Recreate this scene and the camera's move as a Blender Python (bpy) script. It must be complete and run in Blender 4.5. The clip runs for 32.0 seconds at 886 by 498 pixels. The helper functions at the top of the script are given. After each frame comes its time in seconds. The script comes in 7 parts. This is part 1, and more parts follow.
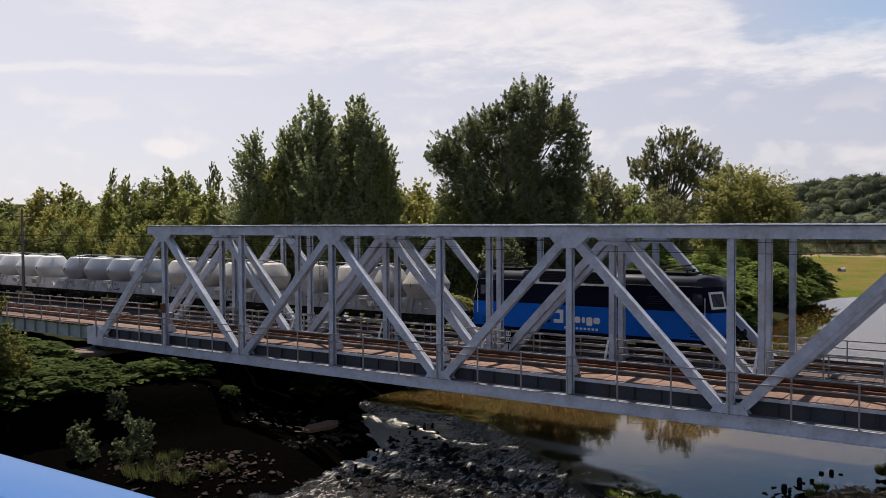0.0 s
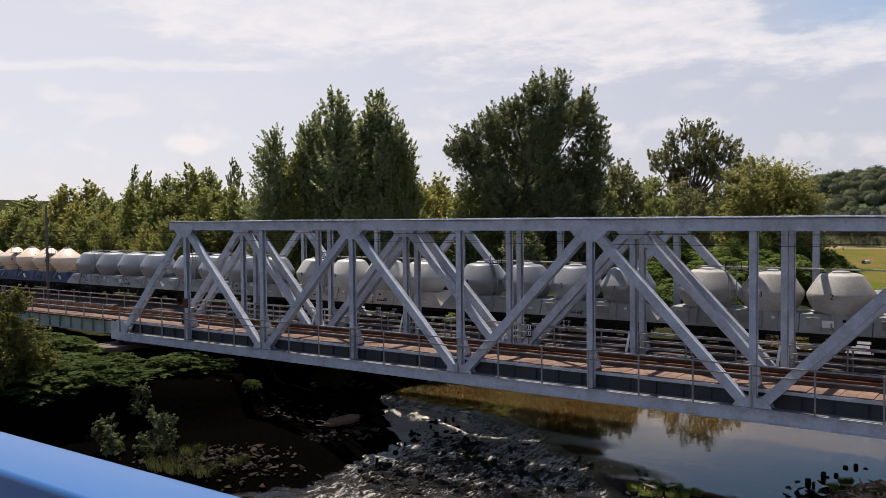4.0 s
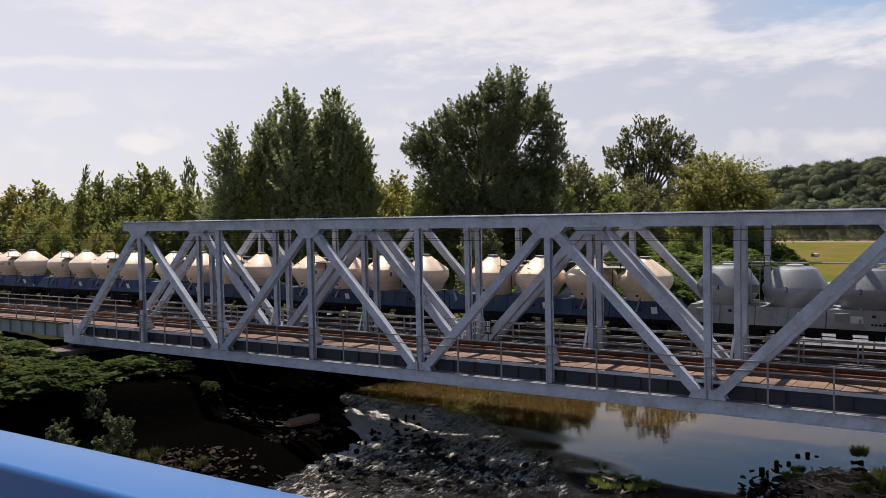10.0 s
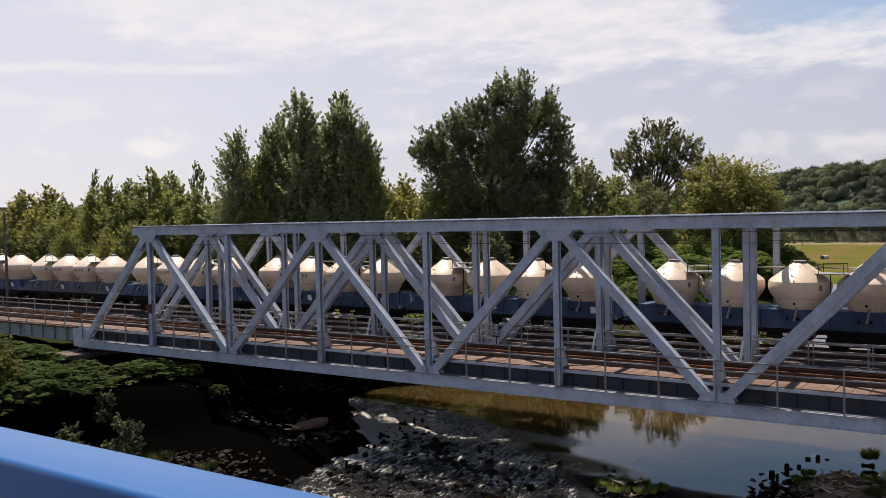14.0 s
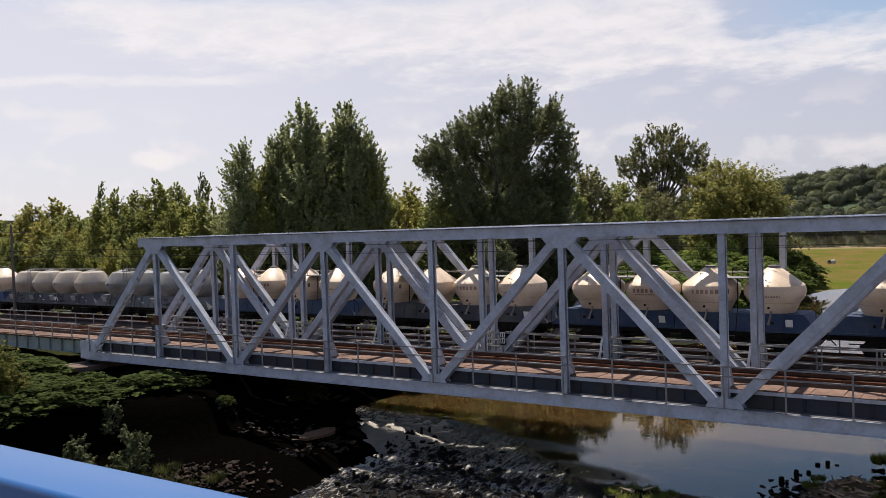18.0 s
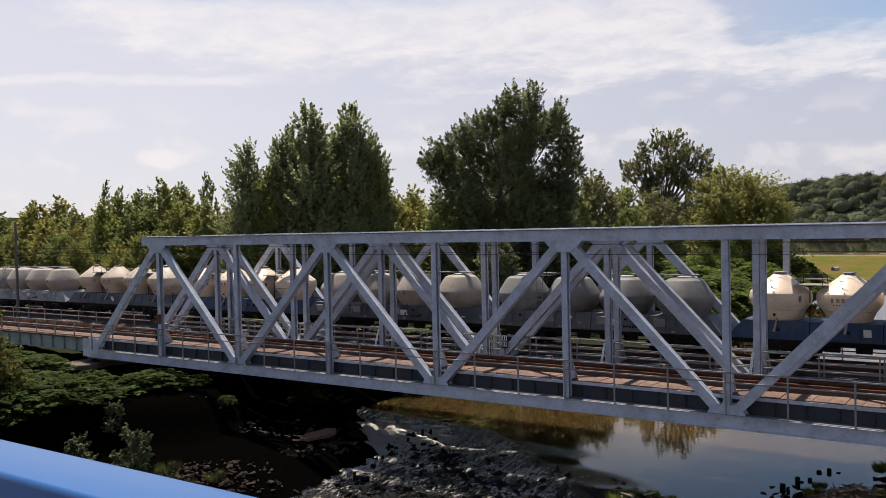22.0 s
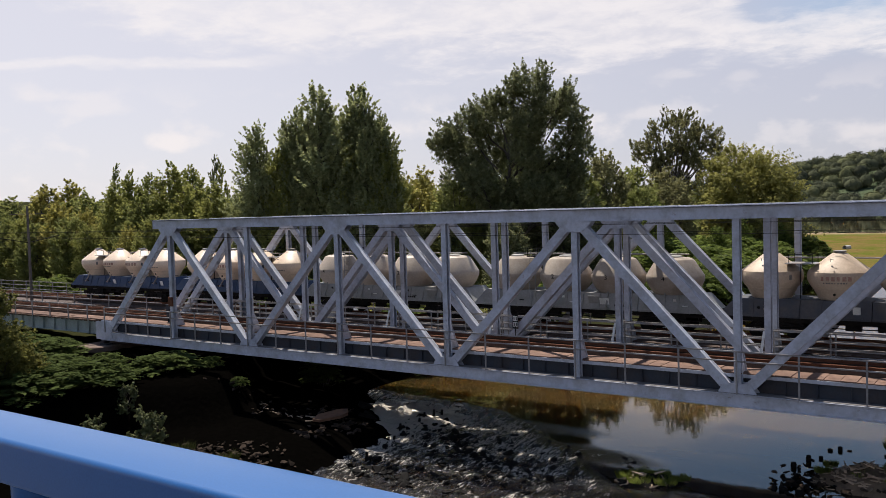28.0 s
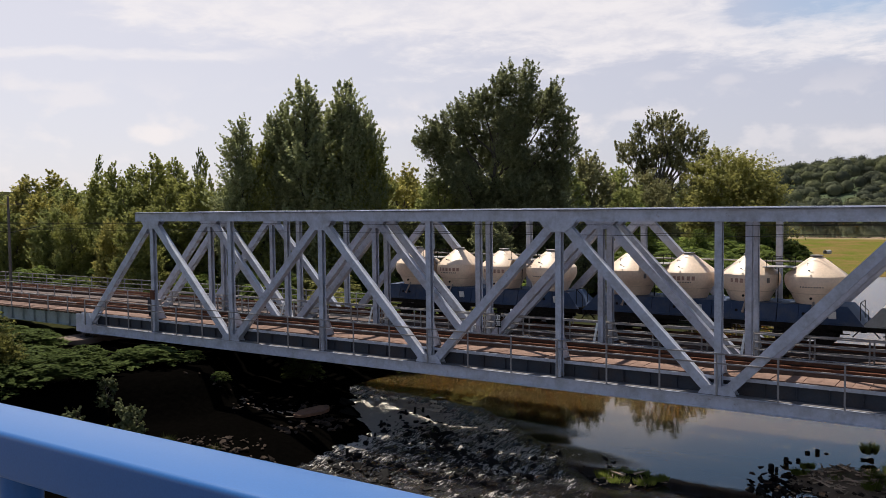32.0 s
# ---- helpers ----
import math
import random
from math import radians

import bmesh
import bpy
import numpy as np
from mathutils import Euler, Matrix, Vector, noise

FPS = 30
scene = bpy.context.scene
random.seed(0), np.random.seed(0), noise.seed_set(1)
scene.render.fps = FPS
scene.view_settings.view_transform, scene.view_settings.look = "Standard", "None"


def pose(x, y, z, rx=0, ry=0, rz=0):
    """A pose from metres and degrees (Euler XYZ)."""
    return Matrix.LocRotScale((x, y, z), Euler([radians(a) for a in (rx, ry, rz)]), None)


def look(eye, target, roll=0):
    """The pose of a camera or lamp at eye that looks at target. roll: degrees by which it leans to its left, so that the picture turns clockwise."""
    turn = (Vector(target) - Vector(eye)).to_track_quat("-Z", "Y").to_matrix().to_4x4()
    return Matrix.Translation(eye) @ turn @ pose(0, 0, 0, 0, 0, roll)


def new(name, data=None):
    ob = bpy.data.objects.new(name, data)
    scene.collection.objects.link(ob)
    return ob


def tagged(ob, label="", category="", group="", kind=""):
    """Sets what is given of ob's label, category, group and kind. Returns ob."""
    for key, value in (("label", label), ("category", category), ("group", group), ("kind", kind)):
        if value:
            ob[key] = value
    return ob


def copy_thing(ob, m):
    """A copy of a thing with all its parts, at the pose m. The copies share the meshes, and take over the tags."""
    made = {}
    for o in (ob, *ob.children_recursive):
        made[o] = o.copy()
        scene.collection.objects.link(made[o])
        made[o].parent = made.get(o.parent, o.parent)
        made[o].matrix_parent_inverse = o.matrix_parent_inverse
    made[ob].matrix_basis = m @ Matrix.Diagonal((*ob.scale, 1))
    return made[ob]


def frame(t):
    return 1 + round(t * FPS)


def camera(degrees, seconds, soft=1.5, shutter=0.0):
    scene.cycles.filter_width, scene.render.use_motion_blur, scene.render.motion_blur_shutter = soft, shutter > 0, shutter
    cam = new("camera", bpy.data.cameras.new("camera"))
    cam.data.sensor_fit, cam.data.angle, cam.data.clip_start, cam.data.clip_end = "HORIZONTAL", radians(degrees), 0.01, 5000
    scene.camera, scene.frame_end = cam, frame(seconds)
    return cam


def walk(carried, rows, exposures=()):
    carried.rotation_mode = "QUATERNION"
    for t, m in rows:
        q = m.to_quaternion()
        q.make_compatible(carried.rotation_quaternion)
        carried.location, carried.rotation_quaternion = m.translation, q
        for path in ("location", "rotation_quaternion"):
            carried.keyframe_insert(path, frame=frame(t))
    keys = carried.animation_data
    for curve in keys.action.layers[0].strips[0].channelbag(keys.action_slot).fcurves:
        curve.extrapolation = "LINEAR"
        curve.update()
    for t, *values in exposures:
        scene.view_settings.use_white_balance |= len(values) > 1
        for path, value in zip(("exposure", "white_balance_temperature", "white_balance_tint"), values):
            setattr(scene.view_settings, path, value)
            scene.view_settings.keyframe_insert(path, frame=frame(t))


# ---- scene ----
cam = camera(54.6, 32.0, soft=0.65)

# seconds, eye, then heading to the left of +y, pitch and roll in degrees
PATH = [
    (0, 55.615, -36.594, 8.722, 34.771, -1.804, -0.276),
    (0.5, 55.616, -36.595, 8.722, 34.814, -1.835, -0.354),
    (1, 55.611, -36.597, 8.722, 34.879, -1.882, -0.434),
    (1.5, 55.595, -36.594, 8.722, 35.056, -1.895, -0.500),
    (2, 55.617, -36.591, 8.722, 35.301, -1.848, -0.560),
    (2.5, 55.610, -36.596, 8.722, 35.553, -1.909, -0.563),
    (3, 55.605, -36.602, 8.722, 35.801, -1.972, -0.515),
    (3.5, 55.606, -36.606, 8.722, 36.105, -2.069, -0.530),
    (5.5, 55.599, -36.686, 8.723, 35.417, -2.546, -1.010),
    (6, 55.601, -36.689, 8.722, 34.992, -2.544, -1.027),
    (6.5, 55.611, -36.691, 8.721, 34.425, -2.423, -0.998),
    (7, 55.595, -36.692, 8.722, 33.934, -2.503, -0.972),
    (7.5, 55.593, -36.694, 8.722, 33.422, -2.544, -0.903),
    (8, 55.594, -36.695, 8.722, 33.279, -2.598, -0.900),
    (8.5, 55.603, -36.695, 8.722, 33.165, -2.545, -1.003),
    (9, 55.606, -36.694, 8.722, 33.107, -2.453, -1.046),
    (9.5, 55.605, -36.696, 8.722, 33.195, -2.394, -1.050),
    (10, 55.614, -36.699, 8.722, 33.275, -2.369, -1.149),
    (10.5, 55.610, -36.696, 8.722, 33.377, -2.219, -1.310),
    (11, 55.616, -36.695, 8.722, 33.529, -2.000, -1.470),
    (11.5, 55.621, -36.705, 8.721, 33.797, -1.948, -1.558),
    (12, 55.611, -36.716, 8.722, 33.956, -2.019, -1.525),
    (12.5, 55.613, -36.719, 8.722, 33.957, -2.078, -1.466),
    (13, 55.605, -36.722, 8.722, 33.855, -2.080, -1.367),
    (13.5, 55.617, -36.720, 8.722, 33.848, -2.133, -1.337),
    (14, 55.617, -36.718, 8.722, 33.798, -2.142, -1.329),
    (14.5, 55.609, -36.718, 8.722, 33.815, -2.171, -1.332),
    (16.5, 55.613, -36.701, 8.722, 34.255, -2.159, -1.358),
    (17, 55.636, -36.699, 8.721, 34.282, -1.989, -1.473),
    (17.5, 55.636, -36.693, 8.721, 34.183, -1.769, -1.643),
    (18, 55.631, -36.688, 8.721, 34.175, -1.569, -1.947),
    (18.5, 55.637, -36.683, 8.722, 34.289, -1.574, -2.291),
    (19, 55.634, -36.680, 8.722, 34.283, -1.631, -2.292),
    (19.5, 55.627, -36.690, 8.722, 34.221, -1.625, -2.176),
    (20, 55.630, -36.701, 8.722, 34.144, -1.560, -1.946),
    (20.5, 55.645, -36.703, 8.722, 34.117, -1.459, -1.742),
    (21, 55.633, -36.703, 8.721, 34.152, -1.440, -1.538),
    (21.5, 55.622, -36.699, 8.722, 34.227, -1.419, -1.418),
    (22, 55.628, -36.695, 8.721, 34.377, -1.402, -1.263),
    (22.5, 55.623, -36.692, 8.722, 34.485, -1.476, -1.250),
    (23, 55.611, -36.690, 8.722, 34.581, -1.603, -1.340),
    (23.5, 55.608, -36.690, 8.722, 34.651, -1.674, -1.567),
    (24, 55.611, -36.691, 8.722, 34.939, -1.857, -1.885),
    (24.5, 55.618, -36.690, 8.722, 35.029, -2.029, -2.165),
    (25, 55.621, -36.691, 8.722, 35.275, -2.190, -2.358),
    (25.5, 55.619, -36.694, 8.722, 35.256, -2.400, -2.293),
    (27.5, 55.615, -36.735, 8.722, 35.093, -2.649, -1.958),
    (28, 55.622, -36.733, 8.722, 35.049, -2.646, -1.677),
    (28.5, 55.623, -36.733, 8.722, 35.009, -2.646, -1.438),
    (29, 55.613, -36.736, 8.722, 34.879, -2.567, -1.352),
    (29.5, 55.627, -36.747, 8.721, 34.771, -2.467, -1.404),
    (30, 55.621, -36.757, 8.722, 34.757, -2.496, -1.366),
    (30.5, 55.622, -36.760, 8.722, 34.606, -2.462, -1.324),
    (31, 55.602, -36.761, 8.722, 34.512, -2.606, -1.255),
    (31.5, 55.625, -36.755, 8.722, 34.349, -2.664, -1.097),
    (32, 55.616, -36.748, 8.722, 33.973, -2.815, -0.635),
]


def view(x, y, z, yaw, pitch, roll):
    a, b = radians(yaw), radians(pitch)
    way = Vector((-math.sin(a) * math.cos(b), math.cos(a) * math.cos(b), math.sin(b)))
    return look((x, y, z), Vector((x, y, z)) + way, roll)


walk(cam, [(t, view(x, y, z, a, b, c)) for t, x, y, z, a, b, c in PATH])
scene.view_settings.exposure = 0.45

# ------------------------------------------------------------ light
SUN_TO = Vector((-0.82, 0.57, 0.0)).normalized()
SUN_EL = radians(63)
world = bpy.data.worlds.new("sky")
scene.world = world
world.use_nodes = True
wt = world.node_tree
for n in list(wt.nodes):
    wt.nodes.remove(n)


def wnode(kind, **kw):
    n = wt.nodes.new(kind)
    for k, v in kw.items():
        n.inputs[k].default_value = v
    return n


sky = wt.nodes.new("ShaderNodeTexSky")
sky.sky_type = "NISHITA"
sky.sun_disc = False
sky.sun_elevation = SUN_EL
sky.sun_rotation = math.atan2(SUN_TO.x, SUN_TO.y)
sky.altitude, sky.air_density, sky.dust_density, sky.ozone_density = 200, 1.0, 0.6, 1.0
co = wt.nodes.new("ShaderNodeTexCoord")
sep = wt.nodes.new("ShaderNodeSeparateXYZ")
wt.links.new(co.outputs["Generated"], sep.inputs[0])
lift = wt.nodes.new("ShaderNodeMath")
lift.operation = "ADD"
lift.inputs[1].default_value = 0.16
wt.links.new(sep.outputs["Z"], lift.inputs[0])
flat = wt.nodes.new("ShaderNodeVectorMath")
flat.operation = "DIVIDE"
wt.links.new(co.outputs["Generated"], flat.inputs[0])
comb = wt.nodes.new("ShaderNodeCombineXYZ")
for k in range(3):
    wt.links.new(lift.outputs[0], comb.inputs[k])
wt.links.new(comb.outputs[0], flat.inputs[1])
mapping = wt.nodes.new("ShaderNodeMapping")
mapping.inputs["Rotation"].default_value = (0, 0, radians(-52))
mapping.inputs["Location"].default_value = (1.9, 0.35, 0)
mapping.inputs["Scale"].default_value = (0.9, 1.2, 0.2)
wt.links.new(flat.outputs[0], mapping.inputs[0])
cl = wnode("ShaderNodeTexNoise", Scale=1.5, Detail=12.0, Roughness=0.6, Distortion=0.35)
wt.links.new(mapping.outputs[0], cl.inputs["Vector"])
right_axis = wt.nodes.new("ShaderNodeVectorMath")
right_axis.operation = "DOT_PRODUCT"
right_axis.inputs[1].default_value = (0.819, 0.574, 0.0)
wt.links.new(co.outputs["Generated"], right_axis.inputs[0])


def wrange(source, a, b, c, d):
    n = wt.nodes.new("ShaderNodeMapRange")
    n.interpolation_type = "SMOOTHSTEP"
    for k, v in (("From Min", a), ("From Max", b), ("To Min", c), ("To Max", d)):
        n.inputs[k].default_value = v
    wt.links.new(source, n.inputs["Value"])
    return n.outputs[0]


def wmath(kind, a, b=0.0, c=0.0):
    n = wt.nodes.new("ShaderNodeMath")
    n.operation = kind
    for k, v in enumerate((a, b, c)):
        if isinstance(v, (int, float)):
            n.inputs[k].default_value = v
        else:
            wt.links.new(v, n.inputs[k])
    return n.outputs[0]


wisps = wnode("ShaderNodeTexNoise", Scale=7.0, Detail=10.0, Roughness=0.62, Distortion=0.3)
wt.links.new(flat.outputs[0], wisps.inputs["Vector"])
AZ, EL = right_axis.outputs["Value"], sep.outputs["Z"]
ragged = wmath("MULTIPLY_ADD", cl.outputs["Fac"], 0.13, -0.065)
drawn = wmath("ADD", EL, wmath("ADD", ragged, wmath("MULTIPLY_ADD", wisps.outputs["Fac"], 0.05, -0.025)))
# a long sheet of cloud: its lower edge falls towards the open side, where blue shows above it
low = wmath("ADD", wmath("MULTIPLY_ADD", AZ, -0.045, 0.172), wrange(AZ, -0.52, -0.12, 0.055, 0.0))
high = wrange(AZ, 0.20, 0.38, 0.27, 0.186)
sheet = wmath("MULTIPLY", wrange(wmath("SUBTRACT", drawn, low), -0.016, 0.020, 0.0, 1.0), wrange(wmath("SUBTRACT", drawn, high), -0.014, 0.012, 1.0, 0.0))
# a thin streak below it
streak = wmath("ABSOLUTE", wmath("SUBTRACT", wmath("MULTIPLY_ADD", ragged, 0.4, EL), wmath("MULTIPLY_ADD", AZ, 0.03, 0.176)))
streak = wmath("MULTIPLY", wrange(streak, 0.002, 0.010, 0.75, 0.0), wrange(AZ, -0.22, -0.13, 1.0, 0.0))
# the cloud thins out overhead, where the sky is clear and deep
thin = wt.nodes.new("ShaderNodeMapRange")
thin.interpolation_type = "SMOOTHSTEP"
thin.inputs["From Min"].default_value, thin.inputs["From Max"].default_value = 0.225, 0.30
thin.inputs["To Min"].default_value, thin.inputs["To Max"].default_value = 1.0, 0.05
wt.links.new(EL, thin.inputs["Value"])
body = wmath("MULTIPLY", wmath("MAXIMUM", sheet, streak), wrange(wisps.outputs["Fac"], 0.30, 0.66, 0.40, 0.85))
cover = wmath("MULTIPLY", body, thin.outputs[0])
mist = wt.nodes.new("ShaderNodeMath")
mist.operation = "MULTIPLY"
mist.inputs[1].default_value = 0.84
clearing = wt.nodes.new("ShaderNodeMath")
clearing.operation = "MULTIPLY"
wt.links.new(wrange(right_axis.outputs["Value"], 0.24, 0.48, 0.0, 0.80), clearing.inputs[0])
wt.links.new(wrange(sep.outputs["Z"], 0.13, 0.22, 0.0, 1.0), clearing.inputs[1])
veil = wt.nodes.new("ShaderNodeMath")
veil.operation = "SUBTRACT"
wt.links.new(thin.outputs[0], veil.inputs[0])
wt.links.new(clearing.outputs[0], veil.inputs[1])
veil.use_clamp = True
wt.links.new(veil.outputs[0], mist.inputs[0])
mixc = wt.nodes.new("ShaderNodeMix")
mixc.data_type = "RGBA"
mixc.inputs["B"].default_value = (8.0, 7.6, 7.7, 1)
haze = wt.nodes.new("ShaderNodeMix")
haze.data_type = "RGBA"
haze.inputs["B"].default_value = (6.0, 5.95, 6.95, 1)
wt.links.new(mist.outputs[0], haze.inputs["Factor"])
wt.links.new(sky.outputs[0], haze.inputs["A"])
# the haze is brighter on the sun's side
side = wt.nodes.new("ShaderNodeMix")
side.data_type = "RGBA"
side.inputs["A"].default_value, side.inputs["B"].default_value = (6.90, 6.62, 7.2, 1), (4.95, 4.86, 5.70, 1)
wt.links.new(wrange(right_axis.outputs["Value"], -0.5, 0.6, 0.0, 1.0), side.inputs["Factor"])
wt.links.new(side.outputs["Result"], haze.inputs["B"])
wt.links.new(haze.outputs["Result"], mixc.inputs["A"])
wt.links.new(cover, mixc.inputs["Factor"])
# soft heaped cumulus low over the horizon, each with a flat foot
puff_map = wt.nodes.new("ShaderNodeMapping")
puff_map.inputs["Scale"].default_value = (1.0, 1.0, 1.8)
wt.links.new(co.outputs["Generated"], puff_map.inputs[0])
puff = wnode("ShaderNodeTexNoise", Scale=17.0, Detail=8.0, Roughness=0.55)
wt.links.new(puff_map.outputs[0], puff.inputs["Vector"])
heaps = wmath("MULTIPLY", wrange(puff.outputs["Fac"], 0.50, 0.66, 0.0, 0.34), wrange(EL, 0.09, 0.16, 1.0, 0.0))
for az, el, wide, tall, dense in ((-0.298, 0.080, 0.030, 0.016, 0.75), (-0.37, 0.117, 0.055, 0.018, 0.35), (-0.40, 0.13, 0.04, 0.014, 0.45), (-0.036, 0.094, 0.050, 0.028, 0.55),
                                  (0.168, 0.088, 0.040, 0.024, 0.85), (0.455, 0.070, 0.065, 0.017, 0.5), (0.27, 0.140, 0.028, 0.008, 0.25), (0.332, 0.134, 0.020, 0.010, 0.25), (0.24, 0.10, 0.05, 0.012, 0.4)):
    dx = wmath("DIVIDE", wmath("SUBTRACT", AZ, az), wide)
    dz = wmath("DIVIDE", wmath("SUBTRACT", EL, el), tall)
    dz = wmath("MULTIPLY", dz, wrange(dz, -0.4, 0.2, 1.7, 1.0))
    away = wmath("SQRT", wmath("ADD", wmath("MULTIPLY", dx, dx), wmath("MULTIPLY", dz, dz)))
    away = wmath("ADD", away, wmath("MULTIPLY_ADD", puff.outputs["Fac"], -3.6, 1.8))
    heaps = wmath("MAXIMUM", heaps, wrange(away, 0.0, 1.1, dense, 0.0))
mixp = wt.nodes.new("ShaderNodeMix")
mixp.data_type = "RGBA"
mixp.inputs["B"].default_value = (8.3, 7.7, 7.6, 1)
wt.links.new(heaps, mixp.inputs["Factor"])
wt.links.new(mixc.outputs["Result"], mixp.inputs["A"])
bg = wnode("ShaderNodeBackground", Strength=0.084)
wt.links.new(mixp.outputs["Result"], bg.inputs["Color"])
wout = wt.nodes.new("ShaderNodeOutputWorld")
wt.links.new(bg.outputs[0], wout.inputs[0])

sun = new("sun", bpy.data.lights.new("sun", "SUN"))
sun.data.energy, sun.data.angle, sun.data.color = 4.8, radians(0.7), (1.0, 0.93, 0.83)
sun.matrix_world = look((0, 0, 60), Vector((0, 0, 60)) - (SUN_TO * math.cos(SUN_EL) + Vector((0, 0, math.sin(SUN_EL)))))


# ------------------------------------------------------------ materials
def node_mat(name):
    m = bpy.data.materials.new(name)
    m.use_nodes = True
    nt = m.node_tree
    return m, nt, nt.nodes["Principled BSDF"]


def paint(name, base, worn, rough=0.5, metal=0.0, big=0.7, fine=14.0, amount=0.45, bump=0.15, spread=(0.42, 0.68),
          stretch=(1, 1, 1), random_value=0.0, rust=None):
    """A surface with two scales of wear: base and worn colours, broad stains and fine grain."""
    m, nt, b = node_mat(name)
    L = nt.links.new
    tc = nt.nodes.new("ShaderNodeTexCoord")
    mp = nt.nodes.new("ShaderNodeMapping")
    mp.inputs["Scale"].default_value = stretch
    L(tc.outputs["Object"], mp.inputs[0])
    n1 = nt.nodes.new("ShaderNodeTexNoise")
    n1.inputs["Scale"].default_value, n1.inputs["Detail"].default_value = big, 6
    n1.inputs["Roughness"].default_value = 0.65
    n2 = nt.nodes.new("ShaderNodeTexNoise")
    n2.inputs["Scale"].default_value, n2.inputs["Detail"].default_value = fine, 4
    L(mp.outputs[0], n1.inputs["Vector"])
    L(mp.outputs[0], n2.inputs["Vector"])
    r = nt.nodes.new("ShaderNodeValToRGB")
    r.color_ramp.elements[0].position, r.color_ramp.elements[1].position = spread
    L(n1.outputs["Fac"], r.inputs[0])
    sc = nt.nodes.new("ShaderNodeMath")
    sc.operation = "MULTIPLY"
    sc.inputs[1].default_value = amount
    L(r.outputs[0], sc.inputs[0])
    mx = nt.nodes.new("ShaderNodeMix")
    mx.data_type = "RGBA"
    mx.inputs["A"].default_value, mx.inputs["B"].default_value = (*base, 1), (*worn, 1)
    L(sc.outputs[0], mx.inputs["Factor"])
    coat = mx.outputs["Result"]
    if rust:
        n3 = nt.nodes.new("ShaderNodeTexNoise")
        n3.inputs["Scale"].default_value, n3.inputs["Detail"].default_value, n3.inputs["Roughness"].default_value = 2.4, 9, 0.72
        L(tc.outputs["Object"], n3.inputs["Vector"])
        spots = nt.nodes.new("ShaderNodeMapRange")
        spots.inputs["From Min"].default_value, spots.inputs["From Max"].default_value = 0.62, 0.72
        spots.inputs["To Max"].default_value = 0.75
        L(n3.outputs["Fac"], spots.inputs["Value"])
        m3 = nt.nodes.new("ShaderNodeMix")
        m3.data_type = "RGBA"
        m3.inputs["B"].default_value = (*rust, 1)
        L(spots.outputs[0], m3.inputs["Factor"])
        L(coat, m3.inputs["A"])
        coat = m3.outputs["Result"]
    hs = nt.nodes.new("ShaderNodeHueSaturation")
    vr = nt.nodes.new("ShaderNodeMapRange")
    vr.inputs["To Min"].default_value, vr.inputs["To Max"].default_value = 0.8, 1.2
    L(n2.outputs["Fac"], vr.inputs["Value"])
    val = vr.outputs[0]
    if random_value:
        oi = nt.nodes.new("ShaderNodeObjectInfo")
        v2 = nt.nodes.new("ShaderNodeMapRange")
        v2.inputs["To Min"].default_value, v2.inputs["To Max"].default_value = 1 - random_value, 1 + random_value
        L(oi.outputs["Random"], v2.inputs["Value"])
        mu = nt.nodes.new("ShaderNodeMath")
        mu.operation = "MULTIPLY"
        L(val, mu.inputs[0])
        L(v2.outputs[0], mu.inputs[1])
        val = mu.outputs[0]
    L(val, hs.inputs["Value"])
    L(coat, hs.inputs["Color"])
    L(hs.outputs[0], b.inputs["Base Color"])
    rr = nt.nodes.new("ShaderNodeMapRange")
    rr.inputs["To Min"].default_value, rr.inputs["To Max"].default_value = max(rough - 0.12, 0.02), min(rough + 0.15, 1)
    L(n1.outputs["Fac"], rr.inputs["Value"])
    L(rr.outputs[0], b.inputs["Roughness"])
    b.inputs["Metallic"].default_value = metal
    if bump:
        bp = nt.nodes.new("ShaderNodeBump")
        bp.inputs["Strength"].default_value, bp.inputs["Distance"].default_value = bump, 0.02
        L(n2.outputs["Fac"], bp.inputs["Height"])
        L(bp.outputs[0], b.inputs["Normal"])
    return m


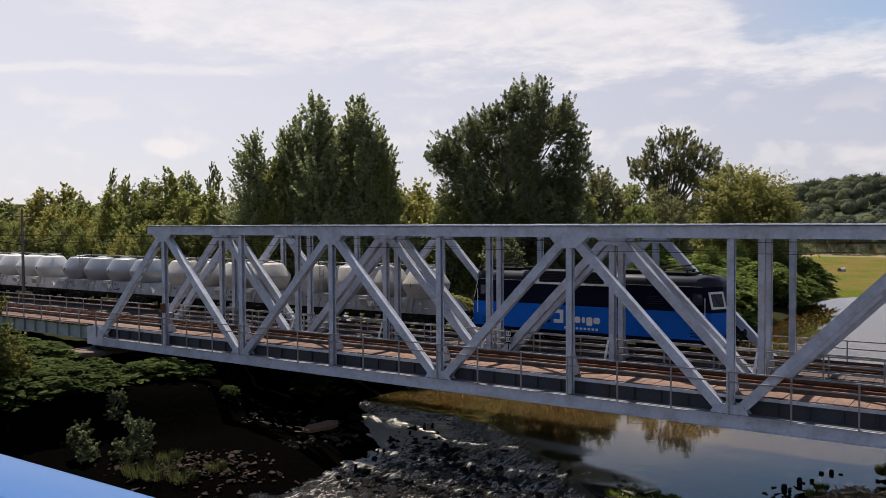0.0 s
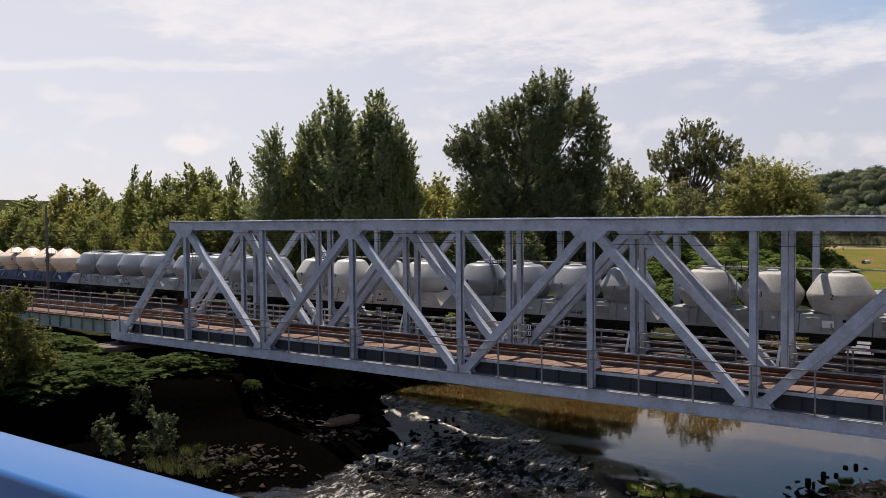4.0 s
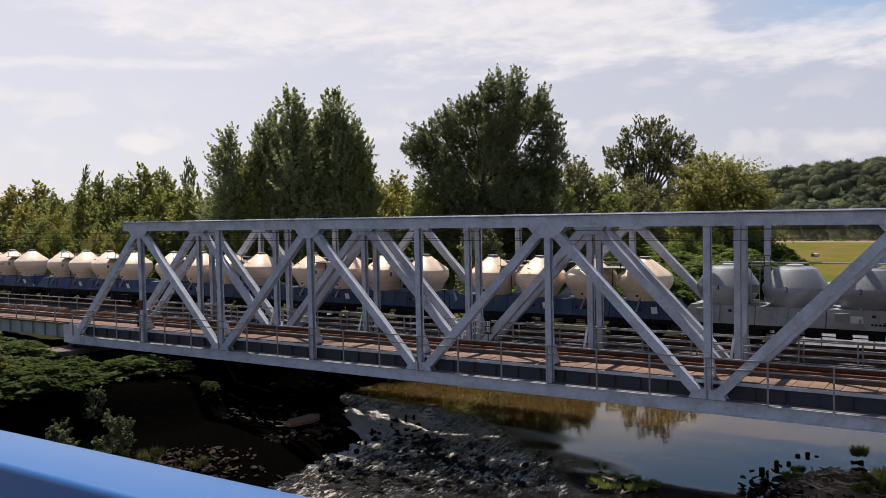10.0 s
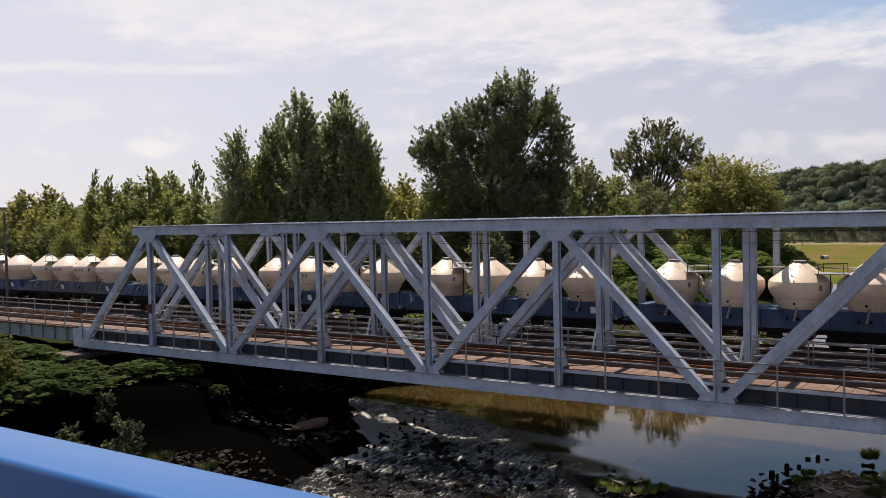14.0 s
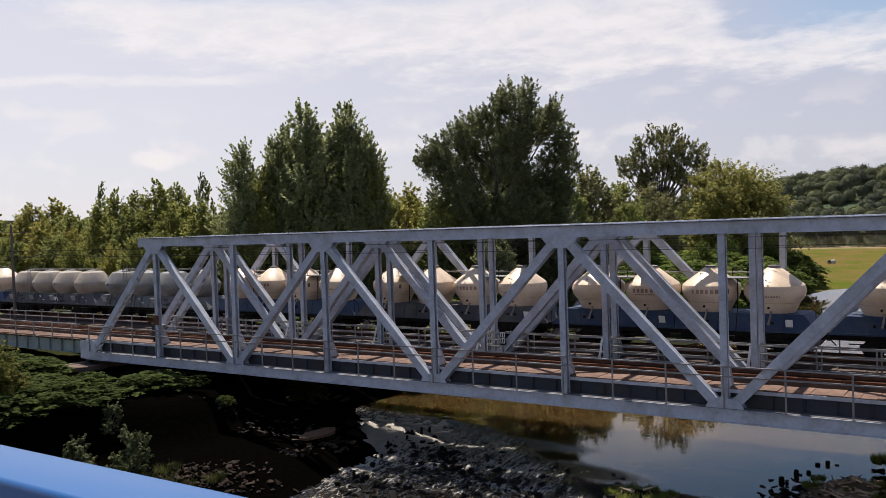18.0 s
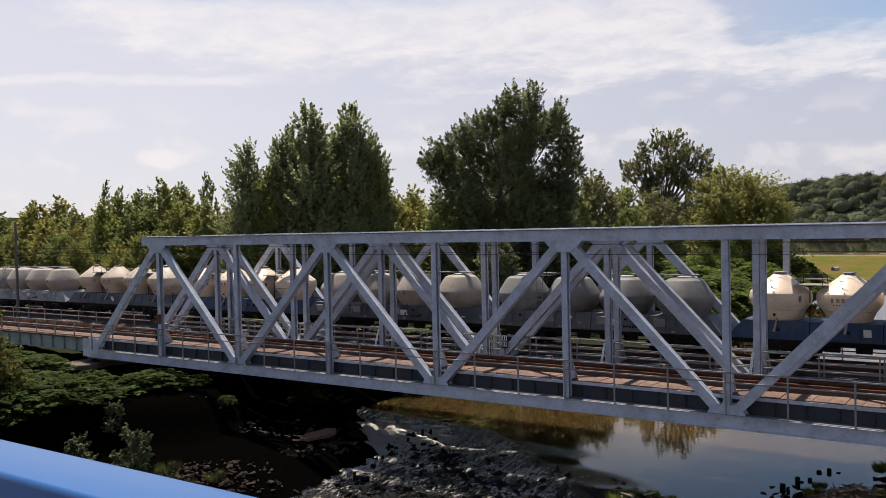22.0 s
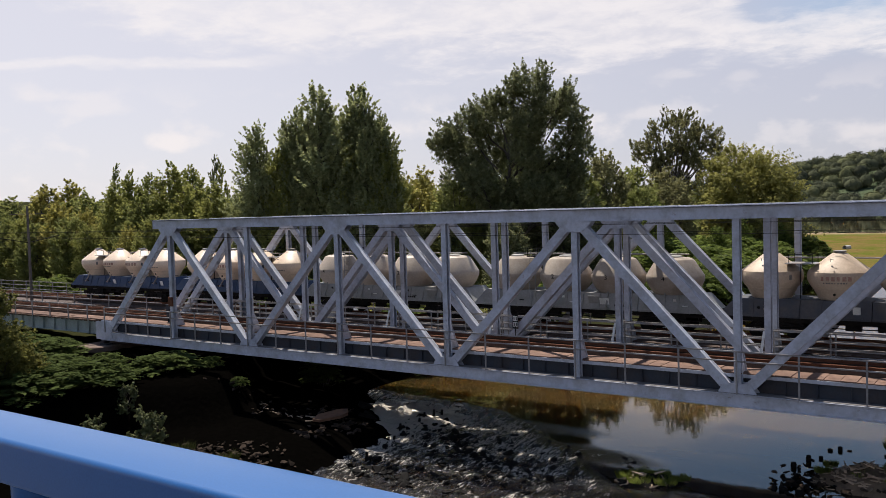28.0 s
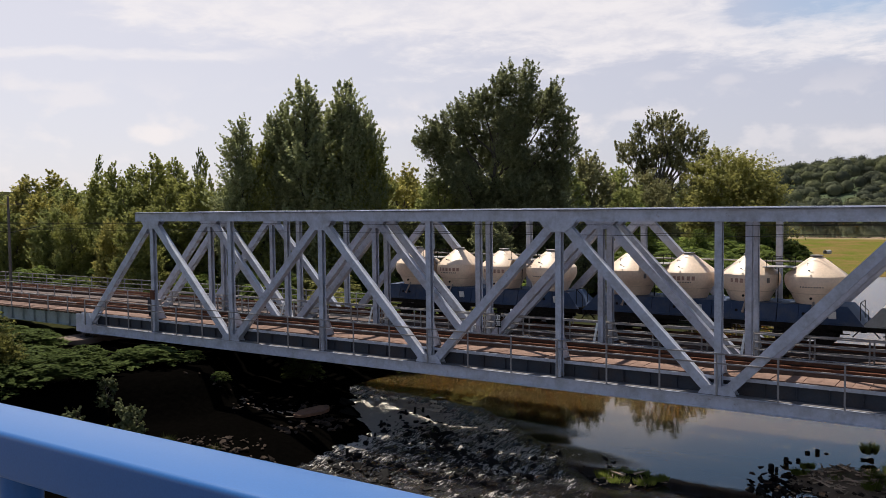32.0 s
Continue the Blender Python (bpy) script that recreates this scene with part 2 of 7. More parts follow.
def leafy(name, dark, light, shine=0.5, through_light=0.6):
    """Leaves: each island takes its own shade between dark and light; some light passes through."""
    m, nt, b = node_mat(name)
    L = nt.links.new
    g = nt.nodes.new("ShaderNodeNewGeometry")
    tc = nt.nodes.new("ShaderNodeTexCoord")
    n1 = nt.nodes.new("ShaderNodeTexNoise")
    n1.inputs["Scale"].default_value, n1.inputs["Detail"].default_value = 0.35, 3
    L(tc.outputs["Object"], n1.inputs["Vector"])
    ad = nt.nodes.new("ShaderNodeMath")
    ad.operation = "MULTIPLY_ADD"
    ad.inputs[1].default_value = 0.55
    L(g.outputs["Random Per Island"], ad.inputs[0])
    su = nt.nodes.new("ShaderNodeMapRange")
    su.inputs["From Min"].default_value, su.inputs["From Max"].default_value = 0.3, 0.7
    su.inputs["To Min"].default_value, su.inputs["To Max"].default_value = 0.0, 0.45
    L(n1.outputs["Fac"], su.inputs["Value"])
    L(su.outputs[0], ad.inputs[2])
    mx = nt.nodes.new("ShaderNodeMix")
    mx.data_type = "RGBA"
    mx.inputs["A"].default_value = (dark[0] * 1.07, dark[1], dark[2] * 0.97, 1)
    mx.inputs["B"].default_value = (light[0] * 1.07, light[1], light[2] * 0.97, 1)
    L(ad.outputs[0], mx.inputs["Factor"])
    L(mx.outputs["Result"], b.inputs["Base Color"])
    b.inputs["Roughness"].default_value = shine
    b.inputs["Specular IOR Level"].default_value = 0.06
    tl = nt.nodes.new("ShaderNodeBsdfTranslucent")
    L(mx.outputs["Result"], tl.inputs["Color"])
    ms = nt.nodes.new("ShaderNodeMixShader")
    ms.inputs[0].default_value = through_light
    out = nt.nodes["Material Output"]
    L(b.outputs[0], ms.inputs[1])
    L(tl.outputs[0], ms.inputs[2])
    L(ms.outputs[0], out.inputs["Surface"])
    return m


GREY_STEEL = paint("grey_bridge_paint", (0.48, 0.50, 0.57), (0.30, 0.29, 0.30), 0.6, 0, 1.3, 7, 0.7, 0.1, (0.44, 0.68), rust=(0.20, 0.135, 0.10))
GREY_STEEL.node_tree.nodes["Principled BSDF"].inputs["Specular IOR Level"].default_value = 0.25
DIRTY_PLATE = paint("grimy_steel", (0.17, 0.16, 0.16), (0.09, 0.075, 0.07), 0.85, 0, 1.2, 9, 0.6, 0.1)
DARK_STEEL = paint("dark_steel", (0.045, 0.052, 0.066), (0.07, 0.05, 0.04), 0.6, 0, 1.2, 10, 0.5, 0.15)
GREEN_STEEL = paint("faded_green_paint", (0.27, 0.33, 0.34), (0.16, 0.16, 0.15), 0.55, 0, 0.8, 8, 0.6, 0.1)
RAILING = paint("railing_steel", (0.26, 0.25, 0.25), (0.16, 0.11, 0.08), 0.55, 0, 1.5, 12, 0.6, 0.1)
RUST = paint("rusty_rail", (0.15, 0.062, 0.035), (0.07, 0.035, 0.025), 0.75, 0.2, 3, 30, 0.6, 0.2)
BOARD = paint("weathered_deck_board", (0.205, 0.130, 0.100), (0.10, 0.066, 0.055), 0.85, 0, 1.6, 18, 0.7, 0.3, stretch=(1, 0.35, 1), random_value=0.16)
# the deck board colour darkened for the train's shade on the far bridge
DARK_BOARD = paint("shaded_deck_board", (0.105, 0.066, 0.052), (0.05, 0.034, 0.028), 0.85, 0, 1.6, 18, 0.7, 0.3, stretch=(1, 0.35, 1), random_value=0.16)
SLEEPER = paint("dark_sleeper", (0.060, 0.043, 0.036), (0.11, 0.08, 0.064), 0.9, 0, 2, 20, 0.5, 0.3, random_value=0.2)
BLUE_RAIL = paint("satin_blue_paint", (0.020, 0.098, 0.285), (0.036, 0.112, 0.285), 0.55, 0, 6.0, 300, 0.5, 0.0)
rail_paint = BLUE_RAIL.node_tree.nodes["Principled BSDF"]
rail_paint.inputs["Coat Weight"].default_value, rail_paint.inputs["Coat Roughness"].default_value = 1.0, 0.30
rail_paint.inputs["Coat IOR"].default_value = 1.38
rail_paint.inputs["Specular IOR Level"].default_value = 0.05
LOCO_BLUE = paint("loco_blue", (0.004, 0.115, 0.52), (0.008, 0.080, 0.33), 0.4, 0, 0.8, 12, 0.5, 0.03)
LOCO_DARK = paint("loco_dark_blue", (0.006, 0.008, 0.020), (0.012, 0.012, 0.016), 0.5, 0, 1, 12, 0.4, 0.03)
LOCO_ROOF = paint("loco_roof", (0.012, 0.014, 0.026), (0.030, 0.028, 0.030), 0.5, 0, 1, 10, 0.6, 0.1)
for dull, gloss in ((LOCO_DARK, 0.03), (LOCO_BLUE, 0.10), (LOCO_ROOF, 0.2)):
    dull.node_tree.nodes["Principled BSDF"].inputs["Specular IOR Level"].default_value = gloss
WHITE_PAINT = paint("white_paint", (0.72, 0.72, 0.70), (0.45, 0.42, 0.38), 0.5, 0, 1.2, 14, 0.5, 0.05)
BLACK = paint("black_ironwork", (0.012, 0.0115, 0.0115), (0.035, 0.029, 0.025), 0.8, 0, 2, 16, 0.6, 0.2)
GLASS_DARK = paint("cab_glass", (0.03, 0.035, 0.04), (0.05, 0.05, 0.05), 0.08, 0, 1, 5, 0.3, 0)
PAVING = paint("asphalt_paving", (0.105, 0.105, 0.108), (0.070, 0.069, 0.068), 0.9, 0, 1.1, 14, 0.7, 0.3)
CONCRETE = paint("old_concrete", (0.16, 0.105, 0.080), (0.085, 0.062, 0.050), 0.9, 0, 1.1, 14, 0.7, 0.4)
WING = paint("insect_wing", (0.25, 0.22, 0.16), (0.12, 0.10, 0.07), 0.35, 0, 300, 900, 0.3, 0.0)
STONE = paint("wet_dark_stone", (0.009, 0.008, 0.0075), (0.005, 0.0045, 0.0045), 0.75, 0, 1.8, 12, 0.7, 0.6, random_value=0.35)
SHORE_STONE = paint("shore_stone", (0.046, 0.033, 0.025), (0.018, 0.013, 0.011), 0.85, 0, 1.8, 12, 0.7, 0.6, random_value=0.4)
STONE.node_tree.nodes["Principled BSDF"].inputs["Specular IOR Level"].default_value = 0.08
SHORE_STONE.node_tree.nodes["Principled BSDF"].inputs["Specular IOR Level"].default_value = 0.05
BARK = paint("bark", (0.10, 0.085, 0.07), (0.055, 0.045, 0.035), 0.95, 0, 1.5, 9, 0.6, 0.7, stretch=(1, 1, 0.3))
for dull in (BLACK, DARK_STEEL, SLEEPER, BOARD, RUST):
    dull.node_tree.nodes["Principled BSDF"].inputs["Specular IOR Level"].default_value = 0.12
WOOD_POLE = paint("weathered_pole", (0.13, 0.11, 0.095), (0.07, 0.06, 0.05), 0.9, 0, 1.5, 12, 0.6, 0.3, stretch=(1, 1, 0.2))
DRIFT = paint("dry_driftwood", (0.42, 0.31, 0.22), (0.20, 0.14, 0.10), 0.9, 0, 2, 12, 0.6, 0.3, random_value=0.3)

LEAF_POPLAR = leafy("poplar_leaves", (0.195, 0.225, 0.112), (0.405, 0.448, 0.222))
LEAF_DARK = leafy("dark_poplar_leaves", (0.120, 0.142, 0.072), (0.300, 0.330, 0.175))
LEAF_GREEN = leafy("fresh_green_leaves", (0.190, 0.212, 0.066), (0.375, 0.400, 0.130))
LEAF_YELLOW = leafy("yellowing_leaves", (0.225, 0.220, 0.062), (0.46, 0.445, 0.145))
LEAF_OLIVE = leafy("olive_leaves", (0.165, 0.195, 0.064), (0.355, 0.390, 0.140))
LEAF_DOME = leafy("dull_olive_leaves", (0.170, 0.180, 0.055), (0.370, 0.370, 0.125))
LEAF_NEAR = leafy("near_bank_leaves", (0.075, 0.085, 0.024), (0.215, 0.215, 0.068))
LEAF_WILLOW = leafy("pale_willow_leaves", (0.135, 0.145, 0.065), (0.37, 0.37, 0.19))
# distance haze is put into these muted, low-contrast leaf colours
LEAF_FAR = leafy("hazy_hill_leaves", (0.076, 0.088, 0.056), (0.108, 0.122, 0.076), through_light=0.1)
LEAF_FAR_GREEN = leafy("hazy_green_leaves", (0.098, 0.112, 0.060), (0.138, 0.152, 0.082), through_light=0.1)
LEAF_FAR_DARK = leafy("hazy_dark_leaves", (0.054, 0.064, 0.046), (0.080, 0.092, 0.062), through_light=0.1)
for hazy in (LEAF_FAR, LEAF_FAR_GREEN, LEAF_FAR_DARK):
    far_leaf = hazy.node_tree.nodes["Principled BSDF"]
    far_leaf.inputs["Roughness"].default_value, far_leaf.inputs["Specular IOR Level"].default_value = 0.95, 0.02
LEAF_SAP = leafy("pale_sapling_leaves", (0.060, 0.075, 0.030), (0.150, 0.170, 0.085), through_light=0.3)
LEAF_BUSH = leafy("dense_bush_leaves", (0.060, 0.096, 0.022), (0.205, 0.265, 0.066))
# knotweed tones kept dark to carry the bank's shade
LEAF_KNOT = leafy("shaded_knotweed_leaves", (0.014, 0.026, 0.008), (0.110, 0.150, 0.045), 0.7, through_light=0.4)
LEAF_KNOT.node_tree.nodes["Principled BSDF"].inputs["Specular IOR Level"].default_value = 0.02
GRASS = leafy("grass_blades", (0.085, 0.120, 0.026), (0.25, 0.300, 0.070))
# the islet grass darkened, so that the shore tufts look shaded
SHADE_GRASS = leafy("shaded_grass_blades", (0.026, 0.036, 0.012), (0.080, 0.092, 0.032))


# ------------------------------------------------------------ mesh building
class Geo:
    """Collects vertices and faces for one mesh."""

    def __init__(self):
        self.v, self.f, self.cuts = [], [], []

    def add(self, verts, faces):
        k = len(self.v)
        self.cuts.append((k, len(self.f)))
        self.v += [tuple(p) for p in verts]
        self.f += [tuple(i + k for i in q) for q in faces]
        return self

    def box(self, c, s, turn=None):
        c = Vector(c)
        pts = [Vector((x * s[0] / 2, y * s[1] / 2, z * s[2] / 2)) for x in (-1, 1) for y in (-1, 1) for z in (-1, 1)]
        if turn is not None:
            pts = [turn @ p for p in pts]
        return self.add([c + p for p in pts], [(0, 1, 3, 2), (4, 6, 7, 5), (0, 4, 5, 1), (2, 3, 7, 6), (0, 2, 6, 4), (1, 5, 7, 3)])

    def span(self, a, b, wide, deep, side=(0, 1, 0), off=(0, 0)):
        """A bar from a to b: deep along side, wide across it; off shifts it (across, along side)."""
        a, b = Vector(a), Vector(b)
        d = (b - a).normalized()
        s = Vector(side)
        s = (s - s.dot(d) * d).normalized()
        w = d.cross(s)
        o = w * off[0] + s * off[1]
        pts = [p + o + w * i * wide / 2 + s * j * deep / 2 for p in (a, b) for i, j in ((-1, -1), (1, -1), (1, 1), (-1, 1))]
        return self.add(pts, [(0, 3, 2, 1), (4, 5, 6, 7), (0, 1, 5, 4), (1, 2, 6, 5), (2, 3, 7, 6), (3, 0, 4, 7)])

    def rod(self, a, b, r, n=8, r2=None):
        a, b = Vector(a), Vector(b)
        d = (b - a).normalized()
        s = d.orthogonal().normalized()
        w = d.cross(s)
        r2 = r if r2 is None else r2
        ring = lambda p, q: [p + (s * math.cos(6.28319 * i / n) + w * math.sin(6.28319 * i / n)) * q for i in range(n)]
        fs = [(i, (i + 1) % n, n + (i + 1) % n, n + i) for i in range(n)]
        return self.add(ring(a, r) + ring(b, r2), fs + [tuple(range(n - 1, -1, -1)), tuple(range(n, 2 * n))])

    def turned(self, profile, c=(0, 0, 0), n=28):
        """A body turned about the vertical through c from (radius, height) pairs, closed at both ends."""
        vs = [(c[0] + r * math.cos(6.283185 * i / n), c[1] + r * math.sin(6.283185 * i / n), c[2] + z) for r, z in profile for i in range(n)]
        m = len(profile)
        fs = [(j * n + i, j * n + (i + 1) % n, (j + 1) * n + (i + 1) % n, (j + 1) * n + i) for j in range(m - 1) for i in range(n)]
        return self.add(vs, fs + [tuple(range(n - 1, -1, -1)), tuple(range((m - 1) * n, m * n))])

    def prism(self, outline, axis_a, axis_b, depth):
        """A flat plate: outline points (3D) shifted by the vector depth."""
        n = len(outline)
        a = [Vector(p) for p in outline]
        d = Vector(depth)
        fs = [tuple(range(n - 1, -1, -1)), tuple(range(n, 2 * n))] + [(i, (i + 1) % n, n + (i + 1) % n, n + i) for i in range(n)]
        return self.add(a + [p + d for p in a], fs)

    def mesh(self, name, material, smooth=False, angle=35):
        me = bpy.data.meshes.new(name)
        me.from_pydata(self.v, [], self.f)
        me.materials.append(material)
        bm = bmesh.new()
        bm.from_mesh(me)
        bmesh.ops.recalc_face_normals(bm, faces=bm.faces)
        bm.to_mesh(me)
        bm.free()
        if smooth:
            me.polygons.foreach_set("use_smooth", [True] * len(me.polygons))
            me.set_sharp_from_angle(angle=radians(angle))
        return me


def thing(name, at=(0, 0, 0), label="", category="", group="", kind=""):
    e = new(name)
    e.empty_display_size = 0.2
    e.location = at
    return tagged(e, label, category, group, kind)


def part(name, geo, material, parent, label="", smooth=False, kind=""):
    ob = new(name, geo.mesh(name, material, smooth) if isinstance(geo, Geo) else geo)
    ob.parent = parent
    return tagged(ob, label, kind=kind)


def part_split(name, geo, material, parent, child, label=""):
    """The first piece is the part itself; every other piece hangs under it as a sub-part."""
    cuts = geo.cuts + [(len(geo.v), len(geo.f))]
    main = None
    for (v0, f0), (v1, f1) in zip(cuts, cuts[1:]):
        g = Geo()
        g.v, g.f = geo.v[v0:v1], [tuple(i - v0 for i in q) for q in geo.f[f0:f1]]
        ob = part(child if main else name, g, material, main or parent, "" if main else label)
        main = main or ob
    return main


def solo(name, geo, material, label="", category="", group="", kind="", smooth=False):
    return tagged(new(name, geo.mesh(name, material, smooth)), label, category, group, kind)


def raw_mesh(name, verts, faces, material, smooth=False):
    """A mesh from arrays; faces all have the same number of corners."""
    verts, faces = np.asarray(verts, np.float32), np.asarray(faces, np.int32)
    me = bpy.data.meshes.new(name)
    n, k = faces.shape
    me.vertices.add(len(verts))
    me.vertices.foreach_set("co", verts.ravel())
    me.loops.add(n * k)
    me.loops.foreach_set("vertex_index", faces.ravel())
    me.polygons.add(n)
    me.polygons.foreach_set("loop_start", np.arange(0, n * k, k, dtype=np.int32))
    me.update(calc_edges=True)
    if smooth:
        me.polygons.foreach_set("use_smooth", np.ones(n, bool))
    me.materials.append(material)
    return me

# ------------------------------------------------------------ ground and water
WATER = -3.6
SHORE = [(-300, -160), (-40, -75), (6, -40), (16, -22), (20.6, -13), (22.5, -10.3), (24.6, -7.2), (24.0, -3.5), (23.7, 0.0), (21.2, 4.2),
         (17.2, 7.6), (17, 13), (22, 30), (30.6, 50), (29.4, 82), (28.2, 100), (29.8, 110), (36, 121), (70, 128), (130, 150)]
RBANK = [(112, -300), (110, -40), (104, 20), (108, 80), (135, 125), (330, 160)]


def polyline_distance(px, py, line):
    """Distance to a polyline, positive on its left-hand side when walked along."""
    best = np.full(px.shape, 1e9)
    sign = np.ones(px.shape)
    for (ax, ay), (bx, by) in zip(line, line[1:]):
        dx, dy = bx - ax, by - ay
        t = np.clip(((px - ax) * dx + (py - ay) * dy) / (dx * dx + dy * dy), 0, 1)
        d = np.hypot(px - ax - t * dx, py - ay - t * dy)
        s = np.where(dx * (py - ay) - dy * (px - ax) >= 0, 1.0, -1.0)
        near = d < best
        best, sign = np.where(near, d, best), np.where(near, s, sign)
    return best * sign


def wave(px, py, scale, seed=0.0):
    return (np.sin(px * scale + 1.7 * np.sin(py * scale * 0.8 + seed)) * np.cos(py * scale * 1.1 + 1.3 * np.sin(px * scale * 0.7 + seed * 2)))


def ground_height(px, py):
    px, py = np.asarray(px, float), np.asarray(py, float)
    d = polyline_distance(px, py, SHORE)
    inland = np.clip(d, 0, None)
    flat = np.clip((py - 70) / 40, 0, 1)
    rise = 2.6 * (1 - np.exp(-inland / 7.0)) * (1 - flat) + 0.75 * (1 - np.exp(-inland / 6.0)) * flat
    # the near bank: a low stony shelf under a steep earth scarp
    near = np.clip((10 - py) / 6, 0, 1) * np.clip((py + 60) / 20, 0, 1) * np.clip((px + 60) / 30, 0, 1)
    step = np.clip((inland - 6.6 - 0.4 * wave(px, py, 0.45, 3.0)) / 2.2, 0, 1)
    shelf = 0.45 * (1 - np.exp(-inland / 1.4)) + 0.05 * np.clip(inland, 0, 8) + 1.9 * step * step * (3 - 2 * step)
    rise = rise * (1 - near) + shelf * near
    h = WATER + rise + np.clip(d, -6, 0) * 0.35
    h = h + (0.16 * wave(px, py, 0.55) + 0.09 * wave(px, py, 1.7, 2.0)) * np.clip(inland / 3, 0, 1)
    r = polyline_distance(px, py, RBANK)
    h = np.where(r < 0, np.maximum(h, WATER + np.clip(-r * 0.35, 0, 3.0)), h)
    # railway embankment to the left of the spans
    emb = np.clip((-24 - px) / 14, 0, 1) * np.clip((9 - np.abs(py - 5.5)) / 5, 0, 1)
    h = np.maximum(h, h * (1 - emb) + 1.05 * emb)
    # lake far upstream, and the hills behind it
    lake = np.clip((py - 285) / 10, 0, 1) * np.clip((660 - py) / 30, 0, 1) * np.clip((px + 130) / 30, 0, 1)
    h = h * (1 - lake) + (WATER - 1.5) * lake
    hill = np.clip((py - 640) / 200, 0, 1) * np.clip((px + 420) / 300, 0, 1)
    h = h + 62 * hill * hill * (3 - 2 * hill) * (0.9 + 0.12 * wave(px, py, 0.006)) * np.clip(0.74 + (px + 100) / 450, 0.6, 1.0)
    hill2 = np.clip((-px - 420) / 500, 0, 1) * np.clip((py + 100) / 300, 0, 1)
    h = h + 40 * hill2 * (0.8 + 0.2 * wave(px, py, 0.008, 1.0))
    return h


def grid_mesh(name, xs, ys, height, material):
    gx, gy = np.meshgrid(xs, ys)
    z = height(gx, gy)
    nx, ny = len(xs), len(ys)
    idx = np.arange(nx * ny).reshape(ny, nx)
    faces = np.stack([idx[:-1, :-1], idx[:-1, 1:], idx[1:, 1:], idx[1:, :-1]], -1).reshape(-1, 4)
    return raw_mesh(name, np.stack([gx, gy, z], -1).reshape(-1, 3), faces, material, True), gx, gy, z


def stretch_axis(near0, near1, step, far0, far1, grow=1.16):
    mid = list(np.arange(near0, near1 + 1e-6, step))
    lo, s = [near0], step
    while lo[-1] > far0:
        s *= grow
        lo.append(lo[-1] - s)
    hi, s = [near1], step
    while hi[-1] < far1:
        s *= grow
        hi.append(hi[-1] + s)
    return np.array(lo[:0:-1] + mid + hi[1:])


def ground_material():
    m, nt, b = node_mat("earth_and_grass")
    L = nt.links.new
    g = nt.nodes.new("ShaderNodeNewGeometry")
    n1 = nt.nodes.new("ShaderNodeTexNoise")
    n1.inputs["Scale"].default_value, n1.inputs["Detail"].default_value = 0.12, 8
    n2 = nt.nodes.new("ShaderNodeTexNoise")
    n2.inputs["Scale"].default_value, n2.inputs["Detail"].default_value = 3.0, 6
    L(g.outputs["Position"], n1.inputs["Vector"])
    L(g.outputs["Position"], n2.inputs["Vector"])
    at = nt.nodes.new("ShaderNodeAttribute")
    at.attribute_name = "meadow"
    mu = nt.nodes.new("ShaderNodeAttribute")
    mu.attribute_name = "bank_shade"
    mx = nt.nodes.new("ShaderNodeMix")
    mx.data_type = "RGBA"
    mx.inputs["A"].default_value, mx.inputs["B"].default_value = (0.026, 0.021, 0.015, 1), (0.034, 0.040, 0.014, 1)
    L(n1.outputs["Fac"], mx.inputs["Factor"])
    rp = nt.nodes.new("ShaderNodeValToRGB")
    e = rp.color_ramp.elements
    e[0].position, e[0].color = 0.36, (0.088, 0.105, 0.018, 1)
    e[1].position, e[1].color = 0.62, (0.15, 0.105, 0.038, 1)
    L(n1.outputs["Fac"], rp.inputs[0])
    sd = nt.nodes.new("ShaderNodeAttribute")
    sd.attribute_name = "sand"
    ms = nt.nodes.new("ShaderNodeMix")
    ms.data_type = "RGBA"
    ms.inputs["B"].default_value = (0.34, 0.25, 0.18, 1)
    L(sd.outputs["Fac"], ms.inputs["Factor"])
    L(rp.outputs[0], ms.inputs["A"])
    m2 = nt.nodes.new("ShaderNodeMix")
    m2.data_type = "RGBA"
    L(at.outputs["Fac"], m2.inputs["Factor"])
    L(mx.outputs["Result"], m2.inputs["A"])
    L(ms.outputs["Result"], m2.inputs["B"])
    wd = nt.nodes.new("ShaderNodeAttribute")
    wd.attribute_name = "wooded"
    mw = nt.nodes.new("ShaderNodeMix")
    mw.data_type = "RGBA"
    mw.inputs["B"].default_value = (0.075, 0.095, 0.055, 1)
    L(wd.outputs["Fac"], mw.inputs["Factor"])
    L(m2.outputs["Result"], mw.inputs["A"])
    hs = nt.nodes.new("ShaderNodeHueSaturation")
    vr = nt.nodes.new("ShaderNodeMapRange")
    vr.inputs["To Min"].default_value, vr.inputs["To Max"].default_value = 0.55, 1.45
    L(n2.outputs["Fac"], vr.inputs["Value"])
    L(vr.outputs[0], hs.inputs["Value"])
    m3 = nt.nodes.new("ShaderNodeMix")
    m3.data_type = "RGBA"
    # shade on the near bank is painted in as near-black soil
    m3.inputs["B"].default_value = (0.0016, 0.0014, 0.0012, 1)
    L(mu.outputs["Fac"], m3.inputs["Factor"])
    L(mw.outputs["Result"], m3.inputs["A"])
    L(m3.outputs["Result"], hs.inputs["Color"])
    L(hs.outputs[0], b.inputs["Base Color"])
    b.inputs["Roughness"].default_value = 0.95
    b.inputs["Specular IOR Level"].default_value = 0.0
    bp = nt.nodes.new("ShaderNodeBump")
    bp.inputs["Strength"].default_value, bp.inputs["Distance"].default_value = 0.8, 0.12
    L(n2.outputs["Fac"], bp.inputs["Height"])
    L(bp.outputs[0], b.inputs["Normal"])
    return m


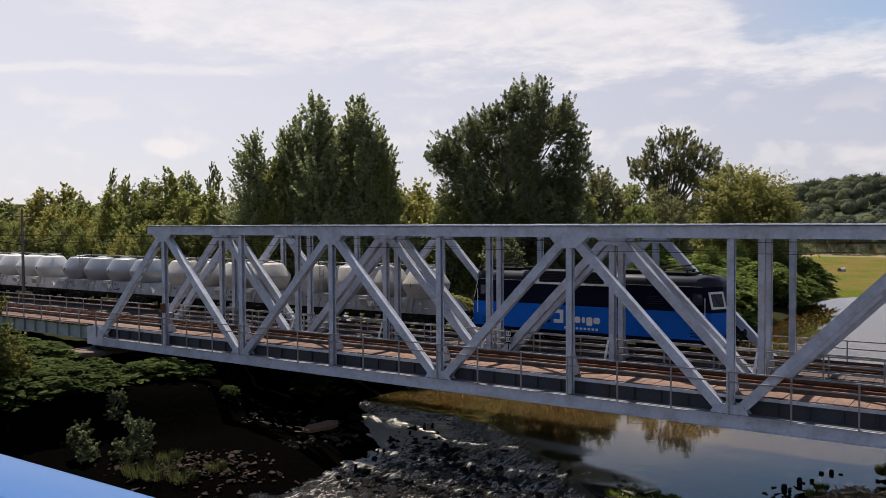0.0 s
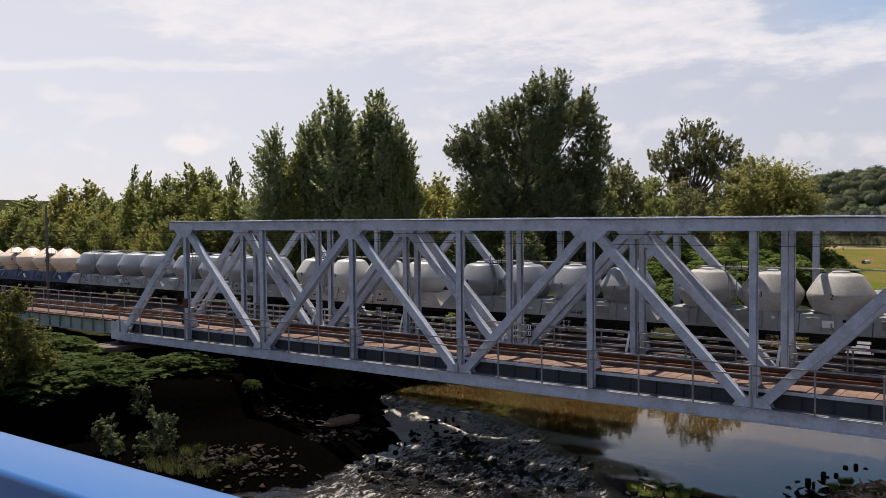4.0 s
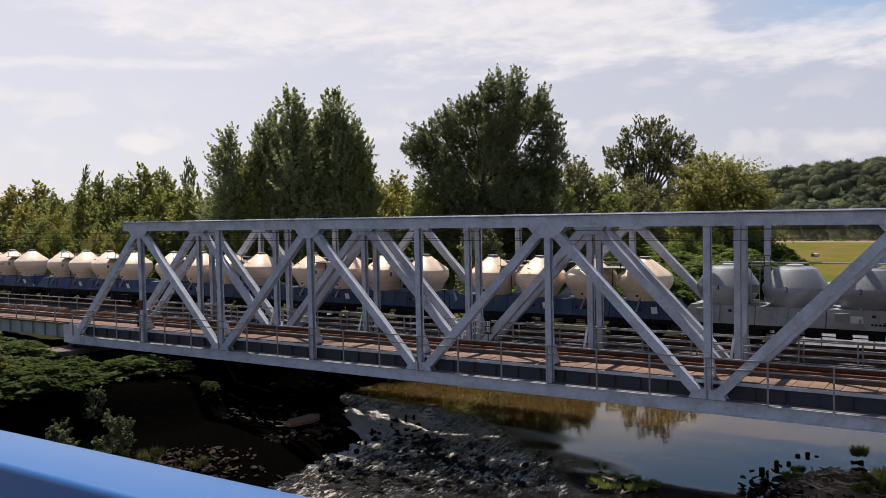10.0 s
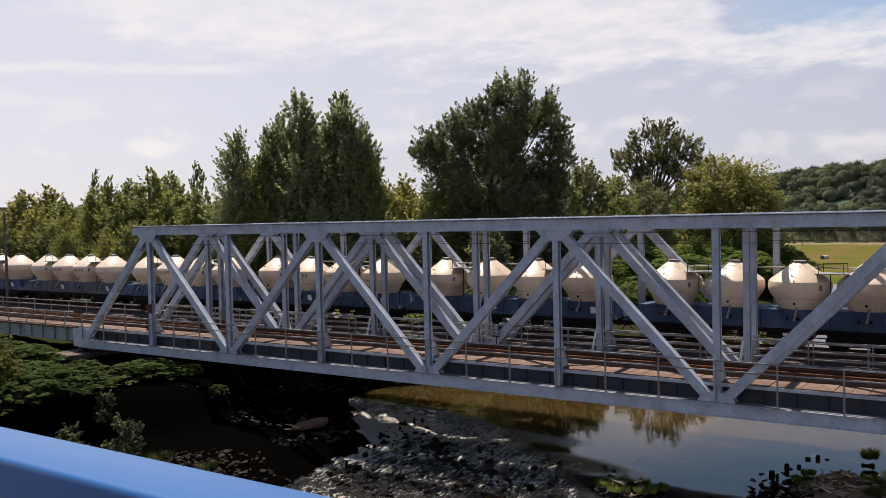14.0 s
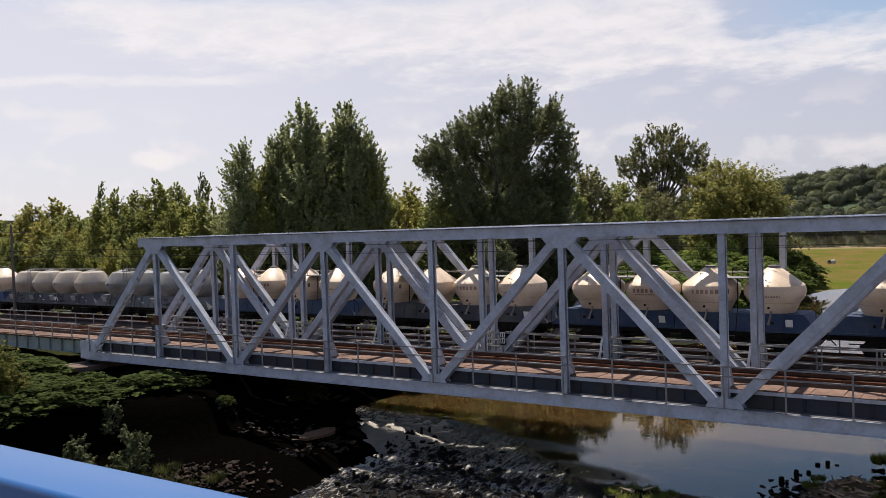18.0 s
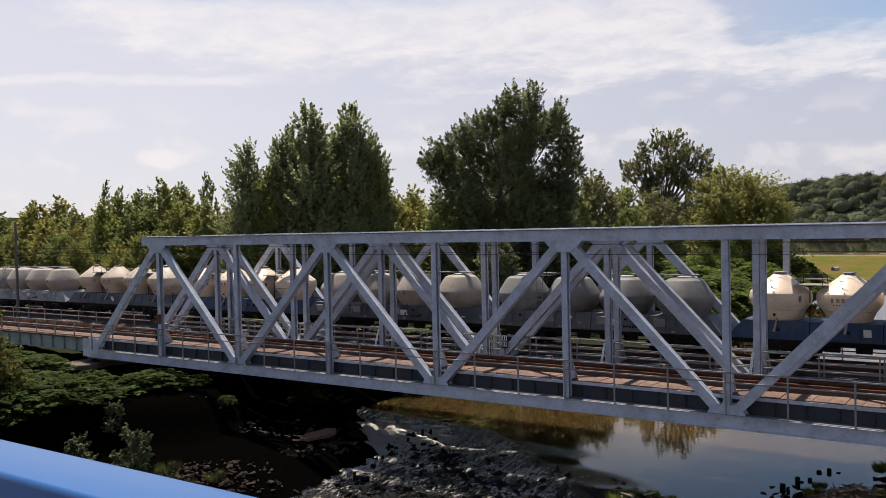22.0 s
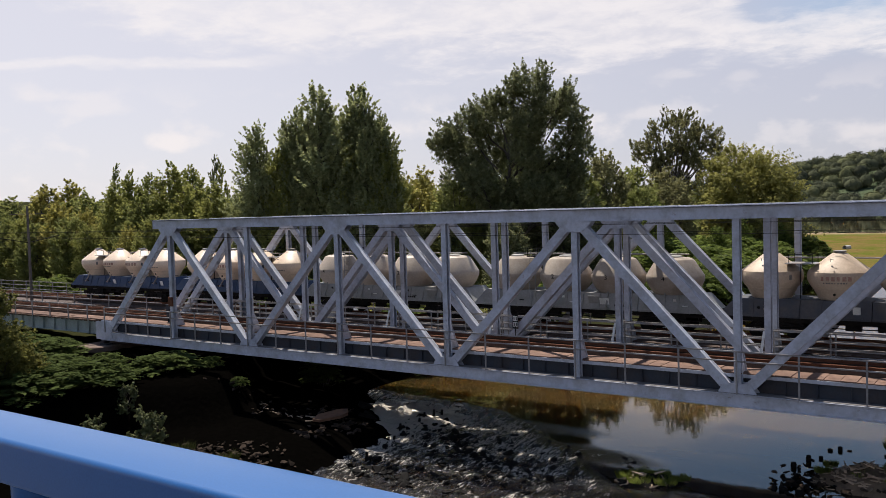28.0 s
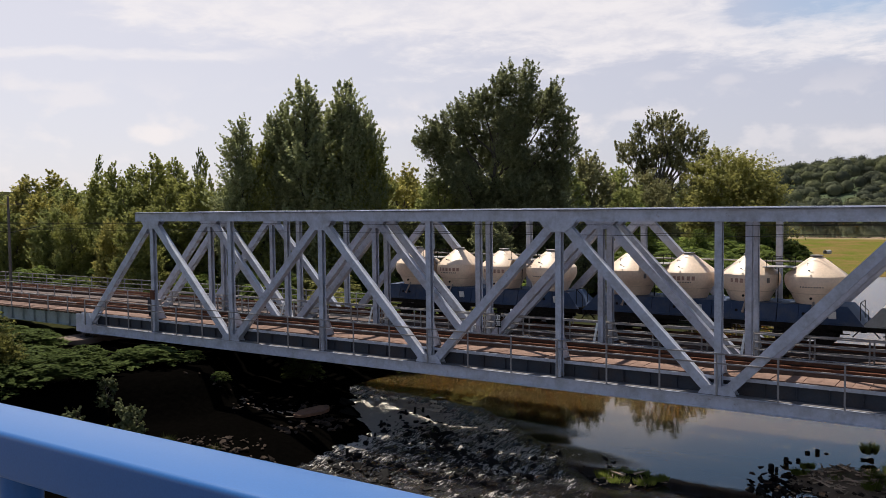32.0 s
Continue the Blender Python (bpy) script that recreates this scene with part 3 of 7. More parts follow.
gx_axis = stretch_axis(-70, 70, 0.9, -2600, 2600)
gy_axis = stretch_axis(-40, 190, 1.2, -2600, 2600)
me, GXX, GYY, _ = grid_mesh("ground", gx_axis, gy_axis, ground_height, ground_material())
meadow = np.clip((GYY - 96) / 10, 0, 1) * np.clip((GXX + 45) / 30, 0, 1)
att = me.attributes.new("meadow", "FLOAT", "POINT")
att.data.foreach_set("value", meadow.ravel().astype(np.float32))
sand = np.clip((GYY - 258) / 10, 0, 1) * np.clip((330 - GYY) / 10, 0, 1)
att = me.attributes.new("sand", "FLOAT", "POINT")
att.data.foreach_set("value", sand.ravel().astype(np.float32))
att = me.attributes.new("wooded", "FLOAT", "POINT")
att.data.foreach_set("value", np.clip((GYY - 610) / 30, 0, 1).ravel().astype(np.float32))
# where the bank soil is darkened to stand for shade
bank_shade = np.clip((26 - np.abs(polyline_distance(GXX, GYY, SHORE))) / 8, 0, 1) * np.clip((34 - GYY) / 10, 0, 1)
att = me.attributes.new("bank_shade", "FLOAT", "POINT")
att.data.foreach_set("value", bank_shade.ravel().astype(np.float32))
ground = tagged(new("ground", me), "silty river banks darkened for shade, with meadow, embankment and distant hills", "ground", kind="structure")

# river: smooth above the old weir, broken water below it
WEIR = [(10, 10.5), (19.5, 8.5), (24, 8.0), (28.5, 7.6), (32.5, 4.6), (36.5, 1.2), (41, -3.0), (50, -9), (70, -18)]


def below_weir(px, py):
    return -polyline_distance(px, py, WEIR)


def river_height(px, py):
    b = below_weir(px, py)
    drop = 0.55 * (1 - np.exp(-np.clip(b, 0, None) / 2.5))
    rough = np.clip(b / 1.2, 0, 1) * np.clip((36 - b) / 20, 0.25, 1)
    chute = np.exp(-(((px - 22.6) / 3.4) ** 2 + ((py - 3.2) / 4.6) ** 2))
    w = 0.07 * wave(px + 0.3 * py, py, 1.5) + 0.05 * wave(px, py - 0.4 * px, 3.1, 1.0) + 0.035 * wave(px, py, 6.3, 3.0) + 0.02 * wave(px, py, 11.0, 5.0)
    crest = np.exp(-(((px - 23.1) / 3.6) ** 2 + ((py - 5.9) / 2.4) ** 2)) * np.clip((b + 1.6) / 1.2, 0, 1)
    surge = 0.13 * wave(px - 0.5 * py, py, 2.2, 4.0) + 0.07 * wave(px, py + 0.3 * px, 4.6, 2.0) + 0.06 * wave(px, py, 9.0, 7.0)
    return WATER - drop + w * rough * (0.9 + 1.6 * chute) + surge * crest + 0.48 * np.exp(-(((px - 22.6) / 3.6) ** 2 + ((py - 4.6) / 2.0) ** 2))


def water_material():
    m, nt, b = node_mat("river_water")
    L = nt.links.new
    g = nt.nodes.new("ShaderNodeNewGeometry")

    def attr(name):
        n = nt.nodes.new("ShaderNodeAttribute")
        n.attribute_name = name
        return n.outputs["Fac"]

    def noise(vector, scale, detail, rough, distortion=0.0):
        n = nt.nodes.new("ShaderNodeTexNoise")
        n.inputs["Scale"].default_value, n.inputs["Detail"].default_value = scale, detail
        n.inputs["Roughness"].default_value, n.inputs["Distortion"].default_value = rough, distortion
        L(vector, n.inputs["Vector"])
        return n.outputs["Fac"]

    def calc(kind, a, b, c=None):
        n = nt.nodes.new("ShaderNodeMath")
        n.operation = kind
        for k, v in enumerate((a, b, c)):
            if isinstance(v, (int, float)):
                n.inputs[k].default_value = v
            elif v is not None:
                L(v, n.inputs[k])
        return n.outputs[0]

    def ranged(v, a, b, c, d):
        n = nt.nodes.new("ShaderNodeMapRange")
        n.interpolation_type = "SMOOTHSTEP"
        for k, q in (("From Min", a), ("From Max", b), ("To Min", c), ("To Max", d)):
            n.inputs[k].default_value = q
        L(v, n.inputs["Value"])
        return n.outputs[0]

    # streaks drawn out along the current, which runs to -y
    mp = nt.nodes.new("ShaderNodeMapping")
    mp.inputs["Rotation"].default_value = (0, 0, radians(-14))
    mp.inputs["Scale"].default_value = (2.3, 0.75, 1)
    L(g.outputs["Position"], mp.inputs[0])
    foam_at, shoal_shade_at = attr("foam"), attr("shoal_shade")
    broad = ranged(noise(mp.outputs[0], 0.8, 5, 0.6, 0.9), 0.33, 0.67, 0.0, 1.0)
    lace = ranged(noise(mp.outputs[0], 2.6, 9, 0.7, 1.6), 0.36, 0.64, 0.0, 1.0)
    mixed = calc("ADD", calc("MULTIPLY", broad, 0.40), calc("MULTIPLY", lace, 0.60))
    cover = calc("MULTIPLY", ranged(calc("MULTIPLY_ADD", foam_at, 1.25, mixed), 0.78, 1.10, 0.0, 0.92), ranged(foam_at, 0.03, 0.16, 0.0, 1.0))
    deep = nt.nodes.new("ShaderNodeMix")
    deep.data_type = "RGBA"
    deep.inputs["A"].default_value, deep.inputs["B"].default_value = (0.048, 0.029, 0.010, 1), (0.024, 0.021, 0.020, 1)
    L(shoal_shade_at, deep.inputs["Factor"])
    mx = nt.nodes.new("ShaderNodeMix")
    mx.data_type = "RGBA"
    mx.inputs["B"].default_value = (0.74, 0.67, 0.59, 1)
    L(deep.outputs["Result"], mx.inputs["A"])
    L(cover, mx.inputs["Factor"])
    L(mx.outputs["Result"], b.inputs["Base Color"])
    L(calc("MULTIPLY_ADD", cover, 0.55, 0.03), b.inputs["Roughness"])
    b.inputs["IOR"].default_value = 1.33
    # silty water carries light sideways under the surface
    L(ranged(cover, 0.0, 0.5, 0.9, 0.0), b.inputs["Subsurface Weight"])
    b.inputs["Subsurface Radius"].default_value = (1.0, 0.7, 0.4)
    b.inputs["Subsurface Scale"].default_value = 12.0
    ripple = nt.nodes.new("ShaderNodeBump")
    ripple.inputs["Strength"].default_value, ripple.inputs["Distance"].default_value = 0.05, 0.05
    L(noise(g.outputs["Position"], 1.4, 5, 0.5), ripple.inputs["Height"])
    chop = nt.nodes.new("ShaderNodeBump")
    chop.inputs["Strength"].default_value, chop.inputs["Distance"].default_value = 1.0, 0.16
    L(calc("MULTIPLY", ranged(foam_at, 0.0, 0.25, 0.0, 1.0), mixed), chop.inputs["Height"])
    L(ripple.outputs[0], chop.inputs["Normal"])
    L(chop.outputs[0], b.inputs["Normal"])
    return m


wx = stretch_axis(12, 52, 0.15, -2600, 2600, 1.3)
wy = stretch_axis(-16, 12, 0.18, -2600, 2600, 1.3)
me, WXX, WYY, _ = grid_mesh("river", wx, wy, river_height, water_material())
bw = below_weir(WXX, WYY)
wild = np.clip((bw + 0.2) / 0.9, 0, 1) * np.clip((15 - bw) / 9, 0, 1)


def spot(x, y, rx, ry):
    return np.exp(-(((WXX - x) / rx) ** 2 + ((WYY - y) / ry) ** 2))


plume = np.exp(-((WXX - (23.4 + 0.10 * (5.0 - WYY) + 0.02 * (5.0 - WYY) ** 2)) / 1.9) ** 2) * np.clip((6.6 - WYY) / 2.0, 0, 1)
foam = wild * (0.25 + 0.07 * wave(WXX, WYY, 0.9, 0.6)) * np.clip((WYY + 8) / 10, 0.5, 1) + 0.22 * plume * np.clip((WYY + 8) / 8, 0.2, 1)
for x, y, rx, ry, much in ((22.6, 4.4, 2.4, 1.7, 0.62), (25.0, 4.8, 2.0, 1.5, 0.52), (24.2, 1.8, 1.9, 2.4, 0.34), (25.4, -1.8, 1.7, 2.2, 0.16), (29.8, -7.8, 3.6, 1.3, 0.15),
                           (30.5, 5.0, 4.0, 1.0, 0.12), (36.0, 1.6, 3.5, 1.0, 0.12), (34.5, -1.2, 1.6, 0.5, 0.20)):
    foam = foam + much * spot(x, y, rx, ry)
att = me.attributes.new("foam", "FLOAT", "POINT")
att.data.foreach_set("value", np.clip(foam, 0, 1).ravel().astype(np.float32))
# darker water: shallows below the weir, plus bridge shade painted where y < 3.6
att = me.attributes.new("shoal_shade", "FLOAT", "POINT")
att.data.foreach_set("value", np.maximum(np.clip((bw + 0.6) / 1.2, 0, 1), np.clip((3.6 - WYY) / 3.0, 0, 1) * (WXX < 130)).ravel().astype(np.float32))
river = tagged(new("river", me), "brown river water, glassy upstream and broken with foam below a ruined weir", "river", kind="structure")

# ------------------------------------------------------------ railway bridges
PANEL, PANELS = 7.5, 10
Y1, Y2, DECK = 4.92, 6.08, 1.40          # second truss of a bridge, start of the second bridge, deck level
TOP0, TOP1, BOT1 = 7.97, 8.50, 0.556


def channel_pair(geo, a, b, wide=0.42, deep=0.36, plate=0.016, lip=0.09):
    """Two riveted channels with their webs in the plane of the truss."""
    for s in (-1, 1):
        geo.span(a, b, wide, plate, off=(0, s * deep / 2))
        for e in (-1, 1):
            geo.span(a, b, plate, lip, off=(e * (wide / 2 - plate / 2), s * (deep / 2 - lip / 2)))


def battens(geo, a, b, wide, deep, every=0.95, size=0.34):
    a, b = Vector(a), Vector(b)
    n = max(2, int((b - a).length / every))
    for i in range(n):
        c = a.lerp(b, (i + 0.5) / n)
        d = (b - a).normalized() * size / 2
        for e in (-1, 1):
            geo.span(c - d, c + d, 0.012, deep - 0.03, off=(e * (wide / 2 - 0.012), 0))


def hang(geo, name, parent, material=None):
    """Every piece of geo becomes a part of its own under parent."""
    cuts = geo.cuts + [(len(geo.v), len(geo.f))]
    for (v0, f0), (v1, f1) in zip(cuts, cuts[1:]):
        g = Geo()
        g.v, g.f = geo.v[v0:v1], [tuple(i - v0 for i in q) for q in geo.f[f0:f1]]
        part(name, g, material or GREY_STEEL, parent)


def rivets(geo, a, b, every, y, r=0.038):
    a, b = Vector(a), Vector(b)
    n = int((b - a).length / every)
    for i in range(n + 1):
        c = a.lerp(b, i / n)
        x, z = c.x, c.z
        geo.add([(x - r, y, z - r), (x + r, y, z - r), (x + r, y, z + r), (x - r, y, z + r), (x, y - 0.026, z)],
                [(0, 1, 4), (1, 2, 4), (2, 3, 4), (3, 0, 4)])


def truss(bridge, y, face):
    """One truss in the plane y; face: -1 where its outside looks towards -y."""
    end = PANEL * PANELS
    g = Geo()
    x0, x1 = PANEL - 1.55, end - PANEL + 1.55
    for s in (-1, 1):
        g.box(((x0 + x1) / 2, y + s * 0.19, (TOP0 + TOP1) / 2), (x1 - x0, 0.022, TOP1 - TOP0))
        g.box(((x0 + x1) / 2, y + s * 0.235, TOP0 + 0.012), (x1 - x0, 0.09, 0.02))
    g.box(((x0 + x1) / 2, y, TOP1 + 0.015), (x1 - x0, 0.62, 0.03))
    rp = random.Random(17)
    xa = x0 + 0.1
    while xa < x1 - 1.0:
        ln = min(rp.uniform(3.4, 6.2), x1 - 0.1 - xa)
        g.box((xa + ln / 2, y + rp.uniform(-0.012, 0.012), TOP1 + 0.047), (ln - 0.03, 0.56, 0.030), Matrix.Rotation(rp.uniform(-0.005, 0.005), 3, "Y"))
        xa += ln
    for e in (x0, x1):
        g.box((e, y, (TOP0 + TOP1) / 2), (0.03, 0.44, TOP1 - TOP0 + 0.04))
    for x in (16.6, 37.4, 58.5):
        g.box((x, y, (TOP0 + TOP1) / 2), (0.12, 0.425, TOP1 - TOP0 - 0.01))
    for s in (-1, 1):
        g.box(((x0 + x1) / 2, y + s * 0.206, TOP1 - 0.03), (x1 - x0, 0.012, 0.06))
    chord = part_split("top_chord", g, GREY_STEEL, bridge, "plate")
    g = Geo()
    rivets(g, (x0 + 0.3, 0, TOP0 + 0.06), (x1 - 0.3, 0, TOP0 + 0.06), 0.30, y + face * 0.202)
    part("riveting", g, GREY_STEEL, chord, kind="stuff")
    # dark strip that stands for the shadow under the overhanging plate
    g = Geo().box(((x0 + x1) / 2, y + face * 0.318, TOP1 + 0.012), (x1 - x0, 0.014, 0.020))
    part("drip_edge", g, DARK_STEEL, chord, "dark strip drawn as the cover plate's shadow")
    g = Geo()
    for s in (-1, 1):
        g.box((end / 2, y + s * 0.2, BOT1 / 2), (end + 1.0, 0.022, BOT1))
        for z in (0.012, BOT1 - 0.012):
            g.box((end / 2, y + s * 0.262, z), (end + 1.0, 0.105, 0.022))
    g.box((end / 2, y, -0.014), (end + 0.8, 0.60, 0.026))
    chord = part_split("bottom_chord", g, GREY_STEEL, bridge, "plate")
    part("top_plate", Geo().box((end / 2, y, BOT1 + 0.016), (end - 1.4, 0.5, 0.02)), DIRTY_PLATE, chord, "grimy upper cover plate")
    g = Geo()
    for z in (0.065, BOT1 - 0.075):
        rivets(g, (0.2, 0, z), (end - 0.2, 0, z), 0.25, y + face * 0.213)
    part("riveting", g, GREY_STEEL, chord, kind="stuff")
    for i in range(1, PANELS):
        x = PANEL * i
        g = Geo()
        w = 0.30
        for s in (-1, 1):
            g.box((x, y + s * 0.15, (BOT1 + TOP0) / 2), (w, 0.02, TOP0 - BOT1))
            g.box((x + s * (w / 2 - 0.012), y + s * 0.10, (BOT1 + TOP0) / 2), (0.02, 0.10, TOP0 - BOT1))
        g.box((x, y, (BOT1 + TOP0) / 2), (0.018, 0.29, TOP0 - BOT1))
        post = part_split("vertical", g, GREY_STEEL, bridge, "plate")
        if face < 0:
            g = Geo().prism([(x + 0.05, y + 0.16, 2.65), (x + 0.05, y + 0.16, 1.37), (x + 0.05, y + 0.80, 1.37)], 0, 0, (0.02, 0, 0))
            part("knee_bracket", g, GREY_STEEL, post)
            g = Geo().span((x + 0.06, y + 0.17, 2.66), (x + 0.06, y + 0.82, 1.38), 0.02, 0.16, side=(1, 0, 0))
            part("bracket_flange", g, GREY_STEEL, post)
    for i in range(PANELS):
        a, b = (PANEL * i, PANEL * (i + 1))
        up = i % 2 == 0
        za, zb = (0.45, TOP0 + 0.05) if up else (TOP0 + 0.05, 0.45)
        a3, b3 = Vector((a + 0.1, y, za)), Vector((b - 0.1, y, zb))
        wide = 0.46 if i in (0, PANELS - 1) else 0.42
        g = Geo()
        channel_pair(g, a3, b3, wide, lip=0.06 if i in (0, PANELS - 1) else 0.09)
        d = part_split("end_post" if i in (0, PANELS - 1) else "diagonal", g, GREY_STEEL, bridge, "flange")
        g = Geo()
        if i in (0, PANELS - 1):
            battens(g, a3, b3, wide, 0.36, 0.80, 0.30)
            hang(g, "batten", d)
        else:
            for e in (-1, 1):
                g.span(a3, b3, 0.012, 0.32, off=(e * (wide / 2 - 0.03), 0))
            hang(g, "cover_plate", d)
    for i in range(PANELS + 1):
        x = PANEL * i
        g = Geo()
        if i % 2 == 0:
            if i == 0:
                pts = [(-1.2, 0.0), (0.75, 0.0), (0.75, 0.75), (0.42, 1.35), (-0.5, 1.33), (-1.2, 1.30)]
            elif i == PANELS:
                pts = [(-0.75, 0.0), (1.2, 0.0), (1.2, 1.30), (0.5, 1.33), (-0.42, 1.35), (-0.75, 0.75)]
            else:
                pts = [(-0.80, 0.36), (0.80, 0.36), (0.80, 0.62), (0.56, 1.00), (-0.56, 1.00), (-0.80, 0.62)]
        else:
            pts = [(-1.05, TOP0 + 0.12), (-0.78, TOP0 - 0.22), (-0.40, TOP0 - 0.50), (0.40, TOP0 - 0.50), (0.78, TOP0 - 0.22), (1.05, TOP0 + 0.12)]
        for s in (-1, 1):
            g.prism([(x + u, y + s * 0.222 - 0.008, z) for u, z in pts], 0, 0, (0, 0.016, 0))
        hang(g, "gusset_plate", bridge)
        if i % 2 == 0 and 0 < i < PANELS:
            c = Geo().rod((x - 0.40, y + face * 0.226, 0.74), (x - 0.40, y + face * 0.246, 0.74), 0.17, 18)
            part("pin_cap", c, GREY_STEEL, bridge, "round riveted cap")


def truss_bridge():
    bridge = thing("truss_bridge", (0, 0, 0), "grey painted riveted steel truss railway bridge over the river", "bridge", "twin railway bridges")
    for y, face in ((0.0, -1), (Y1, 1)):
        truss(bridge, y, face)
    end = PANEL * PANELS
    for i in range(PANELS + 1):
        x = PANEL * i
        g = Geo()
        g.box((x, Y1 / 2, 0.62), (0.02, Y1 - 0.44, 0.80))
        for z in (0.22, 1.02):
            g.box((x, Y1 / 2, z), (0.28, Y1 - 0.44, 0.03))
        part_split("cross_beam", g, DARK_STEEL, bridge, "flange")
        if 0 < i < PANELS:
            g = Geo()
            g.box((x, Y1 / 2, 8.24), (0.30, Y1 - 0.42, 0.24))
            part("top_strut", g, GREY_STEEL, bridge)
    for i in range(1, PANELS - 1):
        g = Geo()
        x = PANEL * i
        g.span((x, 0.2, 8.36), (x + PANEL, Y1 - 0.2, 8.36), 0.30, 0.10, side=(0, 0, 1))
        g.span((x, Y1 - 0.2, 8.24), (x + PANEL, 0.2, 8.24), 0.30, 0.10, side=(0, 0, 1))
        hang(g, "top_bracing", bridge)
    for y in (0.34, 1.71, 3.21, Y1 - 0.34):
        g = Geo()
        g.box((end / 2, y, 0.86), (end, 0.016, 0.66))
        for z in (0.54, 1.18):
            g.box((end / 2, y, z), (end, 0.20, 0.02))
        if y < 1 or y > 4:
            for k in range(int(end / 1.25)):
                g.box((0.6 + 1.25 * k, y - 0.06 if y < 1 else y + 0.06, 0.86), (0.02, 0.10, 0.62))
        part_split("stringer", g, DARK_STEEL, bridge, "stiffener")
    for x in (0.0, end):
        for y in (0.0, Y1):
            g = Geo()
            g.box((x - 0.35 if x == 0 else x + 0.35, y, -0.07), (0.62, 0.5, 0.09))
            g.rod((x - 0.35 if x == 0 else x + 0.35, y - 0.22, -0.21), (x - 0.35 if x == 0 else x + 0.35, y + 0.22, -0.21), 0.10, 10)
            g.box((x - 0.35 if x == 0 else x + 0.35, y, -0.35), (0.70, 0.6, 0.10))
            part_split("bearing", g, DARK_STEEL, bridge, "bearing_plate")
    return bridge


near_bridge = truss_bridge()
copy_thing(near_bridge, Matrix.Translation((0, Y2, 0)))

# knee plates at the foot of the second truss, coloured white for sun on them
for i in range(1, 9):
    g = Geo()
    g.prism([(PANEL * i - 0.30, Y1 - 0.52, 1.44), (PANEL * i - 0.16, Y1 - 0.52, 1.44), (PANEL * i - 0.10, Y1 - 0.2, 2.55), (PANEL * i - 0.20, Y1 - 0.2, 2.55)], 0, 0, (0, -0.02, 0.015))
    part("knee_plate", g, WHITE_PAINT, near_bridge, "pale slanting knee plate")


def track(y, x0, x1, name, label):
    t = thing(name, (0, 0, 0), label, "railway track", "railway tracks", "structure")
    for s in (-0.7525, 0.7525):
        g = Geo()
        c = (x0 + x1) / 2
        g.box((c, y + s, DECK + 0.325), (x1 - x0, 0.072, 0.045))
        g.box((c, y + s, DECK + 0.255), (x1 - x0, 0.018, 0.10))
        g.box((c, y + s, DECK + 0.20), (x1 - x0, 0.14, 0.02))
        part("rail", g, RUST, t)
    for s in (-0.7525, 0.7525):
        g = Geo().box(((x0 + x1) / 2, y + s, DECK + 0.085), (x1 - x0, 0.34, 0.21))
        part("rail_timber", g, SLEEPER, t)
    for s in (-0.5, 0.5):
        g = Geo()
        g.box(((x0 + x1) / 2, y + s, DECK + 0.27), (x1 - x0, 0.05, 0.10))
        part("guard_rail", g, RUST, t)
    g = Geo()
    k = int((x1 - x0) / 0.62)
    for i in range(k):
        g.box((x0 + 0.3 + 0.62 * i, y, DECK - 0.17), (0.24, 4.2, 0.20))
    part("sleepers", g, SLEEPER, t, kind="stuff")
    return t


track(2.46, -160, 130, "track_1", "rusty unused railway track on timber sleepers")
track(8.53, -160, 130, "track_2", "railway track carrying the freight train")

# deck boards outside the rails on each bridge; the sleepers lie open between them
def board_mesh(w, d):
    return Geo().box((0, 0, 0), (w, d, 0.05)).mesh("deck_board", BOARD)


def deck(y0, name, spans, loose):
    t = thing(name, (0, 0, 0), "weathered reddish timber boarding beside the rails", "bridge deck", kind="structure")
    rng = random.Random(5)
    strips = [(0.83, 1.34), (4.09, 1.34)] if loose else [(0.83, 1.34)]
    rest = Geo()
    meshes = [board_mesh(0.60, d) for _, d in strips]
    for si, (yy, d) in enumerate(strips):
        x = spans[0]
        while x < spans[1]:
            tilt = rng.uniform(-0.012, 0.012)
            z = DECK - 0.028 + rng.uniform(-0.012, 0.012)
            if loose and -6 < x < 56:
                ob = new("deck_board", meshes[si])
                ob.parent = t
                ob.location, ob.rotation_euler = (x + 0.31, y0 + yy + rng.uniform(-0.03, 0.03), z), (tilt, rng.uniform(-0.01, 0.01), rng.uniform(-0.01, 0.01))
            else:
                rest.box((x + 0.31, y0 + yy, z), (0.60, d, 0.05))
            x += 0.62
    part("boarding", rest, BOARD if loose else DARK_BOARD, t, kind="stuff")
    g = Geo().box(((max(spans[0], -1) + spans[1]) / 2, y0 + 0.14, DECK - 0.13), (spans[1] - max(spans[0], -1), 0.03, 0.15))
    part("edge_strip", g, GREY_STEEL, t, "pale steel edge strip")
    return t


def railing(name, y, x0, x1, rails, base, top, every=2.5, first=0.0, label="grey steel handrail with thin posts", material=RAILING, skip=()):
    t = thing(name, (0, 0, 0), label, "railing", "bridge railings")
    g = Geo().box((0, 0, (top - base) / 2), (0.07, 0.05, top - base)).box((0.0, 0.03, (top - base) / 2), (0.012, 0.06, top - base))
    m = g.mesh("post", material)
    x = x0 + first
    while x <= x1:
        p = new("post", m)
        p.parent, p.location = t, (x, y, base)
        x += every
    for z in rails:
        g = Geo()
        c = [(-0.006, -0.03), (0.006, -0.03), (0.006, 0.018), (0.06, 0.018), (0.06, 0.03), (-0.006, 0.03)]
        g.prism([(x0, y + u, z + v) for u, v in c], 0, 0, (x1 - x0, 0, 0))
        part("rail_bar", g, material, t)
    return t


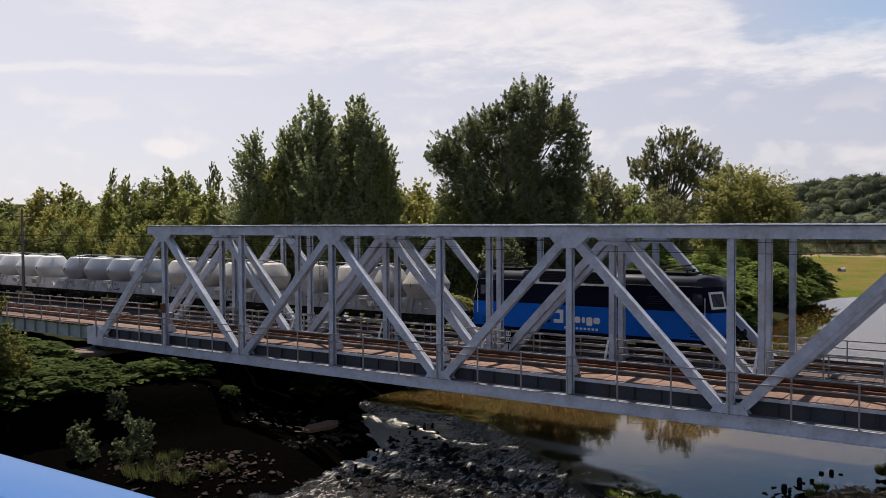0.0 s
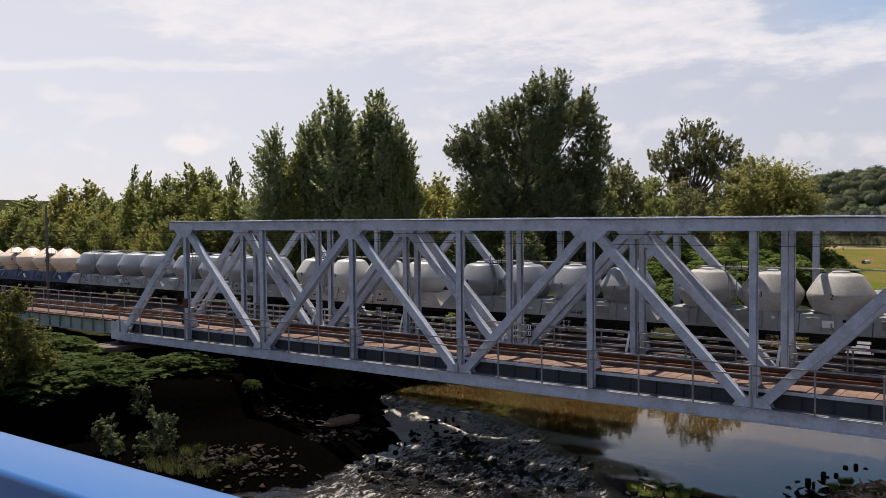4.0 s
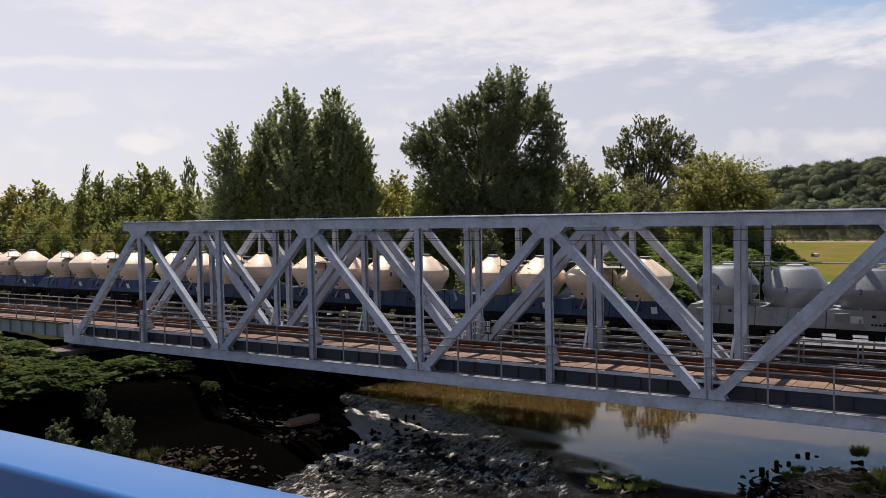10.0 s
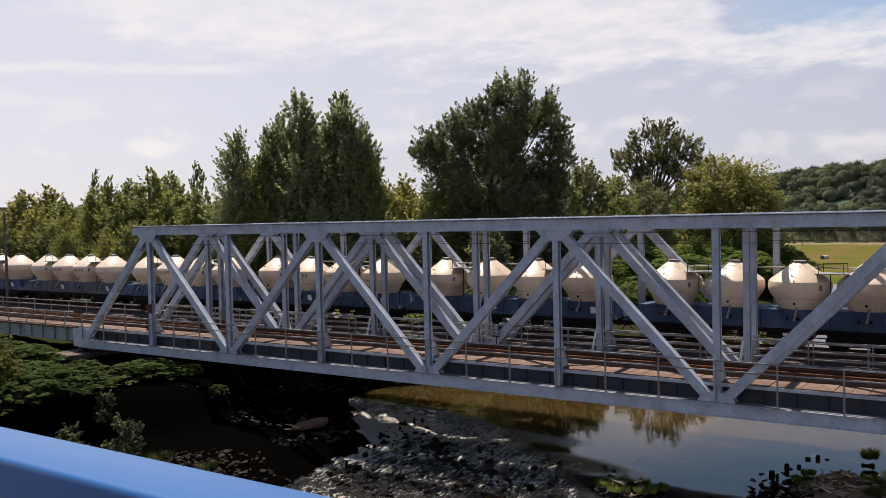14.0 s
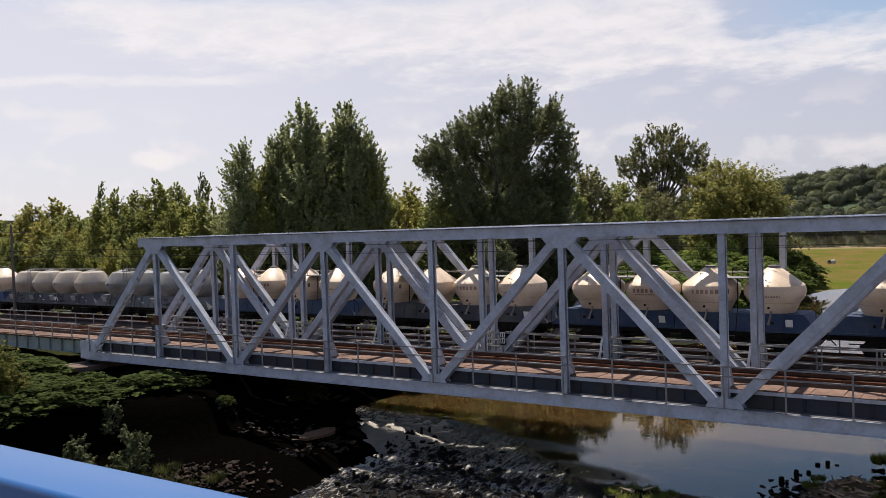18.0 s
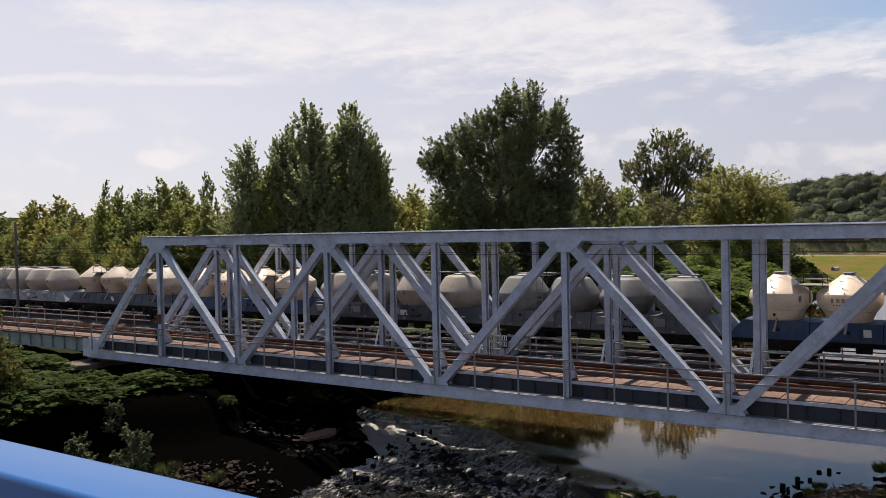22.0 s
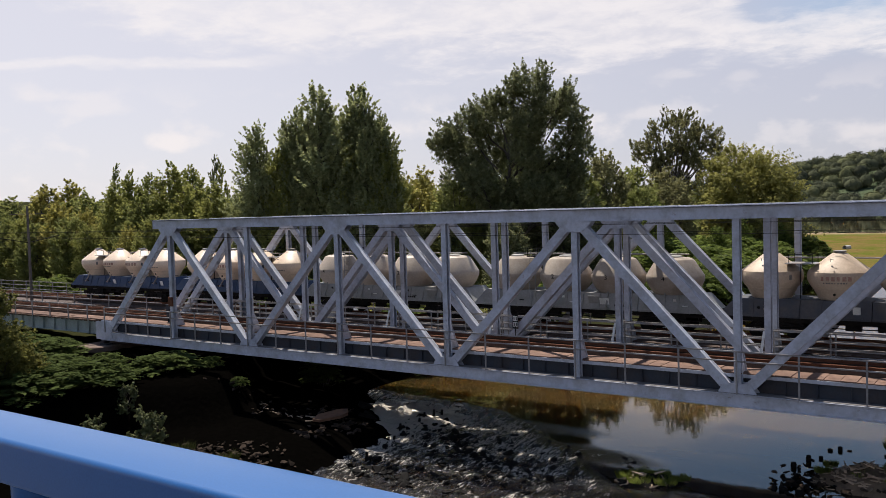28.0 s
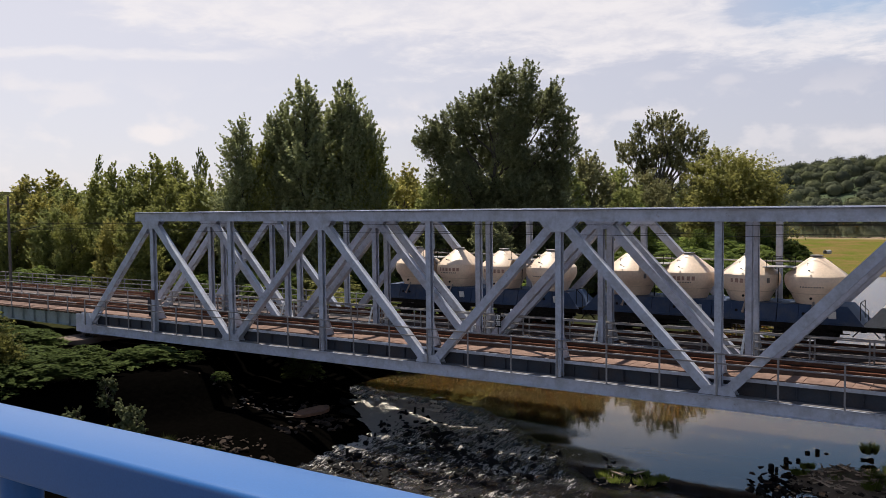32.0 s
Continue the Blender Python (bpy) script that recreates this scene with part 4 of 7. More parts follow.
railing("near_railing", -0.30, 0.0, 75.0, (2.36, 1.95), 0.55, 2.40)
railing("middle_railing", 5.30, 0.0, 75.0, (2.50, 2.10, 1.75), 1.30, 2.54, first=0.13)
railing("middle_railing", 5.78, 0.0, 75.0, (2.50, 2.10, 1.75), 1.30, 2.54, first=0.26)
railing("far_railing", 12.0, -60.0, 105.0, (2.42, 2.02, 1.62), 1.20, 2.46)
for y in (5.02, 6.02):
    w = thing("service_walkway", (0, 0, 0), "narrow open steel walkway of dark bars between the two bridges", "walkway", kind="structure")
    for off in (0.05, 0.16, 0.27):
        part("bearing_bar", Geo().box((37.5, y + off, 1.26), (75, 0.045, 0.06)), BLACK, w)
# unseen strip, added to block sun streaks on the water; no known duct
solo("cable_duct", Geo().box((54, 5.62, 1.22), (42, 0.34, 0.05)), BLACK, "unseen dark cover added to keep sun out of the bridge gap", "duct", kind="structure")
g = Geo().box((22, 11.75, 1.26), (165, 0.55, 0.07))
solo("outer_walkway", g, BOARD, "boarded walkway outside the far truss", "walkway", kind="structure")

# approach spans on plate girders to the left
def plate_girder(y, x0, x1, face):
    t = thing("plate_girder", (0, 0, 0), "faded green plate girder with vertical stiffeners", "girder", "approach girders")
    g = Geo()
    g.box(((x0 + x1) / 2, y, 0.72), (x1 - x0, 0.02, 1.0))
    part("web", g, GREEN_STEEL, t)
    for z in (0.23, 1.22):
        g = Geo().box(((x0 + x1) / 2, y, z), (x1 - x0, 0.36, 0.03))
        part("flange", g, GREEN_STEEL, t)
    m = Geo().box((0, 0, 0), (0.03, 0.15, 0.96)).mesh("stiffener", GREEN_STEEL)
    x = x1 - 0.2
    while x > x0:
        for s in (-1, 1):
            p = new("stiffener", m)
            p.parent, p.location = t, (x, y + s * 0.085, 0.725)
        x -= 1.55
    return t


for y in (0.55, 4.35, 6.65, 10.4):
    plate_girder(y, -36.0, -1.35, -1)
railing("approach_railing", -0.05, -60.0, -1.4, (2.42, 2.02), 1.25, 2.46, every=2.5)
railing("approach_railing", 5.1, -60.0, -0.6, (2.45, 2.05), 1.25, 2.49, every=2.5)
deck(0.0, "deck_1", (-36, 75), True)
deck(6.07, "deck_2", (-36, 75), False)
g = Geo()
g.box((-18.8, 2.5, 1.30), (34.4, 4.9, 0.06))
g.box((-18.8, 8.5, 1.30), (34.4, 4.9, 0.06))
solo("approach_deck", g, BOARD, "boarded deck of the approach spans", "deck", kind="structure")

# piers and abutments
def pier(x, w, z1, label):
    """A tapered pier with round noses under an overhanging capstone."""
    def nosed(levels):
        g, n = Geo(), 20
        ring = []
        for half, z in levels:
            for k in range(n):
                a = math.pi * k / (n / 2 - 1) if k < n / 2 else math.pi * (k - 1) / (n / 2 - 1)
                ring.append((x + half * math.cos(a), (11.3 if k < n / 2 else -0.3) + half * math.sin(a), z))
        m = len(levels)
        return g.add(ring, [(j * n + i, j * n + (i + 1) % n, (j + 1) * n + (i + 1) % n, (j + 1) * n + i) for j in range(m - 1) for i in range(n)] + [tuple(range(n - 1, -1, -1)), tuple(range((m - 1) * n, m * n))])

    p = solo("bridge_pier", nosed([(w * 0.60, -6.5), (w * 0.5, z1 - 0.42)]), CONCRETE, label, "pier", "bridge piers", smooth=True)
    part("capstone", nosed([(w * 0.5 + 0.20, z1 - 0.42), (w * 0.5 + 0.26, z1 - 0.38), (w * 0.5 + 0.26, z1 - 0.06), (w * 0.5 + 0.18, z1)]), CONCRETE, p, smooth=True)


pier(-0.9, 2.3, -0.40, "brown stained concrete pier under the truss ends")
pier(75.9, 2.3, -0.40, "brown stained concrete pier under the truss ends")
pier(-37.0, 2.0, 0.18, "concrete abutment at the embankment")
g = Geo()
g.box((104, 5.5, 0.6), (54, 13.0, 1.4))
solo("approach_bank", g, CONCRETE, "concrete approach beyond the far pier", "abutment", kind="structure")

# overhead line
pole = thing("catenary_mast", (-20.0, 5.55, 1.2), "weathered railway mast with cross-arm and insulators between the tracks", "mast")
g = Geo().rod((0, 0, 0), (0, 0, 8.9), 0.15, 10, 0.10)
part("pole", g, WOOD_POLE, pole, smooth=True)
g = Geo().span((-0.1, -1.6, 8.2), (-0.1, 1.6, 8.2), 0.09, 0.07, side=(0, 0, 1))
part("cross_arm", g, WOOD_POLE, pole)
g = Geo().rod((0, 0, 5.6), (0, 3.0, 6.15), 0.035, 6).rod((0, 0, 5.6), (0, -3.0, 6.15), 0.035, 6)
part("cantilever", g, BLACK, pole)
for y in (-1.4, -0.8, 0.8, 1.4):
    g = Geo().turned([(0.03, 0), (0.07, 0.05), (0.03, 0.1), (0.07, 0.15), (0.02, 0.22)], (-0.1, y, 8.25), 8)
    part("insulator", g, BLACK, pole)
for y, z in ((2.46, 7.25), (2.46, 7.75), (8.53, 7.15), (8.53, 7.65)):
    g = Geo().rod((-80, y, z), (120, y, z), 0.013, 5)
    solo("overhead_wire", g, BLACK, "thin dark overhead line above the track", "wire", "overhead wires")

# blue parapet beside the camera
par = thing("road_parapet", (0, 0, 0), "glossy blue tubular steel parapet rail with round posts", "railing")
RX0, RX1, RYO, RZ = 20.0, 92.0, -35.916, 8.377
g = Geo()
prof = []
w, h, r = 0.12, 0.075, 0.009
for cx, cz, a0 in ((w / 2 - r, -r, 0), (-w / 2 + r, -r, 90), (-w / 2 + r, -h + r, 180), (w / 2 - r, -h + r, 270)):
    for k in range(5):
        a = radians(a0 + 22.5 * k)
        prof.append((cx + r * math.cos(a), cz + r * math.sin(a)))
n = len(prof)
vs = [(x, RYO - 0.06 + u, RZ + v) for x in (RX0, RX1) for u, v in prof]
g.add(vs, [(i, (i + 1) % n, n + (i + 1) % n, n + i) for i in range(n)] + [tuple(range(n)), tuple(range(2 * n - 1, n - 1, -1))])
part("handrail", g, BLUE_RAIL, par, smooth=True)
m = Geo().rod((0, 0, -1.0), (0, 0, -0.07), 0.035, 16).mesh("post", BLUE_RAIL, True)
for k in range(36):
    p = new("post", m)
    p.parent, p.location = par, (54.245 - 32 + 2.0 * k, RYO - 0.06, RZ)
g = Geo().span((RX0, RYO - 0.06, RZ - 0.95), (RX1, RYO - 0.06, RZ - 0.95), 0.06, 0.06)
part("lower_rail", g, BLUE_RAIL, par)
# a small dark insect that starts from the rail
INSECT = thing("insect", (58.0, RYO - 0.06, RZ + 0.003), "small dark brown flying insect with clear wings", "insect")
for name, x, r, stretch, mat in (("abdomen", -0.004, 0.0024, 2.2, BLACK), ("thorax", 0.0025, 0.0024, 1.2, RUST), ("head", 0.0062, 0.0016, 0.9, BLACK)):
    prof = [(r * math.sin(math.pi * k / 6), -r * stretch * math.cos(math.pi * k / 6)) for k in range(7)]
    ob = part(name, Geo().turned(prof, n=10), mat, INSECT, smooth=True)
    ob.matrix_basis = pose(x, 0, 0.003, 0, 90, 0)
for s in (-1, 1):
    for name, x, size in (("forewing", 0.001, 1.0), ("hindwing", -0.002, 0.75)):
        outline = [(0, 0), (0.002, 0.005), (0.0, 0.009), (-0.004, 0.0085), (-0.0045, 0.004)]
        g = Geo()
        n = len(outline)
        g.add([(u * size, s * v * size, z + v * 0.7 * size) for z in (0.0, 0.0002) for u, v in outline], [tuple(range(n)), tuple(range(2 * n - 1, n - 1, -1))] + [(i, (i + 1) % n, n + (i + 1) % n, n + i) for i in range(n)])
        ob = part(name, g, WING, INSECT, "clear veined wing")
        ob.location = (x, 0, 0.004)
    for x in (0.0035, 0.0015, -0.0005):
        part("leg", Geo().rod((x, s * 0.001, 0.002), (x - 0.0005, s * 0.004, -0.002), 0.00012, 4), BLACK, INSECT)
g = Geo().box((56, -40.0, RZ - 1.25), (110, 8.4, 0.45))
solo("road_bridge_deck", g, PAVING, "asphalted concrete road bridge deck under the parapet", "road bridge", kind="structure")

# ------------------------------------------------------------ train
RAIL_TOP, TRACK_Y = DECK + 0.3475, 8.53
CREAM = paint("cream_tank_paint", (0.75, 0.585, 0.44), (0.48, 0.335, 0.235), 0.42, 0, 0.8, 9, 0.45, 0.06, (0.48, 0.75))
CREAM_DIRTY = paint("dusty_cream_paint", (0.54, 0.42, 0.31), (0.30, 0.22, 0.16), 0.55, 0, 0.9, 9, 0.7, 0.08, (0.42, 0.7))
PALE = paint("pale_tank_paint", (0.48, 0.41, 0.345), (0.34, 0.27, 0.215), 0.45, 0, 0.8, 9, 0.5, 0.06)
GREY_TANK = paint("grey_tank_paint", (0.27, 0.275, 0.295), (0.21, 0.215, 0.22), 0.36, 0.25, 0.8, 9, 0.45, 0.06)
WHITE_TANK = paint("off_white_tank_paint", (0.50, 0.49, 0.475), (0.36, 0.32, 0.28), 0.5, 0, 0.8, 9, 0.5, 0.06)
BROWN_TANK = paint("cement_stained_grey", (0.37, 0.315, 0.265), (0.24, 0.18, 0.135), 0.7, 0, 0.8, 9, 0.7, 0.12)
DUSTY_TANK = paint("dusty_grey_tank", (0.39, 0.365, 0.34), (0.25, 0.21, 0.175), 0.65, 0, 0.8, 9, 0.6, 0.1)
DARK_TANK = paint("dull_dark_grey", (0.20, 0.195, 0.19), (0.12, 0.10, 0.085), 0.65, 0, 0.8, 9, 0.7, 0.1)
BLUE_FRAME = paint("blue_wagon_frame", (0.014, 0.036, 0.092), (0.075, 0.080, 0.095), 0.65, 0, 0.7, 9, 0.7, 0.1, (0.46, 0.66))
GREY_FRAME = paint("grey_wagon_frame", (0.28, 0.275, 0.275), (0.17, 0.17, 0.14), 0.65, 0, 0.8, 9, 0.7, 0.1)
DARK_FRAME = paint("grimy_grey_frame", (0.12, 0.12, 0.125), (0.06, 0.055, 0.05), 0.7, 0, 0.8, 9, 0.7, 0.1)
BROWN_FRAME = paint("dusty_dark_frame", (0.062, 0.066, 0.082), (0.125, 0.105, 0.090), 0.8, 0, 0.8, 9, 0.7, 0.1)


def bogie(parent, x):
    b = new("bogie")
    b.empty_display_size = 0.1
    b.parent, b.location = parent, (x, 0, 0)
    for s in (-1, 1):
        g = Geo()
        g.prism([(-1.45, s * 1.02, 0.42), (-0.5, s * 1.02, 0.34), (0.5, s * 1.02, 0.34), (1.45, s * 1.02, 0.42), (1.45, s * 1.02, 0.66), (0.55, s * 1.02, 0.86), (-0.55, s * 1.02, 0.86), (-1.45, s * 1.02, 0.66)], 0, 0, (0, 0.08, 0))
        for x2 in (-0.9, 0.9):
            g.box((x2, s * 1.08, 0.47), (0.30, 0.20, 0.30))
        g.rod((-0.18, s * 1.06, 0.40), (-0.18, s * 1.06, 0.80), 0.08, 8).rod((0.18, s * 1.06, 0.40), (0.18, s * 1.06, 0.80), 0.08, 8)
        part("side_frame", g, BLACK, b)
    for x2 in (-0.9, 0.9):
        g = Geo()
        for s in (-1, 1):
            g.rod((x2, s * 0.72, 0.46), (x2, s * 0.86, 0.46), 0.46, 24)
            g.rod((x2, s * 0.69, 0.46), (x2, s * 0.72, 0.46), 0.49, 24)
        g.rod((x2, -1.0, 0.46), (x2, 1.0, 0.46), 0.08, 10)
        part("wheelset", g, BLACK, b, smooth=True)
    g = Geo().box((0, 0, 0.62), (0.5, 2.0, 0.2))
    part("bolster", g, BLACK, b)


def buffers(parent, x, s, z=1.06):
    for y in (-0.875, 0.875):
        g = Geo().rod((x, y, z), (x + s * 0.45, y, z), 0.10, 10).rod((x + s * 0.45, y, z), (x + s * 0.52, y, z), 0.22, 14)
        part("buffer", g, BLACK, parent, smooth=True)
    g = Geo().box((x + s * 0.2, 0, z - 0.03), (0.4, 0.12, 0.18)).rod((x + s * 0.35, 0, z - 0.05), (x + s * 0.55, 0, z - 0.32), 0.05, 6)
    g.rod((x + s * 0.1, -0.4, z - 0.1), (x + s * 0.5, -0.35, z - 0.55), 0.03, 6)
    part("coupling", g, BLACK, parent)


def digit(text, size, at, material, parent, name="number"):
    cu = bpy.data.curves.new(name, "FONT")
    cu.body, cu.size, cu.align_x, cu.align_y, cu.extrude = text, size, "CENTER", "CENTER", 0.004
    tmp = bpy.data.objects.new(name, cu)
    me = bpy.data.meshes.new_from_object(tmp)
    bpy.data.objects.remove(tmp)
    me.materials.clear()
    me.materials.append(material)
    ob = new(name, me)
    ob.parent = parent
    ob.matrix_basis = pose(*at, 90, 0, 0)
    return ob


def round_patch(geo, cx, r, a0, a1, z0, z1):
    """A thin plate bent round a vessel between the angles a0 and a1 (0 faces -y)."""
    n = max(1, int((a1 - a0) / 6))
    ring = [radians(a0 + (a1 - a0) * i / n) for i in range(n + 1)]
    vs = [(cx + q * math.sin(a), -q * math.cos(a), z) for q in (r, r + 0.008) for z in (z0, z1) for a in ring]
    m = n + 1
    fs = []
    for i in range(n):
        fs += [(2 * m + i, 2 * m + i + 1, 3 * m + i + 1, 3 * m + i), (i, m + i, m + i + 1, i + 1), (i, i + 1, 2 * m + i + 1, 2 * m + i), (m + i, 3 * m + i, 3 * m + i + 1, m + i + 1)]
    geo.add(vs, fs + [(0, 2 * m, 3 * m, m), (n, m + n, 3 * m + n, 2 * m + n)])


PIPE_PAINT = paint("dull_pipe_paint", (0.34, 0.28, 0.24), (0.18, 0.13, 0.10), 0.6, 0, 3, 20, 0.7, 0.1)
FADED_RED = paint("faded_red_lettering", (0.30, 0.15, 0.11), (0.44, 0.32, 0.25), 0.6, 0, 6, 30, 0.9, 0.0)
FADED_GREY = paint("faded_grey_lettering", (0.10, 0.09, 0.09), (0.30, 0.26, 0.22), 0.6, 0, 6, 30, 0.7, 0.0)


def wagon(cone, turned_round=False):
    label = "cement wagon with four cream cone-topped pressure vessels on a blue frame" if cone else "cement wagon with four rounded flat-topped pressure vessels on a grey frame"
    w = thing("cement_wagon", (0, 0, 0), label, "wagon", "cement train")
    r, step = (1.49, 3.19) if cone else (1.55, 3.27)
    body = CREAM if cone else GREY_TANK
    fr = BLUE_FRAME if cone else GREY_FRAME
    if cone:
        prof = [(0.80, 1.70), (0.93, 1.98), (1.08, 2.28), (1.22, 2.57), (1.36, 2.73), (1.45, 2.90), (1.49, 3.06), (1.49, 3.24), (1.455, 3.40), (1.37, 3.50), (0.95, 3.81), (0.34, 4.28), (0.28, 4.30)]
    else:
        prof = [(1.00, 1.85), (1.12, 2.05), (1.25, 2.22), (1.42, 2.48), (1.53, 2.74), (1.555, 2.86), (1.555, 3.02), (1.54, 3.055), (1.09, 3.77), (0.98, 3.90), (0.80, 3.98), (0.40, 4.02)]
    x1 = -(2 * r + 3 * step)
    for i in range(4):
        cx = -r - step * i
        t = part("vessel", Geo().turned(prof, (cx, 0, 0), 36).mesh("vessel", body, True, 24), body, w)
        if cone:
            g = Geo().turned([(0.25, 4.28), (0.25, 4.35), (0.31, 4.36), (0.31, 4.40), (0.08, 4.42)], (cx, 0, 0), 20)
            part("hatch", g, RAILING, t, "grey filling hatch", True)
            g = Geo().rod((cx - 0.25, -1.0, 3.93), (cx - 0.25, -1.05, 4.04), 0.018, 6).rod((cx - 0.25, -1.05, 4.04), (cx - 0.08, -1.1, 4.02), 0.018, 6)
            g.rod((cx - 0.1, -1.30, 3.70), (cx - 0.1, -1.42, 3.74), 0.035, 8)
            part_split("lug", g, RAILING, t, "lug_pin")
            g = Geo().rod((cx - 0.05, -1.06, 2.36), (cx - 0.05, -1.18, 2.34), 0.06, 10)
            part("valve_cover", g, BLACK, t)
            g = Geo().rod((cx + 0.06, -0.92, 2.26), (cx + 0.0, -1.46, 1.58), 0.05, 8).rod((cx + 0.005, -1.43, 1.62), (cx - 0.005, -1.48, 1.55), 0.068, 8)
            part("discharge_pipe", g, PIPE_PAINT, t, "dull slanting discharge pipe", True)
            if i in (1, 2):
                for k in range(6):
                    g = Geo()
                    round_patch(g, cx, r, -24 + 9.5 * k, -24 + 9.5 * k + (6.5 if k % 3 else 5.0), 3.02, 3.23)
                    part("lettering", g, FADED_RED, t, "faded red bar")
            if i in (0, 2):
                for k in range(9):
                    g = Geo()
                    round_patch(g, cx, 1.462, -20 + 5 * k, -20 + 5 * k + (3.4 if k % 4 else 2.2), 2.885, 2.945)
                    part("lettering", g, FADED_GREY, t, "small faded grey bar")
            if i in (1, 3):
                g = Geo()
                round_patch(g, cx, r, 46, 52, 3.00, 3.26)
                part("data_plate", g, FADED_GREY, t, "small dark data plate")
            g = Geo()
            round_patch(g, cx, 1.222, -88, 88, 2.555, 2.575)
            part("weld_seam", g, CREAM_DIRTY, t, "dirty weld seam")
        else:
            g = Geo().turned([(0.42, 4.01), (0.42, 4.07), (0.30, 4.11), (0.08, 4.12)], (cx, 0, 0), 20)
            part("hatch", g, fr, t, smooth=True)
            g = Geo()
            g.rod((cx - 0.15, -1.12, 2.22), (cx - 0.15, -1.47, 1.32), 0.05, 8).box((cx - 0.15, -1.46, 1.27), (0.18, 0.12, 0.09)).box((cx - 0.15, -1.13, 2.24), (0.16, 0.12, 0.12))
            part_split("support_leg", g, fr, t, "foot")
            digit(str(4 - i if turned_round else i + 1), 0.36, (cx - 0.1, -1.568, 2.94), BLACK, t)
    # long sloping hopper casing with ribs
    xa, xb = 0.55, x1 - 0.55
    zt, zb = (2.04, 1.16) if cone else (2.05, 1.15)
    g = Geo()
    top, bot = 1.12, 1.40
    for i in range(4):
        cx = -r - step * i
        h = step / 2 - 0.02
        o0 = (0.78 if i == 0 else 0.0)
        o1 = (0.78 if i == 3 else 0.0)
        a, b = cx + h, cx - h
        pts = [(b - o1, -bot, zb), (a + o0, -bot, zb), (a, -top, zt), (b, -top, zt), (b - o1, bot, zb), (a + o0, bot, zb), (a, top, zt), (b, top, zt)]
        g2 = Geo().add(pts, [(0, 1, 2, 3), (5, 4, 7, 6), (0, 3, 7, 4), (1, 5, 6, 2), (3, 2, 6, 7), (0, 4, 5, 1)])
        p = part("casing", g2, fr, w)
        g3 = Geo()
        for s in (-0.62, 0.62):
            g3.span((cx + s, -bot - 0.02, zb), (cx + s, -top - 0.02, zt), 0.05, 0.05, side=(1, 0, 0))
        g3.box((cx, -bot - 0.012, zb + 0.05), (2 * h, 0.03, 0.10))
        part("rib", g3, fr, p)
        if cone:
            for s in (-0.35, 0.15):
                g3 = Geo().rod((cx + s, -1.27, 1.62), (cx + s, -1.31, 1.60), 0.075, 10)
                part("port", g3, BLACK, p)
            if i in (0, 2):
                g3 = Geo().box((cx + 0.95, -1.345, 1.60), (0.34, 0.02, 0.44), Matrix.Rotation(radians(16), 3, "X"))
                part("data_plate", g3, WHITE_PAINT, p, "small white data plate")
        else:
            tip = Matrix.Rotation(radians(16), 3, "X")
            g3 = Geo().box((cx - 0.95, -1.335, 1.66), (0.62, 0.03, 0.50), tip)
            part("access_plate", g3, fr, p)
            g3 = Geo().box((cx + 1.0, -1.375, 1.52), (0.30, 0.012, 0.05), tip).box((cx + 0.42, -1.30, 1.80), (0.16, 0.012, 0.13), tip)
            hang(g3, "marking", p, BLACK if i % 2 else WHITE_PAINT)
        if not cone and i == 1:
            g3 = Geo().box((cx - 0.3, -1.35, 1.62), (0.55, 0.02, 0.36), Matrix.Rotation(radians(16), 3, "X"))
            part("data_plate", g3, WHITE_PAINT, p, "small pale data plate")
            g3 = Geo()
            for k in range(5):
                g3.box((cx + 0.35 + 0.17 * k, -1.40, 1.42), (0.11, 0.01, 0.10), Matrix.Rotation(radians(16), 3, "X"))
            part("marking", g3, BLACK, p, "row of small dark markings")
    g = Geo().box(((xa + xb) / 2, 0, 1.02), (xa - xb + 0.5, 2.1, 0.26))
    g.box((xa + 0.3, 0, 1.05), (0.16, 2.5, 0.38)).box((xb - 0.3, 0, 1.05), (0.16, 2.5, 0.38))
    part("underframe", g, BLACK, w)
    g = Geo()
    for k in range(6):
        g.rod((-2.6 - 1.4 * k, -0.7, 0.75), (-2.6 - 1.4 * k - 0.7, -0.7, 0.75), 0.18, 10)
    g.rod((0.2, -1.1, 0.72), (x1, -1.1, 0.72), 0.03, 6)
    part("brake_gear", g, BLACK, w)
    for x in (-1.9, x1 + 1.9):
        bogie(w, x)
    buffers(w, xa + 0.35, 1)
    buffers(w, xb - 0.35, -1)
    # pipe, ladder and catwalk along the tops
    g = Geo()
    z = 4.02 if cone else 4.14
    yb = 0.55
    g.rod((-r + 0.6, yb, z), (x1 + r - 0.6, yb, z), 0.04, 8)
    part("air_pipe", g, RAILING, w)
    for gap in ((0.5, 2.5) if cone else (2.5,)):
        xl = -r - step * gap
        zc = 3.80 if cone else 4.05
        if cone:
            part("drain_pole", Geo().rod((xl - 0.12, -0.55, 1.3), (xl - 0.12, -0.40, zc), 0.025, 6), BLACK, w)
        else:
            g = Geo()
            for s in (-0.2, 0.2):
                g.rod((xl + s, -1.30, 1.3), (xl + s, -1.0, zc + 0.45), 0.022, 6)
            for k in range(9):
                g.rod((xl - 0.2, -1.30 + 0.034 * k, 1.45 + 0.31 * k), (xl + 0.2, -1.30 + 0.034 * k, 1.45 + 0.31 * k), 0.014, 5)
            part("ladder", g, fr, w)
        walkway = part("catwalk", Geo().box((xl, -0.35, zc), (1.5 if cone else 0.9, 1.3, 0.04)), RAILING if cone else BLACK, w, "narrow steel catwalk between two vessels")
        e = 0.55 if cone else 0.4
